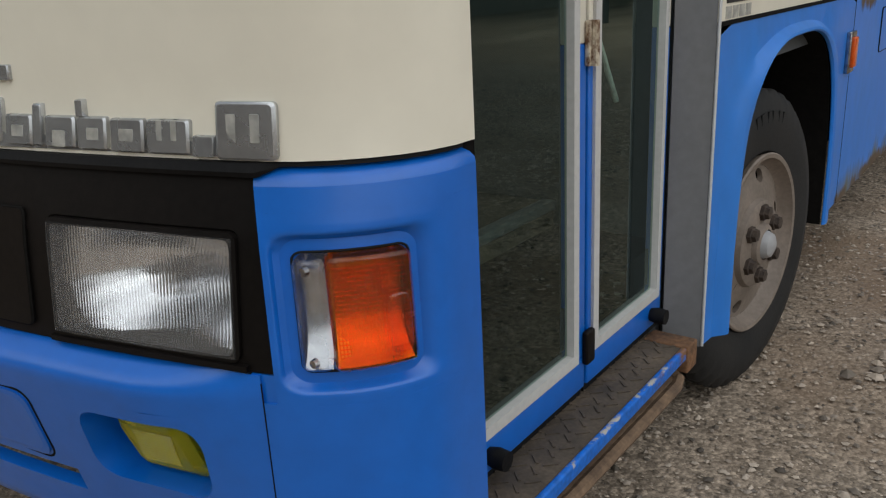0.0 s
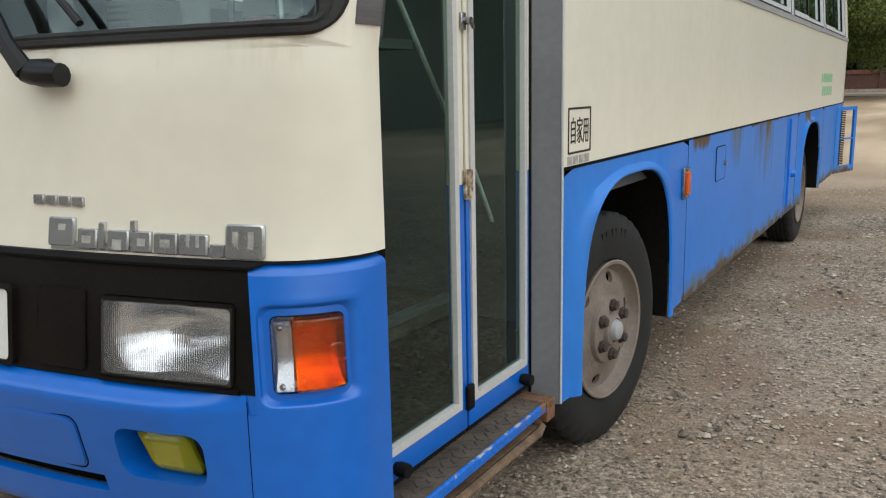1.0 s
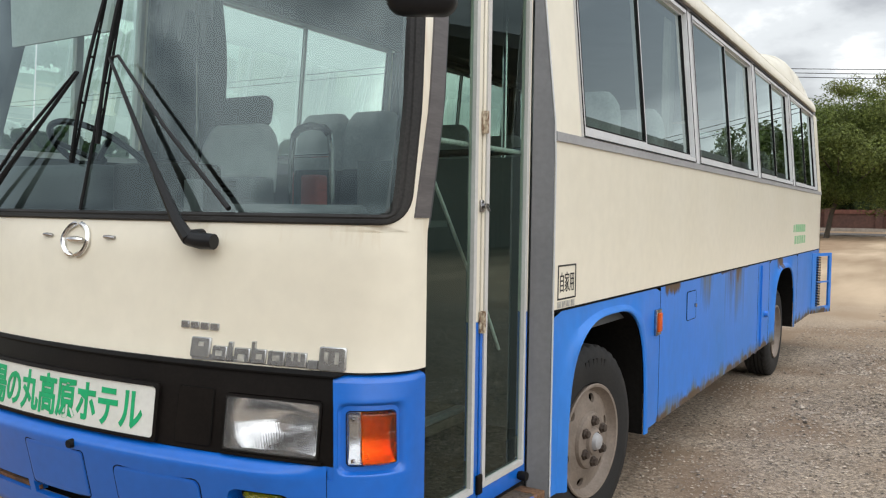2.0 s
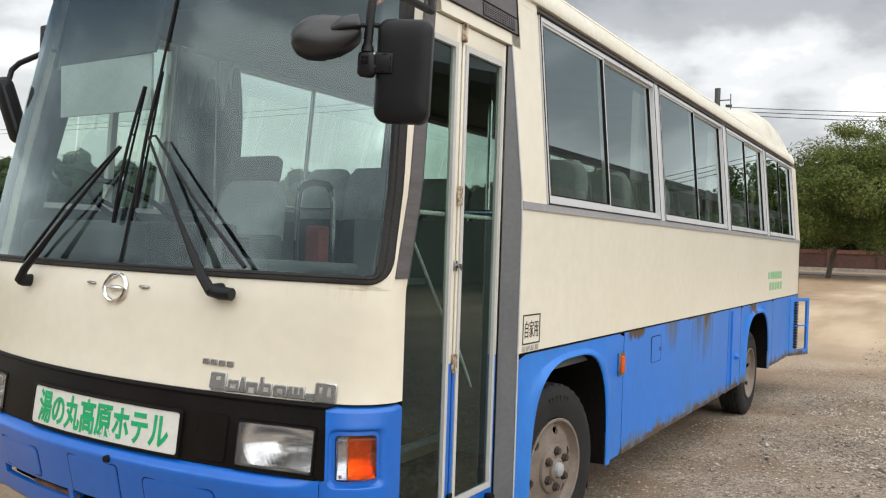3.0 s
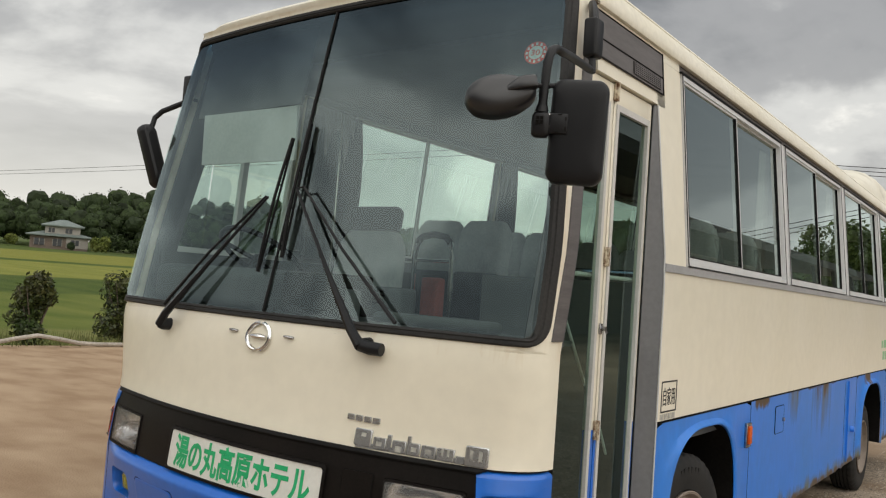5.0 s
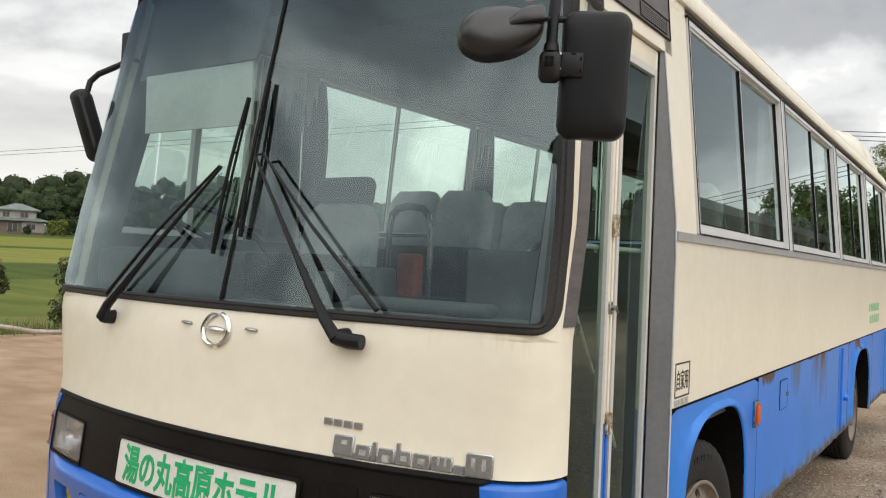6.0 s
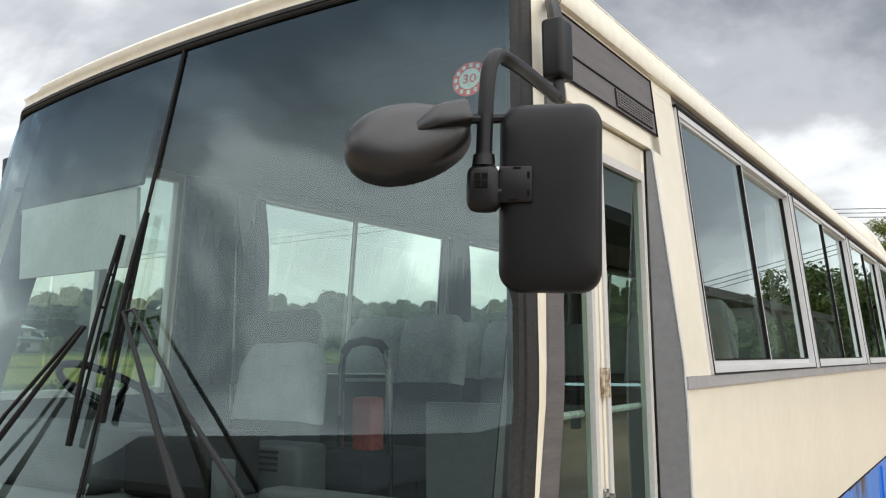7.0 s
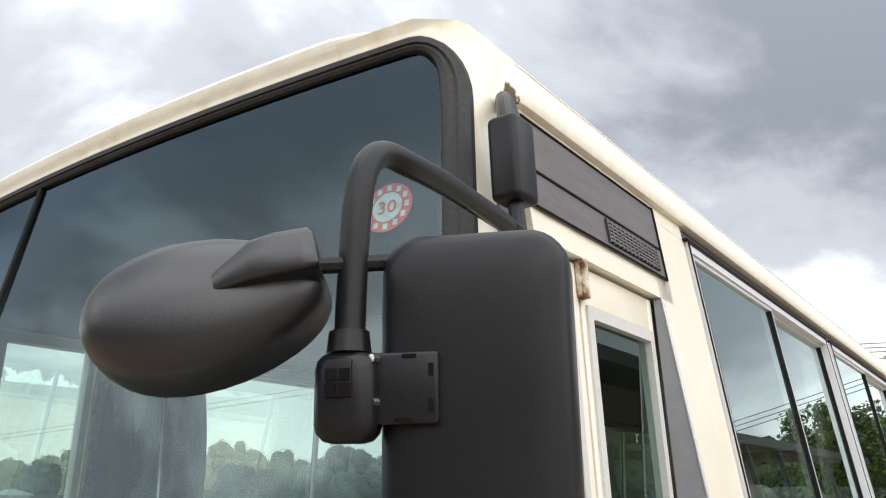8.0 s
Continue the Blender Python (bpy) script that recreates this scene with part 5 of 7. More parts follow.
for y in np.arange(-0.48, 0.29, 0.028):
    for x in np.arange(-0.118, -0.008, 0.028):
        a = radians(45 if (i % 2) else -45)
        i += 1
        s.box(-0.0125, 0.0125, -0.0022, 0.0022, 0.0, 0.0022, 0, pose(x + (0.014 if int(round(y / 0.028)) % 2 else 0), y, 0.318, 0, 0, math.degrees(a)))
    i += 1
part("tread_pattern", s, M["step"], stp, smooth=0)
s = Shape()
s.box(-0.08, 0.018, 0.256, 0.31, 0.262, 0.322, 0.004)
part("step_bracket", s, M["rust"], stp)
s = Shape()
s.tube([(0.0, -0.30, 0.246), (0.006, 0.05, 0.246), (0.008, 0.22, 0.246), (0.002, 0.25, 0.25), (-0.02, 0.256, 0.258), (-0.06, 0.256, 0.27)], 0.013, 8)
s.box(-0.06, -0.002, -0.3, 0.245, 0.242, 0.256, 0.004)
part("fold_step", s, mat("rusty_brown_bar", (0.21, 0.135, 0.08), (0.10, 0.065, 0.042), 16, 0.85, bump=0.4, bscale=90), stp)

# panel over the door with a small grille
s = slab(-0.205, 0.383, 2.268, 2.53, -0.03, 0.0)
slab(0.383, 0.44, 2.268, 2.47, -0.03, 0.0, shape=s)
part("door_header", s, M["cream"], GEAR)
s = slab(-0.20, 0.418, 2.318, 2.498, 0.0, 0.005)
vp = part("header_vent", s, M["vent"], GEAR, "brown-grey ventilation panel over the door")
for z in (2.392, 2.494, 2.321):
    s = slab(-0.195, 0.41, z - 0.0025, z + 0.0025, 0.005, 0.007)
    part("vent_joint", s, M["dark"], vp)
s = slab(0.410, 0.418, 2.318, 2.498, 0.005, 0.0075)
part("vent_end", s, M["dark"], vp)
s = slab(0.105, 0.375, 2.332, 2.384, 0.005, 0.0062)
part("grille_back", s, M["dark"], vp)
for z in lin(2.338, 2.378, 6):
    part("grille_bar", slab(0.105, 0.375, z - 0.002, z + 0.002, 0.0062, 0.010), M["vent"], vp)
for y in lin(0.107, 0.373, 14):
    part("grille_bar", slab(y - 0.002, y + 0.002, 2.332, 2.384, 0.0062, 0.0105), M["vent"], vp)

# ---- door-side wall ----
s = slab(0.385, REAR, Z_BLUE + 0.004, Z_BELT, -0.03, 0.0)
part("side_panel", s, M["cream"], GEAR, "cream side panel")
s = slab(0.385, REAR, Z_BLUE - 0.005, Z_BLUE + 0.004, -0.02, 0.002)
part("waist_joint", s, M["dark"], GEAR)
s = slab(0.384, REAR - 0.02, Z_BELT, 1.608, -0.02, 0.008)
part("belt_rail", s, M["belt"], GEAR, "grey belt rail under the windows")


def arch_panel(y0, y1, o0, o1, top, flare, name):
    """A skirt panel with a wheel opening o0..o1 and a rolled-out lip."""
    c, w, base = (o0 + o1) / 2, (o1 - o0) / 2, 0.268
    n = 40
    inner, outer = [], []
    for i in range(n + 1):
        t = math.pi * (1 - i / n)
        e = 0.62
        yy = c + w * math.copysign(abs(math.cos(t)) ** e, math.cos(t))
        zz = base + (top - base) * abs(math.sin(t)) ** e
        inner.append((yy, zz))
        u, v = math.cos(t), math.sin(t)
        if abs(u) * 0.75 > v:
            outer.append((y0 if u < 0 else y1, base + (Z_BLUE - 0.005 - base) * min(1, v / (abs(u) * 0.75))))
        else:
            outer.append((y0 + (y1 - y0) * (0.5 + 0.5 * u * 0.75 / v), Z_BLUE - 0.005))
    loops = []
    for k, o in ((0, 0), (0.35, 0), (0.55, flare * 0.12), (0.7, flare * 0.55), (0.82, flare * 0.92), (0.92, flare), (0.98, flare * 0.9), (1.0, flare * 0.7), (1.0, flare - 0.012)):
        row = []
        for p, q in zip(outer, inner):
            d = math.hypot(p[0] - q[0], p[1] - q[1])
            kk = k if k in (0, 1.0) else max(1 - (1 - k) * min(1, 0.26 / d), 0) if k > 0.36 else k * max(0, 1 - 0.26 / d)
            row.append(side(p[0] + (q[0] - p[0]) * kk, p[1] + (q[1] - p[1]) * kk, o))
        loops.append(row)
    s = Shape()
    s.rings(loops, False)
    s.f = [tuple(reversed(q)) for q in s.f]
    ob = part(name, s, M["blue_side"], GEAR, "blue wheel-arch panel with a rolled lip")
    # liner in near-black, so the arch's shade is in its colour
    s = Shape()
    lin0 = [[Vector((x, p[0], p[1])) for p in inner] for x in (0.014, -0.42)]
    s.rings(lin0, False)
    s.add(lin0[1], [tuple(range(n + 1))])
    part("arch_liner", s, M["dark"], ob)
    return ob


arch_panel(0.388, 1.722, 0.492, 1.43, 0.892, 0.03, "front_arch")
arch_panel(4.78, 6.30, 4.93, 5.99, 0.858, 0.028, "rear_arch")


def skirt(y0, y1, jag):
    ys = lin(y0, y1, max(4, int((y1 - y0) / 0.03)))
    s = Shape()
    rows = []
    for z in (0.0, 0.06, 0.12, 0.3, 0.6, 1.0):
        rows.append([side(y, (0.262 + jag * (noise.noise(Vector((y * 9, 3.1, 0))) + 0.6 * noise.noise(Vector((y * 31, 1, 0)))) if z == 0 else 0.262 + z * (Z_BLUE - 0.267)), 0.002 * noise.noise(Vector((y * 2, z * 4, 0)))) for y in ys])
    s.rings(rows, False)
    s.rings([rows[0], [p - Vector((0.02, 0, 0)) for p in rows[0]]], False)
    s.f = [tuple(reversed(q)) for q in s.f]
    return part("skirt_panel", s, M["blue_side"], GEAR, "blue skirt panel with rust along its foot")


sk1 = skirt(1.726, 4.30, 0.012)
sk2 = skirt(4.306, 4.776, 0.006)
sk3 = skirt(6.304, 7.34, 0.008)
for y in (1.724, 4.303, 4.778, 6.302):
    part("panel_joint", slab(y - 0.003, y + 0.003, 0.27, Z_BLUE - 0.005, -0.02, 0.0005), M["dark"], GEAR)
# rub strip and fixing beside the rear arch
s = slab(4.40, 4.412, 0.29, 0.93, 0.0, 0.014)
part("drain_strip", s, M["blue_side"], GEAR)
s = Shape()
s.tube([(0.0, 4.60, 0.53), (0.03, 4.60, 0.53)], [0.028, 0.022], 12)
part("flap_knob", s, M["blue_side"], GEAR)
s = Shape()
lp = rounded(2.225, 2.415, 0.725, 0.885, 0.016, 4)
s.tube([side(y, z, 0.001) for y, z in lp], 0.003, 5, True)
fl = part("filler_flap", s, M["dark"], GEAR, "square filler flap in the skirt")
s = Shape()
s.fill([side(y, z, 0.003) for y, z in lp])
part("flap_face", s, M["blue_side"], fl)
s = Shape()
s.tube([side(2.39, 0.80, 0.0), side(2.39, 0.80, 0.014)], 0.012, 10)
part("flap_lock", s, M["chrome_dull"], fl)
# side marker lamp
s = Shape()
s.box(0.0, 0.016, 1.622, 1.702, 0.715, 0.845, 0.004)
mk = part("side_marker", s, M["chrome_dull"], GEAR, "small amber side marker lamp")
s = Shape()
s.box(0.012, 0.026, 1.635, 1.689, 0.732, 0.828, 0.006)
part("marker_lens", s, M["marker"], mk)
# notice, badge and faded decal
lp, lq = rounded(0.427, 0.60, 0.992, 1.122, 0.002, 1), rounded(0.434, 0.593, 0.998, 1.116, 0.002, 1)
s = Shape()
s.rings([[side(y, z, o) for y, z in l] for l, o in ((lp, 0.0), (lp, 0.0015), (lq, 0.0015), (lq, 0.0))])
nt = part("notice", s, M["ink"], GEAR, "black framed Japanese notice for private use")
letters("自家用", 0.06, M["ink"], "notice_lettering", nt, lambda x, y, d: side(0.5135 + x, 1.057 + y, 0.0004 + d), width=0.132, height=0.075, thick=0.0012)
s = Shape()
for k in range(4):
    slab(0.425 + k * 0.043, 0.460 + k * 0.043, 0.962, 0.986, 0.0, 0.0012, shape=s)
part("side_badge", s, M["silver_decal"], GEAR, "faded silver badge")
s = Shape()
slab(6.10, 6.75, 1.17, 1.245, 0.0, 0.0012, shape=s)
slab(5.98, 6.06, 1.17, 1.24, 0.0, 0.0012, shape=s)
for k in range(5):
    slab(6.06 + k * 0.15, 6.17 + k * 0.15, 1.055, 1.135, 0.0, 0.0012, shape=s)
part("side_decal", s, M["green_faded"], GEAR, "faded green lettering that cannot be read")

# ---- side windows ----


def window(y0, y1, ym, z0, z1, left=False):
    fr = slab(y0, y1, z0, z0 + 0.026, -0.03, 0.010, left)
    w = part("side_window", fr, M["alu"], GEAR, "sliding side window in an aluminium frame")
    part("frame_top", slab(y0, y1, z1 - 0.026, z1, -0.03, 0.010, left), M["alu"], w)
    for a, b in ((y0, y0 + 0.020), (y1 - 0.020, y1)):
        part("frame_side", slab(a, b, z0 + 0.026, z1 - 0.026, -0.03, 0.010, left), M["alu"], w)
    for a, b, o in ((y0 + 0.022, ym + 0.016, 0.004), (ym - 0.016, y1 - 0.022, -0.012)):
        s = Shape()
        for p in ((a, b, z0 + 0.026, z0 + 0.044), (a, b, z1 - 0.038, z1 - 0.026), (a, a + 0.017, z0 + 0.044, z1 - 0.038), (b - 0.017, b, z0 + 0.044, z1 - 0.038)):
            slab(*p, o - 0.014, o, left, shape=s)
        sash = part("sash", s, M["alu"], w)
        s = Shape()
        for p in ((a + 0.015, b - 0.015, z0 + 0.042, z0 + 0.048), (a + 0.015, a + 0.021, z0 + 0.042, z1 - 0.038), (b - 0.021, b - 0.015, z0 + 0.042, z1 - 0.038)):
            slab(*p, o - 0.012, o + 0.001, left, shape=s)
        part("glazing_seal", s, M["rubber"], sash)
        s = Shape()
        q = [side(y, z, o - 0.008, left) for y, z in ((a + 0.015, z0 + 0.040), (b - 0.015, z0 + 0.040), (b - 0.015, z1 - 0.034), (a + 0.015, z1 - 0.034))]
        s.add(q, [(0, 1, 2, 3)])
        p = part("pane", s, M["pane"], sash)
        p.visible_shadow = False
    part("drip_rail", slab(y0 - 0.01, y1 + 0.01, z1 + 0.001, z1 + 0.008, -0.01, 0.014, left), M["rubber"], w)
    s = Shape()
    for p in ((y0, y1, z0, z0 + 0.005), (y0, y1, z1 - 0.005, z1), (y0, y0 + 0.005, z0 + 0.005, z1 - 0.005), (y1 - 0.005, y1, z0 + 0.005, z1 - 0.005)):
        slab(*p, 0.009, 0.0125, left, shape=s)
    part("frame_seal", s, M["rubber"], w)


WIN = ((0.635, 2.31, 1.43), (2.41, 4.12, 3.25), (4.25, 5.83, 4.98), (5.96, 7.56, 6.72))
for y0, y1, ym in WIN:
    window(y0, y1, ym, 1.610, 2.470)
s = Shape()
rows = [[side(post_y(z) + 0.001, z), side(0.632, z), side(0.632, z, -0.035), side(post_y(z) + 0.03, z, -0.035)] for z in (1.609, 1.9, 2.2, 2.472)]
s.rings(rows)
s.fill(rows[-1])
part("window_post", s, M["cream"], GEAR)
for a, b, m in ((2.313, 2.407, "alu"), (4.123, 4.247, "alu"), (5.833, 5.957, "alu"), (7.563, REAR, "cream")):
    part("window_post", slab(a, b, 1.609, 2.472, -0.035, 0.002 if m == "alu" else 0.0), M[m], GEAR)
part("window_head", slab(0.626, REAR, 2.473, 2.53, -0.035, -0.008), M["vent"], GEAR)
part("window_head", slab(0.384, 0.625, 2.473, 2.53, -0.035, 0.0), M["cream"], GEAR)

# ---- driver's-side wall ----
part("side_panel", slab(-0.465, REAR, Z_BLUE, 1.53, -0.03, 0.0, True), M["cream"], GEAR)
part("skirt_panel", slab(-0.46, REAR, 0.268, Z_BLUE - 0.003, -0.03, 0.0, True), M["blue"], GEAR)
WINL = ((0.76, 2.46, 1.56), (2.65, 4.30, 3.48), (4.42, 6.0, 5.2), (6.12, 7.6, 6.85))
for y0, y1, ym in WINL:
    window(y0, y1, ym, 1.60, 2.475, True)
# the driver's own window: one pane with a single upright, open towards the leaning pillar
dw = part("side_window", slab(-0.44, 0.36, 1.532, 1.558, -0.03, 0.010, True), M["alu"], GEAR, "driver's side window with a single upright")
part("frame_top", slab(-0.17, 0.36, 2.449, 2.475, -0.03, 0.010, True), M["alu"], dw)
part("frame_side", slab(0.340, 0.36, 1.558, 2.449, -0.03, 0.010, True), M["alu"], dw)
part("upright", slab(0.003, 0.037, 1.558, 2.449, -0.026, 0.006, True), M["alu"], dw)
s = Shape()
s.add([side(y, z, -0.008, True) for y, z in ((-0.179, 1.558), (0.34, 1.558), (0.34, 2.449), (-0.179, 2.449))], [(0, 1, 2, 3)])
p = part("pane", s, M["pane"], dw)
p.visible_shadow = False
part("belt_rail", slab(0.36, REAR, 1.53, 1.599, -0.035, 0.004, True), M["grey"], GEAR)
# leaning post in lining grey, a colour that stands for the reflection over it
s = Shape()
fr = [[Vector((2 * CX - p.x, p.y, p.z)) for p in (front(1, z), front(1, z) + Vector((0.01, 0.05, 0)), front(1, z) + Vector((-0.04, 0.05, 0)), front(1, z) + Vector((-0.04, 0.0, 0)))] for z in lin(1.53, 2.50, 8)]
s.rings(fr)
part("window_post", s, M["lining"], GEAR)
s = Shape()
s.fill([Vector((2 * CX - front(1, z).x - 0.003, y, z)) for y, z in ((edge_y(1.53) + 0.04, 1.53), (-0.18, 1.53), (-0.18, 2.38))])
part("quarter_pane", s, M["pane"], GEAR)
s = Shape()
s.add([Vector((2 * CX - front(1, 2.4).x + o, y, z)) for o in (-0.006, 0.05) for y, z in ((-0.30, 2.36), (-0.14, 2.36), (-0.14, 2.56), (-0.24, 2.56))], [(0, 1, 2, 3), (4, 5, 6, 7), (0, 1, 5, 4), (3, 2, 6, 7), (1, 2, 6, 5)])
part("pillar_head", s, M["lining"], GEAR)
for a, b in ((0.36, 0.76), (2.46, 2.65), (4.30, 4.42), (6.0, 6.12), (7.6, REAR)):
    part("window_post", slab(a, b, 1.60, 2.475, -0.05, 0.0, True), M["cream"], GEAR)
    part("post_lining", slab(a, b, 1.60, 2.475, -0.07, -0.051, True), M["post"], GEAR)
part("window_head", slab(-0.17, REAR, 2.476, 2.50, -0.05, 0.0, True), M["cream"], GEAR)

# ---- rear wall and open engine flap ----
s = Shape()
s.box(2 * CX - xs(1.2), xs(1.2), REAR - 0.03, REAR, 0.30, 1.60)
part("rear_panel", s, M["cream"], GEAR)
for x0, x1, z0, z1 in ((-2.20, -2.05, 1.60, 2.50), (-0.25, -0.10, 1.60, 2.50), (-2.05, -0.25, 2.35, 2.62)):
    s = Shape()
    s.box(x0, x1, REAR - 0.03, REAR, z0, z1)
    part("rear_pillar", s, M["cream"], GEAR)
s = Shape()
s.add([(-2.05, REAR - 0.01, 1.70), (-0.25, REAR - 0.01, 1.70), (-0.25, REAR - 0.01, 2.35), (-2.05, REAR - 0.01, 2.35)], [(0, 1, 2, 3)])
part("rear_window", s, M["pane"], GEAR)
# near-black sheet that stands for the bay's shaded inside
s = slab(7.34, REAR, 0.28, Z_BLUE - 0.005, -0.30, -0.28)
part("engine_bay", s, M["dark"], GEAR, "dark open engine bay")
for a, b, z0, z1 in ((7.34, REAR, 0.905, 0.95), (7.34, 7.38, 0.27, 0.905), (7.90, REAR, 0.27, 0.905)):
    part("bay_frame", slab(a, b, z0, z1, -0.02, 0.0), M["blue_side"], GEAR)
H0, H1 = Vector((0.004, 7.37, 0)), Vector((0.15, 7.80, 0))
hd = (H1 - H0).normalized()
hn = Vector((hd.y, -hd.x, 0))


def flap_piece(s, a, b, z0, z1, t=0.022):
    L = (H1 - H0).length
    p, q = H0 + hd * L * a, H0 + hd * L * b
    v = [Vector((c.x, c.y, z)) for z in (z0, z1) for c in (p, q, q - hn * t, p - hn * t)]
    return s.add(v, [(3, 2, 1, 0), (4, 5, 6, 7), (0, 1, 5, 4), (1, 2, 6, 5), (2, 3, 7, 6), (3, 0, 4, 7)])


eng = part("engine_flap", flap_piece(Shape(), 0, 1, 0.255, 0.325), M["blue_side"], GEAR, "open blue engine flap with a two-pane grille frame")
for a, b, z0, z1 in ((0, 1, 0.885, 0.92), (0, 0.2, 0.325, 0.885), (0.88, 1, 0.325, 0.885), (0.2, 0.88, 0.59, 0.605)):
    part("flap_bar", flap_piece(Shape(), a, b, z0, z1), M["blue_side"], eng)
s = Shape()
for z in lin(0.345, 0.87, 30):
    flap_piece(s, 0.2, 0.44, z - 0.005, z + 0.005, 0.012)
part("flap_louvre", s, M["dark"], eng)

# ---- wheels ----


def wheel(at, name, out, dual, steer=0.0):
    c = Vector(at)
    R, rr = 0.398, 0.232
    w = thing(name, c, "", "")
    w.parent = GEAR
    w.rotation_euler = (0, 0, radians(steer))
    w.matrix_parent_inverse = Matrix.Translation(-BASE[GEAR])
    for k in ("label", "category"):
        if k in w:
            del w[k]
    w["label"] = "dusty bus wheel with a black tyre and a rusty hub"
    tw = 0.215
    prof = [(out - 0.02, rr), (out - 0.006, rr + 0.01), (out, rr + 0.05), (out + 0.004, rr + 0.09), (out - 0.004, R - 0.032), (out - 0.012, R - 0.018), (out - 0.022, R - 0.004)]
    t0, t1 = out - 0.03, out - tw + 0.03
    for i in range(5):
        a = t0 + (t1 - t0) * i / 5
        b = t0 + (t1 - t0) * (i + 1) / 5
        prof += [(a, R), (b + 0.008, R)]
        if i < 4:
            prof += [(b + 0.007, R - 0.012), (b + 0.001, R - 0.012)]
    prof += [(out - tw + 0.02, R - 0.006), (out - tw, R - 0.04), (out - tw, rr + 0.05), (out - tw + 0.02, rr)]
    s = Shape()
    s.lathe(prof, c, "x", 120, lambda j, k, r: r - (0.010 if (k % 3 == 0 and r > R - 0.03 and (j < 10)) else 0.0))
    part("tyre", s, M["tyre"], w, "worn black tyre", 40)
    # raised sidewall marks
    for a0 in (70, 82, 94):
        s = Shape()
        for a in (a0, a0 + 5):
            r0, r1 = rr + 0.085, rr + 0.112
            v = []
            for q in (0, 1):
                for ang, r in ((a, r0), (a + 3.2, r0), (a + 3.2, r1), (a, r1)):
                    v.append(c + Vector((out + (0.0005 if q == 0 else 0.0046), r * math.cos(radians(ang)), r * math.sin(radians(ang)))))
            s.add(v, [(4, 5, 6, 7), (0, 1, 5, 4), (1, 2, 6, 5), (2, 3, 7, 6), (3, 0, 4, 7)])
        part("sidewall_mark", s, M["tyre"], w)
    # rim: flange, dished disc with hand holes
    dish = -0.075 if dual else 0.0
    rp = [(out - 0.025, rr - 0.004), (out + 0.002, rr + 0.006), (out + 0.006, rr + 0.002), (out + 0.004, rr - 0.008), (out - 0.022, rr - 0.016), (out - 0.032, rr - 0.026)]
    s = Shape()
    s.lathe(rp, c, "x", 64)
    rim = part("rim", s, M["rim"], w, "dusty grey steel rim", 40)
    ra, rb = rr - 0.026, 0.118
    xa, xb = out - 0.032, out - 0.012 + dish

    def disc(a, r, o=0.0):
        k = (ra - r) / (ra - rb)
        return c + Vector((xa + (xb - xa) * k * k * (3 - 2 * k) + o, r * math.cos(a), r * math.sin(a)))

    s = Shape()
    nh = 6
    for k in range(nh):
        a0 = 2 * math.pi * k / nh + 0.28
        da = math.pi / nh
        h = [(a0 + 0.135 * math.cos(b), (ra + rb) / 2 + 0.014 + 0.0185 * math.sin(b)) for b in (2 * math.pi * i / 20 for i in range(20))]
        o = boxed(h, a0 - da, a0 + da, rb, ra)
        s.rings([[disc(p[0] + (q[0] - p[0]) * t, p[1] + (q[1] - p[1]) * t) for p, q in zip(o, h)] for t in (0, 0.3, 0.6, 0.85, 1)] + [[disc(*q, -0.014) for q in h]])
    part("rim_disc", s, M["rim"], rim, smooth=45)
    s = Shape()
    s.lathe([(xb - 0.001, rb + 0.002), (xb + 0.014, rb - 0.004), (xb + 0.018, rb - 0.014), (xb + 0.018, 0.058), (xb + 0.03, 0.052), (xb + 0.034, 0.04)], c, "x", 48)
    part("hub_plate", s, M["rim"], rim)
    s = Shape()
    s.lathe([(xb + 0.018, 0.040), (xb + 0.034, 0.037), (xb + 0.048, 0.030), (xb + 0.054, 0.018), (xb + 0.056, 0.0)], c, "x", 28)
    part("hub_cap", s, M["nut"] if dual else M["belt"], rim)
    for k in range(6):
        a = 2 * math.pi * k / 6 + 0.5
        p = c + Vector((xb + 0.016, 0.085 * math.cos(a), 0.085 * math.sin(a)))
        s = Shape()
        s.lathe([(0, 0.023), (0.011, 0.022), (0.013, 0.0175), (0.023, 0.016), (0.025, 0.0)], p, "x", 6)
        part("wheel_nut", s, M["nut"], rim, smooth=20)
    # near-black barrel: shade behind the hand holes, put into the colour
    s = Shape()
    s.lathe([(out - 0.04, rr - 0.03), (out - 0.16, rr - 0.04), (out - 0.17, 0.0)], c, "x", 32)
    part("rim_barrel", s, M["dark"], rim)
    return w


WHEEL_F, WHEEL_R = (0.0, 0.85, 0.369), (0.0, 5.47, 0.28)
wheel(WHEEL_F, "wheel", -0.018, False, -6.5)
wheel(WHEEL_R, "wheel", -0.05, True)
for y, z in ((0.85, 0.369), (5.47, 0.28)):
    s = Shape()
    s.lathe([(-2.27, 0.0), (-2.27, 0.39), (-2.25, 0.41), (-2.08, 0.41), (-2.06, 0.39), (-2.06, 0.0)], (0, y, z), "x", 40)
    part("wheel", s, M["tyre"], GEAR)
s = Shape()
s.box(-2.2, -0.1, -0.5, REAR - 0.2, 0.42, 0.50)
part("chassis_floor", s, M["dark"], GEAR)
s = Shape()
s.box(-0.34, -0.27, -0.5, 7.8, 0.26, 0.42)
s.box(-2.03, -1.96, -0.5, 7.8, 0.26, 0.42)
for y in (0.845, 5.46):
    s.tube([(-2.1, y, 0.39), (-0.2, y, 0.39)], 0.07, 10)
part("chassis_rail", s, M["dark"], GEAR)
s = Shape()
s.box(-0.06, -0.05, 1.33, 1.345, 0.17, 0.30)
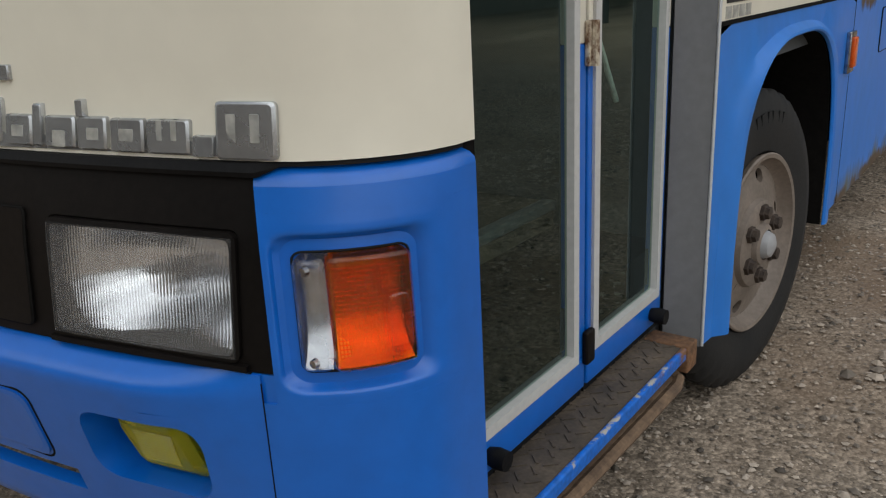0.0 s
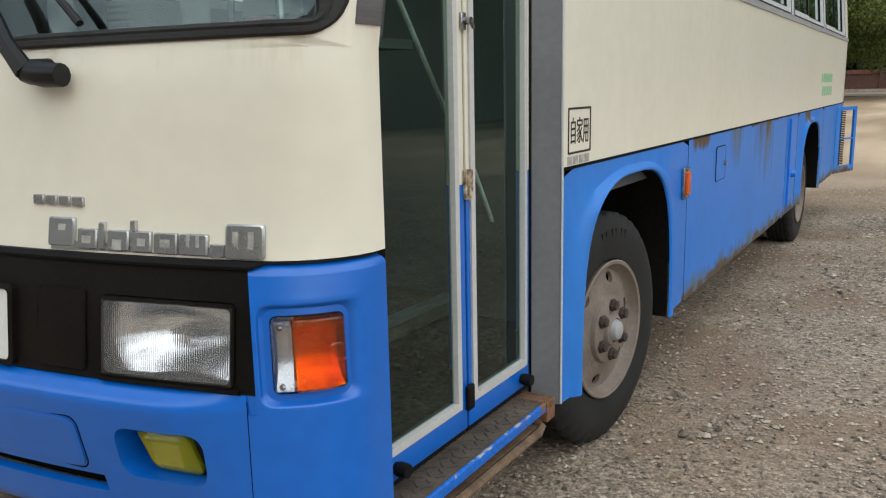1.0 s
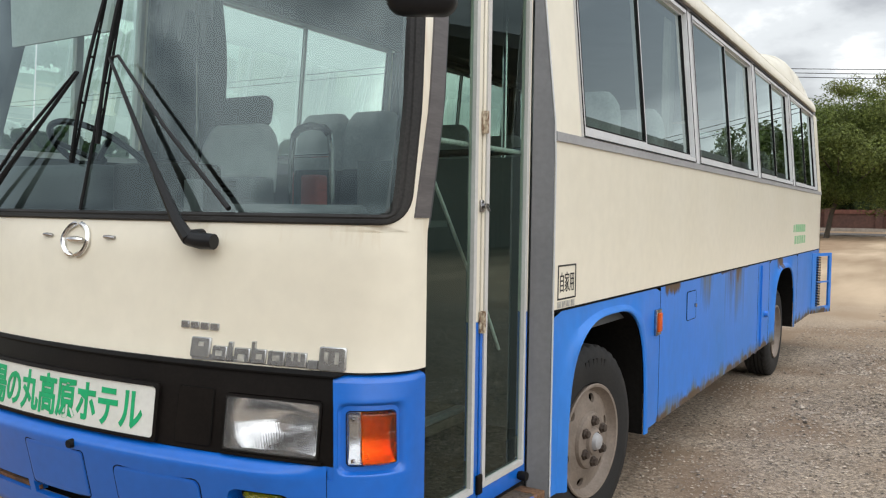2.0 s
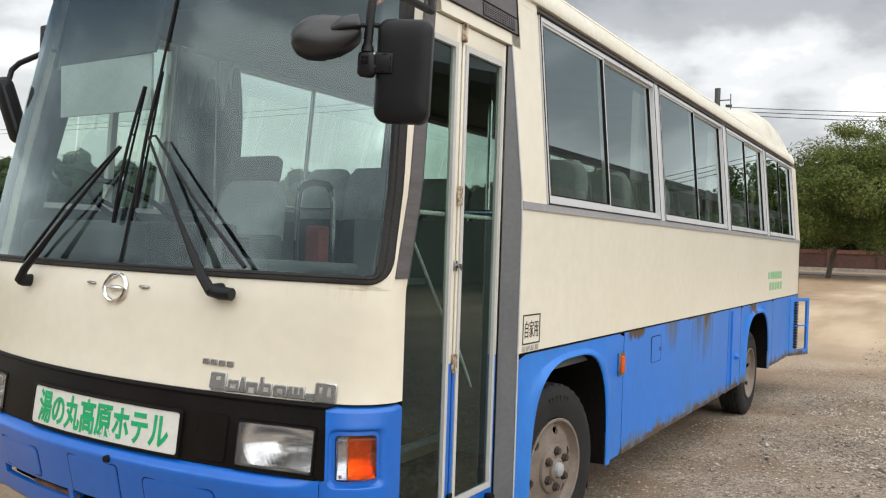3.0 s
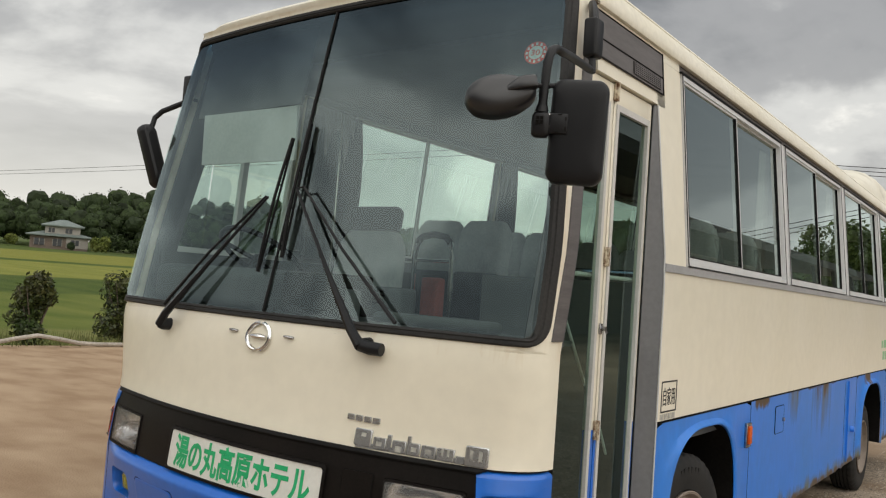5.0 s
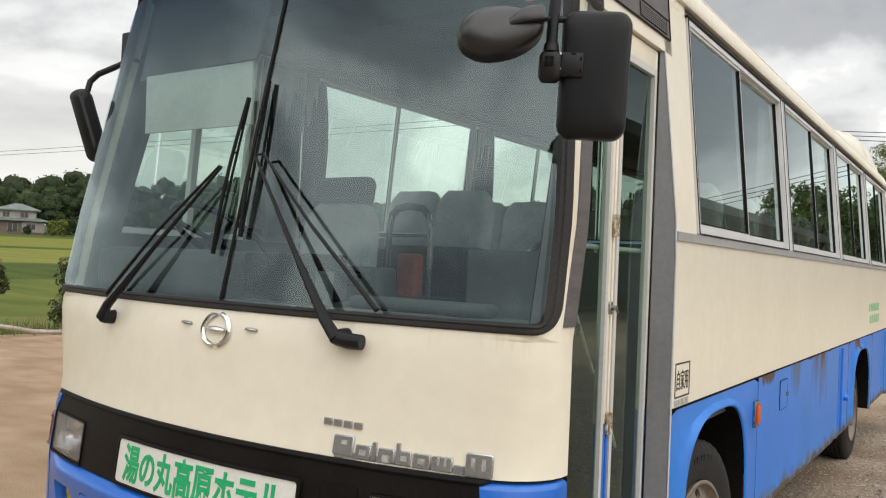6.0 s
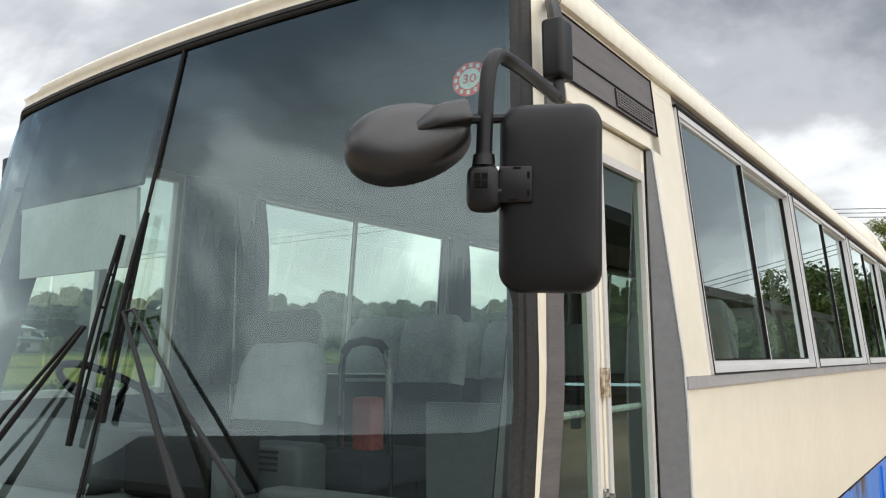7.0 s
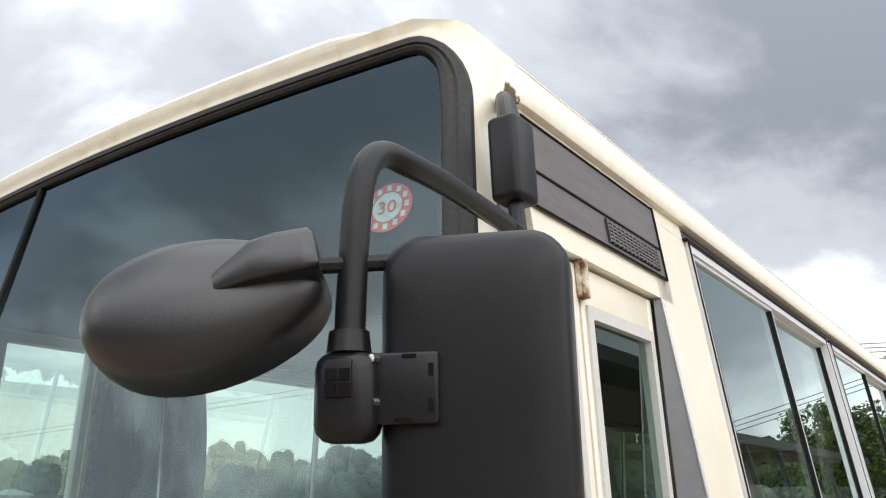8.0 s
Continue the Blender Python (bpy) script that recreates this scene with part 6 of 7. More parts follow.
s.box(-0.30, -0.05, 1.36, 1.37, 0.15, 0.40, 0)
part("mud_flap", s, M["rubber"], GEAR)

# ---- cabin ----
FLOOR = 0.82
for x0, x1, y0, y1, z in ((-2.26, -0.9, -0.6, REAR - 0.05, FLOOR), (-0.9, -0.43, 0.42, REAR - 0.05, FLOOR), (-0.43, -0.37, 1.5, 4.8, FLOOR), (-0.37, -0.05, 1.5, 4.8, FLOOR), (-0.37, -0.05, 6.15, REAR - 0.05, FLOOR), (-0.9, -0.09, -0.45, 0.42, 0.33)):
    s = Shape()
    s.box(x0, x1, y0, y1, z - 0.04, z)
    part("cabin_floor", s, M["dash"], GEAR)
for x0, x1, z in ((-0.9, -0.36, 0.56), (-0.9, -0.62, 0.80)):
    s = Shape()
    s.box(x0, x1, -0.42, 0.38, z - 0.22, z, 0.006)
    st = part("entry_step", s, M["step"], GEAR)
    s = Shape()
    s.box(x1 - 0.03, x1 + 0.004, -0.42, 0.38, z - 0.02, z + 0.003, 0.003)
    part("step_edge", s, M["grey"], st)
s = Shape()
s.box(-0.9, -0.08, 0.39, 0.42, 0.33, 1.52)
part("stairwell_wall", s, M["lining"], GEAR)
s = Shape()
s.box(-2.17, -0.13, -0.10, REAR - 0.1, 2.485, 2.50)
s.sheet(lambda a, k: front(a, 2.56, -0.05) + Vector((0, 0.62 * k, -0.07 * k)), lin(-0.975, 0.975, 44), [0, 0.3, 0.65, 1.0], 0.01)
part("cabin_ceiling", s, M["lining"], GEAR)
for x0, x1, z in ((-2.155, -2.06, 2.448), (-0.37, -0.145, 2.41)):
    s = Shape()
    s.box(x0, x1, 0.40, REAR - 0.1, z, 2.478, 0.012)
    part("luggage_shelf", s, M["lining"], GEAR)
part("wall_lining", slab(-0.45, REAR - 0.04, 0.84, 1.53, -0.06, -0.031, True), M["lining"], GEAR)
part("wall_lining", slab(0.43, REAR - 0.04, 0.84, 1.57, -0.06, -0.031), M["lining"], GEAR)
s = Shape()
s.box(-2.2, -0.1, REAR - 0.07, REAR - 0.04, 0.84, 1.70)
part("wall_lining", s, M["lining"], GEAR)
# dashboard with instrument hood, and the shelf behind the glass
s = Shape()
s.sheet(lambda u, k: fu(u, 1.285, -0.02) + Vector((0, 0.42 * k, 0.0)), lin(-1.08, 1.05, 30), [0, 0.2, 0.45, 0.8, 1.0], 0.02)
dash = part("dashboard", s, M["lining"], GEAR, "grey dashboard shelf behind the windscreen")
s = Shape()
s.box(-2.22, -0.95, -0.42, -0.18, 0.84, 1.30, 0.03)
part("dash_front", s, M["dash"], dash)
s = Shape()
s.box(-2.2, -1.42, -0.52, -0.2, 1.28, 1.47, 0.05)
part("instrument_hood", s, M["dash"], dash)
s = Shape()
s.box(-1.36, -1.0, -0.46, -0.26, 1.29, 1.47, 0.02)
bx = part("control_box", s, M["black"], dash)
s = Shape()
s.box(-0.992, -0.935, -0.45, -0.41, 1.29, 1.41, 0.008)
part("card_holder", s, M["lining"], bx)
s = Shape()
s.box(-1.11, -0.88, -0.24, -0.12, 1.28, 1.43, 0.018)
hb = part("heater_box", s, M["dash"], dash)
for z in lin(1.36, 1.41, 4):
    s = Shape()
    s.box(-1.07, -0.96, -0.246, -0.238, z - 0.004, z + 0.004)
    part("slat", s, M["black"], hb)
s = Shape()
s.box(-0.92, -0.35, -0.36, -0.26, 1.285, 1.33, 0.02)
part("dash_pad", s, M["lining"], dash)
s = Shape()
s.lathe([(0.0, 0.0), (0.0, 0.034), (0.09, 0.04), (0.09, 0.036), (0.01, 0.03)], (-2.17, -0.44, 1.287), "z", 20)
cup = part("paper_cup", s, M["white_board"])
tagged(cup, "small white paper cup standing on the dashboard", "cup")
# steering wheel
s = Shape()
tw = pose(-1.89, -0.12, 1.535, -34, 0, 0)
s.tube([tw @ Vector((0.225 * math.cos(a), 0.225 * math.sin(a), 0)) for a in (2 * math.pi * i / 40 for i in range(40))], 0.014, 8, True)
for a in (90, 210, 330):
    s.tube([tw @ Vector((0.22 * math.cos(radians(a)), 0.22 * math.sin(radians(a)), 0)), tw @ Vector((0, 0, -0.03))], 0.012, 8)
s.tube([tw @ Vector((0, 0, -0.01)), tw @ Vector((0, 0, -0.4))], 0.035, 10)
part("steering_wheel", s, M["plastic"], GEAR, "dark steering wheel")
s = Shape()
s.sheet(lambda u, z: Vector((u, -0.45 - 0.02 * (z - 2.0), z)), lin(-1.99, -1.35, 6), lin(1.945, 2.182, 4), 0.012)
part("sun_visor", s, M["visor"], GEAR, "pale folding sun visor")
# panel over the driver's head, from which the visor hangs
s = Shape()
s.sheet(lambda u, z: fu(u, z, -0.07), lin(-0.98, -0.17, 18), lin(2.186, 2.56, 5), 0.012)
part("overhead_panel", s, M["lining"], GEAR, "grey overhead panel above the sun visor")


def seat(at, w, name, label, back_h=0.63, cover=0.34, head=False):
    c = Vector(at)
    s = Shape()
    s.box(c.x - w / 2, c.x + w / 2, c.y - 0.45, c.y + 0.02, FLOOR + 0.30, FLOOR + 0.45, 0.035)
    st = part(name, s, M["seat"], GEAR, label)
    lean = Matrix.Translation(c) @ Euler((radians(-9), 0, 0)).to_matrix().to_4x4()
    def back(grow, z0, z1):
        q = Shape()
        top = FLOOR + 0.45 + back_h
        rows = []
        for z in (z0, z0 + 0.012, (z0 + z1) / 2, z1 - 0.10, z1 - 0.05, z1 - 0.02, z1):
            k = max(0.0, (z - (top - 0.13)) / 0.13)
            h = (w / 2 + grow) * ((1 - 0.10 * max(0.0, (z - FLOOR - 0.55) / back_h)) if head else 1.0) - 0.045 * k ** 3
            d = 0.056 + grow - 0.022 * k ** 2 - (0.01 if z == z0 else 0)
            rows.append([lean @ Vector((x, y + 0.004, z)) for x, y in rounded(-h, h, -d, d, min(0.045, d * 0.9), 4)])
        q.rings(rows)
        q.fill(rows[0], True)
        q.fill(rows[-1])
        return q

    part("backrest", back(0.0, FLOOR + 0.40, FLOOR + 0.45 + back_h), M["seat"], st, smooth=60)
    part("cover", back(0.006, FLOOR + 0.45 + back_h - cover, FLOOR + 0.457 + back_h), M["cover"], st, smooth=60)
    if head:
        s = Shape()
        s.box(-0.18, 0.18, -0.045, 0.05, FLOOR + 0.452 + back_h, FLOOR + 0.61 + back_h, 0.045, lean)
        part("headrest", s, M["seat"], st)
    s = Shape()
    s.box(c.x - w / 2 + 0.04, c.x + w / 2 - 0.04, c.y - 0.36, c.y - 0.06, FLOOR, FLOOR + 0.31, 0.01)
    part("base", s, M["dark"], st)
    return st


seat((-1.86, 0.40, 0), 0.48, "driver_seat", "grey driver's seat with a pale cover and a dark headrest", 0.48, 0.33, True)
for r, y in enumerate(lin(1.20, 6.8, 8)):
    for x in (-1.99, -1.63):
        seat((x, y, 0), 0.36, "passenger_seat", "dark passenger seat with a pale grey top cover")
    if r > 0:
        for x in (-0.64, -0.28):
            seat((x, y - 0.25, 0), 0.35, "passenger_seat", "dark passenger seat with a pale grey top cover")
seat((-0.28, 1.05, 0), 0.35, "passenger_seat", "dark passenger seat with a pale grey top cover")
# grab rails, poles, red box
s = Shape()
s.tube([(-1.74, 0.9, FLOOR), (-1.73, 0.9, 1.62), (-1.715, 0.9, 1.70), (-1.68, 0.9, 1.735), (-1.60, 0.9, 1.75), (-1.51, 0.9, 1.735), (-1.475, 0.9, 1.70), (-1.46, 0.9, 1.62), (-1.45, 0.9, FLOOR)], 0.016, 10)
s.tube([(-1.83, 0.9, 1.595), (-1.45, 0.9, 1.595)], 0.01, 8)
gr = part("grab_rail", s, M["chrome"], GEAR, "chrome grab rail with a dark grip")
s = Shape()
s.tube([(-1.715, 0.9, 1.70), (-1.68, 0.9, 1.735), (-1.60, 0.9, 1.75), (-1.51, 0.9, 1.735), (-1.475, 0.9, 1.70)], 0.02, 10)
part("grip", s, M["rubber"], gr)
s = Shape()
s.box(-1.70, -1.575, 0.93, 1.02, 1.12, 1.50, 0.02)
part("red_box", s, M["redbox"], GEAR, "faded red box beside the rail")
s = Shape()
s.tube([(-0.80, 0.72, FLOOR), (-0.80, 0.72, 1.40), (-0.78, 0.72, 1.52), (-0.70, 0.72, 1.57), (-0.45, 0.72, 1.57), (-0.16, 0.72, 1.57)], 0.016, 10)
s.tube([(-0.45, 0.72, 1.57), (-0.45, 0.72, FLOOR)], 0.014, 8)
part("grab_rail", s, M["chrome"], GEAR)
s = Shape()
s.box(-0.80, -0.14, 0.74, 0.76, 0.84, 1.36, 0.006)
part("modesty_panel", s, M["dash"], GEAR)
for x, y in ((-2.16, 0.64), (-0.84, 1.6)):
    s = Shape()
    s.tube([(x, y, FLOOR), (x, y, 2.48)], 0.011 if y < 1 else 0.014, 8)
    part("cabin_pole", s, M["chrome"], GEAR)


def curtain(x, y0, y1, z0, z1, m="curtain", label="dark curtain drawn aside"):
    s = Shape()
    s.sheet(lambda y, z: Vector((x + 0.012 * math.sin((y - y0) / (y1 - y0) * math.pi * 9) * (0.6 + 0.4 * (z1 - z)), y + (0.05 * (y1 - y0) / 0.3) * math.sin((z - z0) * 3.0) * (1 if y > (y0 + y1) / 2 else -0.2), z)), lin(y0, y1, 40), lin(z0, z1, 8), 0.003)
    part("curtain", s, M[m], GEAR, label)


curtain(-2.17, 0.40, 0.80, 1.56, 2.44)
curtain(-2.17, 2.44, 2.66, 1.62, 2.44)
curtain(-2.17, 4.26, 4.46, 1.62, 2.44)
for y0, y1 in ((2.14, 2.32), (3.98, 4.14), (4.26, 4.36), (5.70, 5.85)):
    curtain(-0.142, y0, y1, 1.62, 2.40, "curtain_pale", "pale curtain gathered beside the window post")

# ---- ground ----


def ground_z(x, y):
    z = -0.029 - 0.0195 * min(max(y - 0.85, -6), 8)
    if x < -13.2:
        d = -13.2 - x
        z += -0.18 * min(1, d / 0.6)
        z += 0.026 * max(0, d - 14)
    if y > 60:
        z += 0.008 * (y - 60)
    return z


def ground_mat():
    m = mat("gravel_and_dirt", (0.250, 0.203, 0.155), (0.355, 0.29, 0.225), 0.7, 0.95, spec=0.12, fine=0.35, bscale=38, bump=1.0)
    n, l = m.node_tree.nodes, m.node_tree.links
    b = n["Principled BSDF"]
    base = b.inputs["Base Color"].links[0].from_socket
    # pebbles of two sizes, each of its own shade
    hgt = None
    for sc, lo, hi in ((70.0, 0.62, 1.40), (210.0, 0.75, 1.28)):
        vo, sx, vr, mm, tcc = (n.new(q) for q in ("ShaderNodeTexVoronoi", "ShaderNodeSeparateXYZ", "ShaderNodeMapRange", "ShaderNodeHueSaturation", "ShaderNodeTexCoord"))
        vo.inputs["Scale"].default_value = sc
        l.new(tcc.outputs["Object"], vo.inputs["Vector"])
        l.new(vo.outputs["Color"], sx.inputs[0])
        vr.inputs["To Min"].default_value, vr.inputs["To Max"].default_value = lo, hi
        l.new(sx.outputs[0], vr.inputs["Value"])
        l.new(vr.outputs[0], mm.inputs["Value"])
        l.new(base, mm.inputs["Color"])
        base = mm.outputs[0]
        if hgt is None:
            hgt = vo.outputs["Distance"]
    bn = n.new("ShaderNodeBump")
    bn.invert = True
    bn.inputs["Strength"].default_value, bn.inputs["Distance"].default_value = 0.5, 0.010
    l.new(hgt, bn.inputs["Height"])
    l.new(bn.outputs[0], b.inputs["Normal"])
    tc, sp = n.new("ShaderNodeTexCoord"), n.new("ShaderNodeSeparateXYZ")
    l.new(tc.outputs["Object"], sp.inputs[0])
    wob = n.new("ShaderNodeTexNoise")
    wob.inputs["Scale"].default_value, wob.inputs["Detail"].default_value = 0.22, 6
    l.new(tc.outputs["Object"], wob.inputs["Vector"])

    def ramp_to(sock, lo, hi, k=10.0):
        ad = n.new("ShaderNodeMath")
        ad.operation = "MULTIPLY_ADD"
        l.new(wob.outputs["Fac"], ad.inputs[0])
        ad.inputs[1].default_value = k
        l.new(sock, ad.inputs[2])
        r = n.new("ShaderNodeMapRange")
        r.inputs["From Min"].default_value, r.inputs["From Max"].default_value = lo + k / 2, hi + k / 2
        l.new(ad.outputs[0], r.inputs["Value"])
        return r.outputs[0]

    def over(fac, under, col, scale, col2, vec=(1, 1, 1)):
        t = n.new("ShaderNodeTexNoise")
        t.inputs["Scale"].default_value, t.inputs["Detail"].default_value = scale, 7
        mp = n.new("ShaderNodeMapping")
        mp.inputs["Scale"].default_value = vec
        l.new(tc.outputs["Object"], mp.inputs[0])
        l.new(mp.outputs[0], t.inputs["Vector"])
        r = n.new("ShaderNodeMapRange")
        r.inputs["From Min"].default_value, r.inputs["From Max"].default_value = 0.35, 0.65
        l.new(t.outputs["Fac"], r.inputs["Value"])
        c = n.new("ShaderNodeMix")
        c.data_type = "RGBA"
        l.new(r.outputs[0], c.inputs[0])
        c.inputs[6].default_value, c.inputs[7].default_value = (*col, 1), (*col2, 1)
        k = n.new("ShaderNodeMix")
        k.data_type = "RGBA"
        l.new(fac, k.inputs[0])
        l.new(under, k.inputs[6])
        l.new(c.outputs[2], k.inputs[7])
        return k.outputs[2]

    # brown earth showing through in patches
    pt, pr, pk = n.new("ShaderNodeTexNoise"), n.new("ShaderNodeMapRange"), n.new("ShaderNodeMix")
    pt.inputs["Scale"].default_value, pt.inputs["Detail"].default_value = 0.8, 10
    l.new(tc.outputs["Object"], pt.inputs["Vector"])
    pr.inputs["From Min"].default_value, pr.inputs["From Max"].default_value, pr.inputs["To Max"].default_value = 0.43, 0.60, 0.9
    l.new(pt.outputs["Fac"], pr.inputs["Value"])
    pk.data_type = "RGBA"
    l.new(pr.outputs[0], pk.inputs[0])
    l.new(base, pk.inputs[6])
    pk.inputs[7].default_value = (0.232, 0.166, 0.114, 1)
    base = pk.outputs[2]
    # bare sandy dirt beyond the gravel and on the far side of the bus
    col = over(ramp_to(sp.outputs[1], 8, 15), base, (0.36, 0.265, 0.175), 0.9, (0.60, 0.47, 0.33), (0.7, 0.12, 1))
    neg = n.new("ShaderNodeMath")
    neg.operation = "MULTIPLY"
    neg.inputs[1].default_value = -1
    l.new(sp.outputs[0], neg.inputs[0])
    col = over(ramp_to(neg.outputs[0], 1.6, 3.4, 3.0), col, (0.28, 0.19, 0.12), 1.3, (0.39, 0.285, 0.19), (1, 1.6, 1))
    # rough grass, then bands of rice of different ripeness
    col = over(ramp_to(neg.outputs[0], 13.5, 14.0, 0.6), col, (0.10, 0.125, 0.03), 0.9, (0.15, 0.15, 0.05))
    for d, c1, c2 in ((19, (0.078, 0.108, 0.02), (0.135, 0.15, 0.036)), (36, (0.045, 0.072, 0.014), (0.07, 0.098, 0.02)), (52, (0.150, 0.168, 0.034), (0.20, 0.20, 0.045)), (84, (0.045, 0.075, 0.013), (0.065, 0.095, 0.018)), (92, (0.15, 0.165, 0.03), (0.19, 0.185, 0.04)), (150, (0.055, 0.085, 0.017), (0.08, 0.105, 0.025))):
        col = over(ramp_to(neg.outputs[0], d, d + 0.8 + d * 0.01, 1.0), col, c1, 0.5, c2, (0.3, 1, 1))
    # grass verge beyond the fence
    col = over(ramp_to(sp.outputs[1], 92, 94, 1.0), col, (0.05, 0.08, 0.02), 0.6, (0.08, 0.10, 0.03))
    l.new(col, b.inputs["Base Color"])
    return m


xsr = sorted(set([-900, -600, -420, -300, -220, -170, -130, -100, -80, -60, -45, -35, -28, -22, -18, -15.5, -14.2, -13.8, -13.5, -13.2, -12.9, 20, 28, 40, 60, 90, 140, 240, 420, 900] + lin(-12, 14, 66)))
ysr = sorted(set([-900, -500, -250, -120, -60, -30, -18, 30, 36, 44, 52, 60, 70, 80, 90, 110, 140, 200, 300, 500, 900] + lin(-12, 26, 96)))
nv = len(ysr)
gv = [Vector((x, y, ground_z(x, y) + (0.012 * noise.noise(Vector((x * 0.9, y * 0.9, 2))) + 0.006 * noise.noise(Vector((x * 3, y * 3, 5))) if abs(x) < 13 and -12 < y < 26 else 0))) for x in xsr for y in ysr]
gf = [(i * nv + j, (i + 1) * nv + j, (i + 1) * nv + j + 1, i * nv + j + 1) for i in range(len(xsr) - 1) for j in range(nv - 1)]
g = new("ground", mesh("ground", gv, gf, 60))
g.data.materials.append(ground_mat())
tagged(g, "gravel yard of grey stones turning to sandy dirt and rice fields", "ground", kind="structure")


def gravel(n, xr, yr, rs, seed, name, heaps=0.0, skew=4):
    rng = np.random.default_rng(seed)
    ico = [Vector(p).normalized() for p in ((0, 0, 1), (0.9, 0, 0.3), (0.28, 0.85, 0.3), (-0.73, 0.53, 0.3), (-0.73, -0.53, 0.3), (0.28, -0.85, 0.3))]
    fc = [(0, 1, 2), (0, 2, 3), (0, 3, 4), (0, 4, 5), (0, 5, 1)]
    base = np.array(ico)
    V, F = [], []
    for k in range(n):
        x = rng.uniform(*xr)
        y = yr[0] + (yr[1] - yr[0]) * rng.uniform() ** 1.3
        if heaps and noise.noise(Vector((x * 0.8, y * 0.55, 7))) + 0.6 * noise.noise(Vector((x * 3.1, y * 2.2, 3))) + heaps * (x - 1.1) < rng.uniform(-0.45, 0.2):
            continue
        r = rs[0] + (rs[1] - rs[0]) * rng.uniform() ** skew
        a = rng.uniform(0, 6.28)
        sc = np.array([r * rng.uniform(0.7, 1.5), r * rng.uniform(0.7, 1.2), r * rng.uniform(0.5, 1.0)])
        p = base * sc * (1 + rng.uniform(-0.25, 0.25, (6, 1)))
        ca, sa = math.cos(a), math.sin(a)
        z = ground_z(x, y) - r * 0.12 + 0.004 + 0.012 * noise.noise(Vector((x * 0.9, y * 0.9, 2))) + 0.006 * noise.noise(Vector((x * 3, y * 3, 5)))
        o = len(V)
        V += [(x + ca * q[0] - sa * q[1], y + sa * q[0] + ca * q[1], z + q[2]) for q in p]
        F += [tuple(i + o for i in f) for f in fc]
    me = mesh(name, V, F, 0)
    ob = new(name, me)
    me.materials.append(M["stone"])
    return tagged(ob, "loose grey and brown gravel stones", "gravel", kind="stuff")


M["stone"] = mat("gravel_stone", (0.36, 0.308, 0.252), (0.22, 0.176, 0.135), 1.2, 0.9, fine=0.2, bscale=60, per_piece=0.75)
gravel(105000, (-0.3, 5.0), (-1.0, 10.0), (0.0026, 0.012), 3, "gravel_stones")
gravel(95000, (0.25, 4.8), (-0.7, 7.5), (0.005, 0.018), 5, "coarse_stones", 0.35)
gravel(5200, (0.15, 5.5), (-0.7, 9.0), (0.010, 0.030), 8, "large_stones", 0.2, 2.6)
gravel(24000, (0.4, 9.5), (6.0, 17.0), (0.005, 0.02), 4, "gravel_stones")

# ---- yard edge: bent pale edging pipe, dry grass and bushes ----
s = Shape()
pts = [(-12.75 + 0.12 * math.sin(y * 0.7) - 0.1 * math.sin(y * 0.23), y, ground_z(-12.7, y) + 0.05 + (0.16 * math.exp(-((y - 4.4) / 0.6) ** 2))) for y in np.arange(-14, 40, 0.4)]
s.tube(pts, 0.038, 8)
e = part("yard_edging", s, mat("weathered_edging", (0.42, 0.38, 0.33), (0.32, 0.28, 0.24), 3, 0.85, bump=0.3, bscale=30))
tagged(e, "weathered pale edging pipe along the yard", "edging", kind="structure")
s = Shape()
rng = random.Random(5)
for k in range(9000):
    x, y = rng.uniform(-16.5, -12.95), rng.uniform(-6, 30)
    h = rng.uniform(0.08, 0.38) * (0.6 if x > -13.6 else 1.0)
    a = rng.uniform(0, 6.28)
    z = ground_z(x, y)
    dx, dy = 0.012 * math.cos(a), 0.012 * math.sin(a)
    lx, ly = rng.uniform(-0.12, 0.12), rng.uniform(-0.12, 0.12)
    s.add([(x - dx, y - dy, z - 0.02), (x + dx, y + dy, z - 0.02), (x + lx, y + ly, z + h)], [(0, 1, 2)])
e = part("rough_grass", s, mat("dry_grass", (0.17, 0.16, 0.06), (0.10, 0.13, 0.035), 2.0, 0.9, per_piece=0.4), smooth=0)
tagged(e, "rough half-dry grass along the yard's edge", "grass", kind="stuff")


def leaf_quads(s, rng, c, rad, n, size, up=0.3, shell=0.55):
    for _ in range(n):
        d = Vector((rng.gauss(0, 1), rng.gauss(0, 1), rng.gauss(0, 1))).normalized()
        k = shell + (1 - shell) * rng.random()
        p = Vector(c) + Vector((d.x * rad[0], d.y * rad[1], d.z * rad[2])) * k
        nr = (d + Vector((rng.gauss(0, 0.6), rng.gauss(0, 0.6), rng.gauss(up, 0.6)))).normalized()
        t = nr.cross(Vector((rng.gauss(0, 1), rng.gauss(0, 1), rng.gauss(0, 1)))).normalized()
        b = nr.cross(t)
        z = size * rng.uniform(0.6, 1.3)
        s.add([p - t * z, p + b * z * 0.5, p + t * z, p - b * z * 0.5], [(0, 1, 2, 3)])


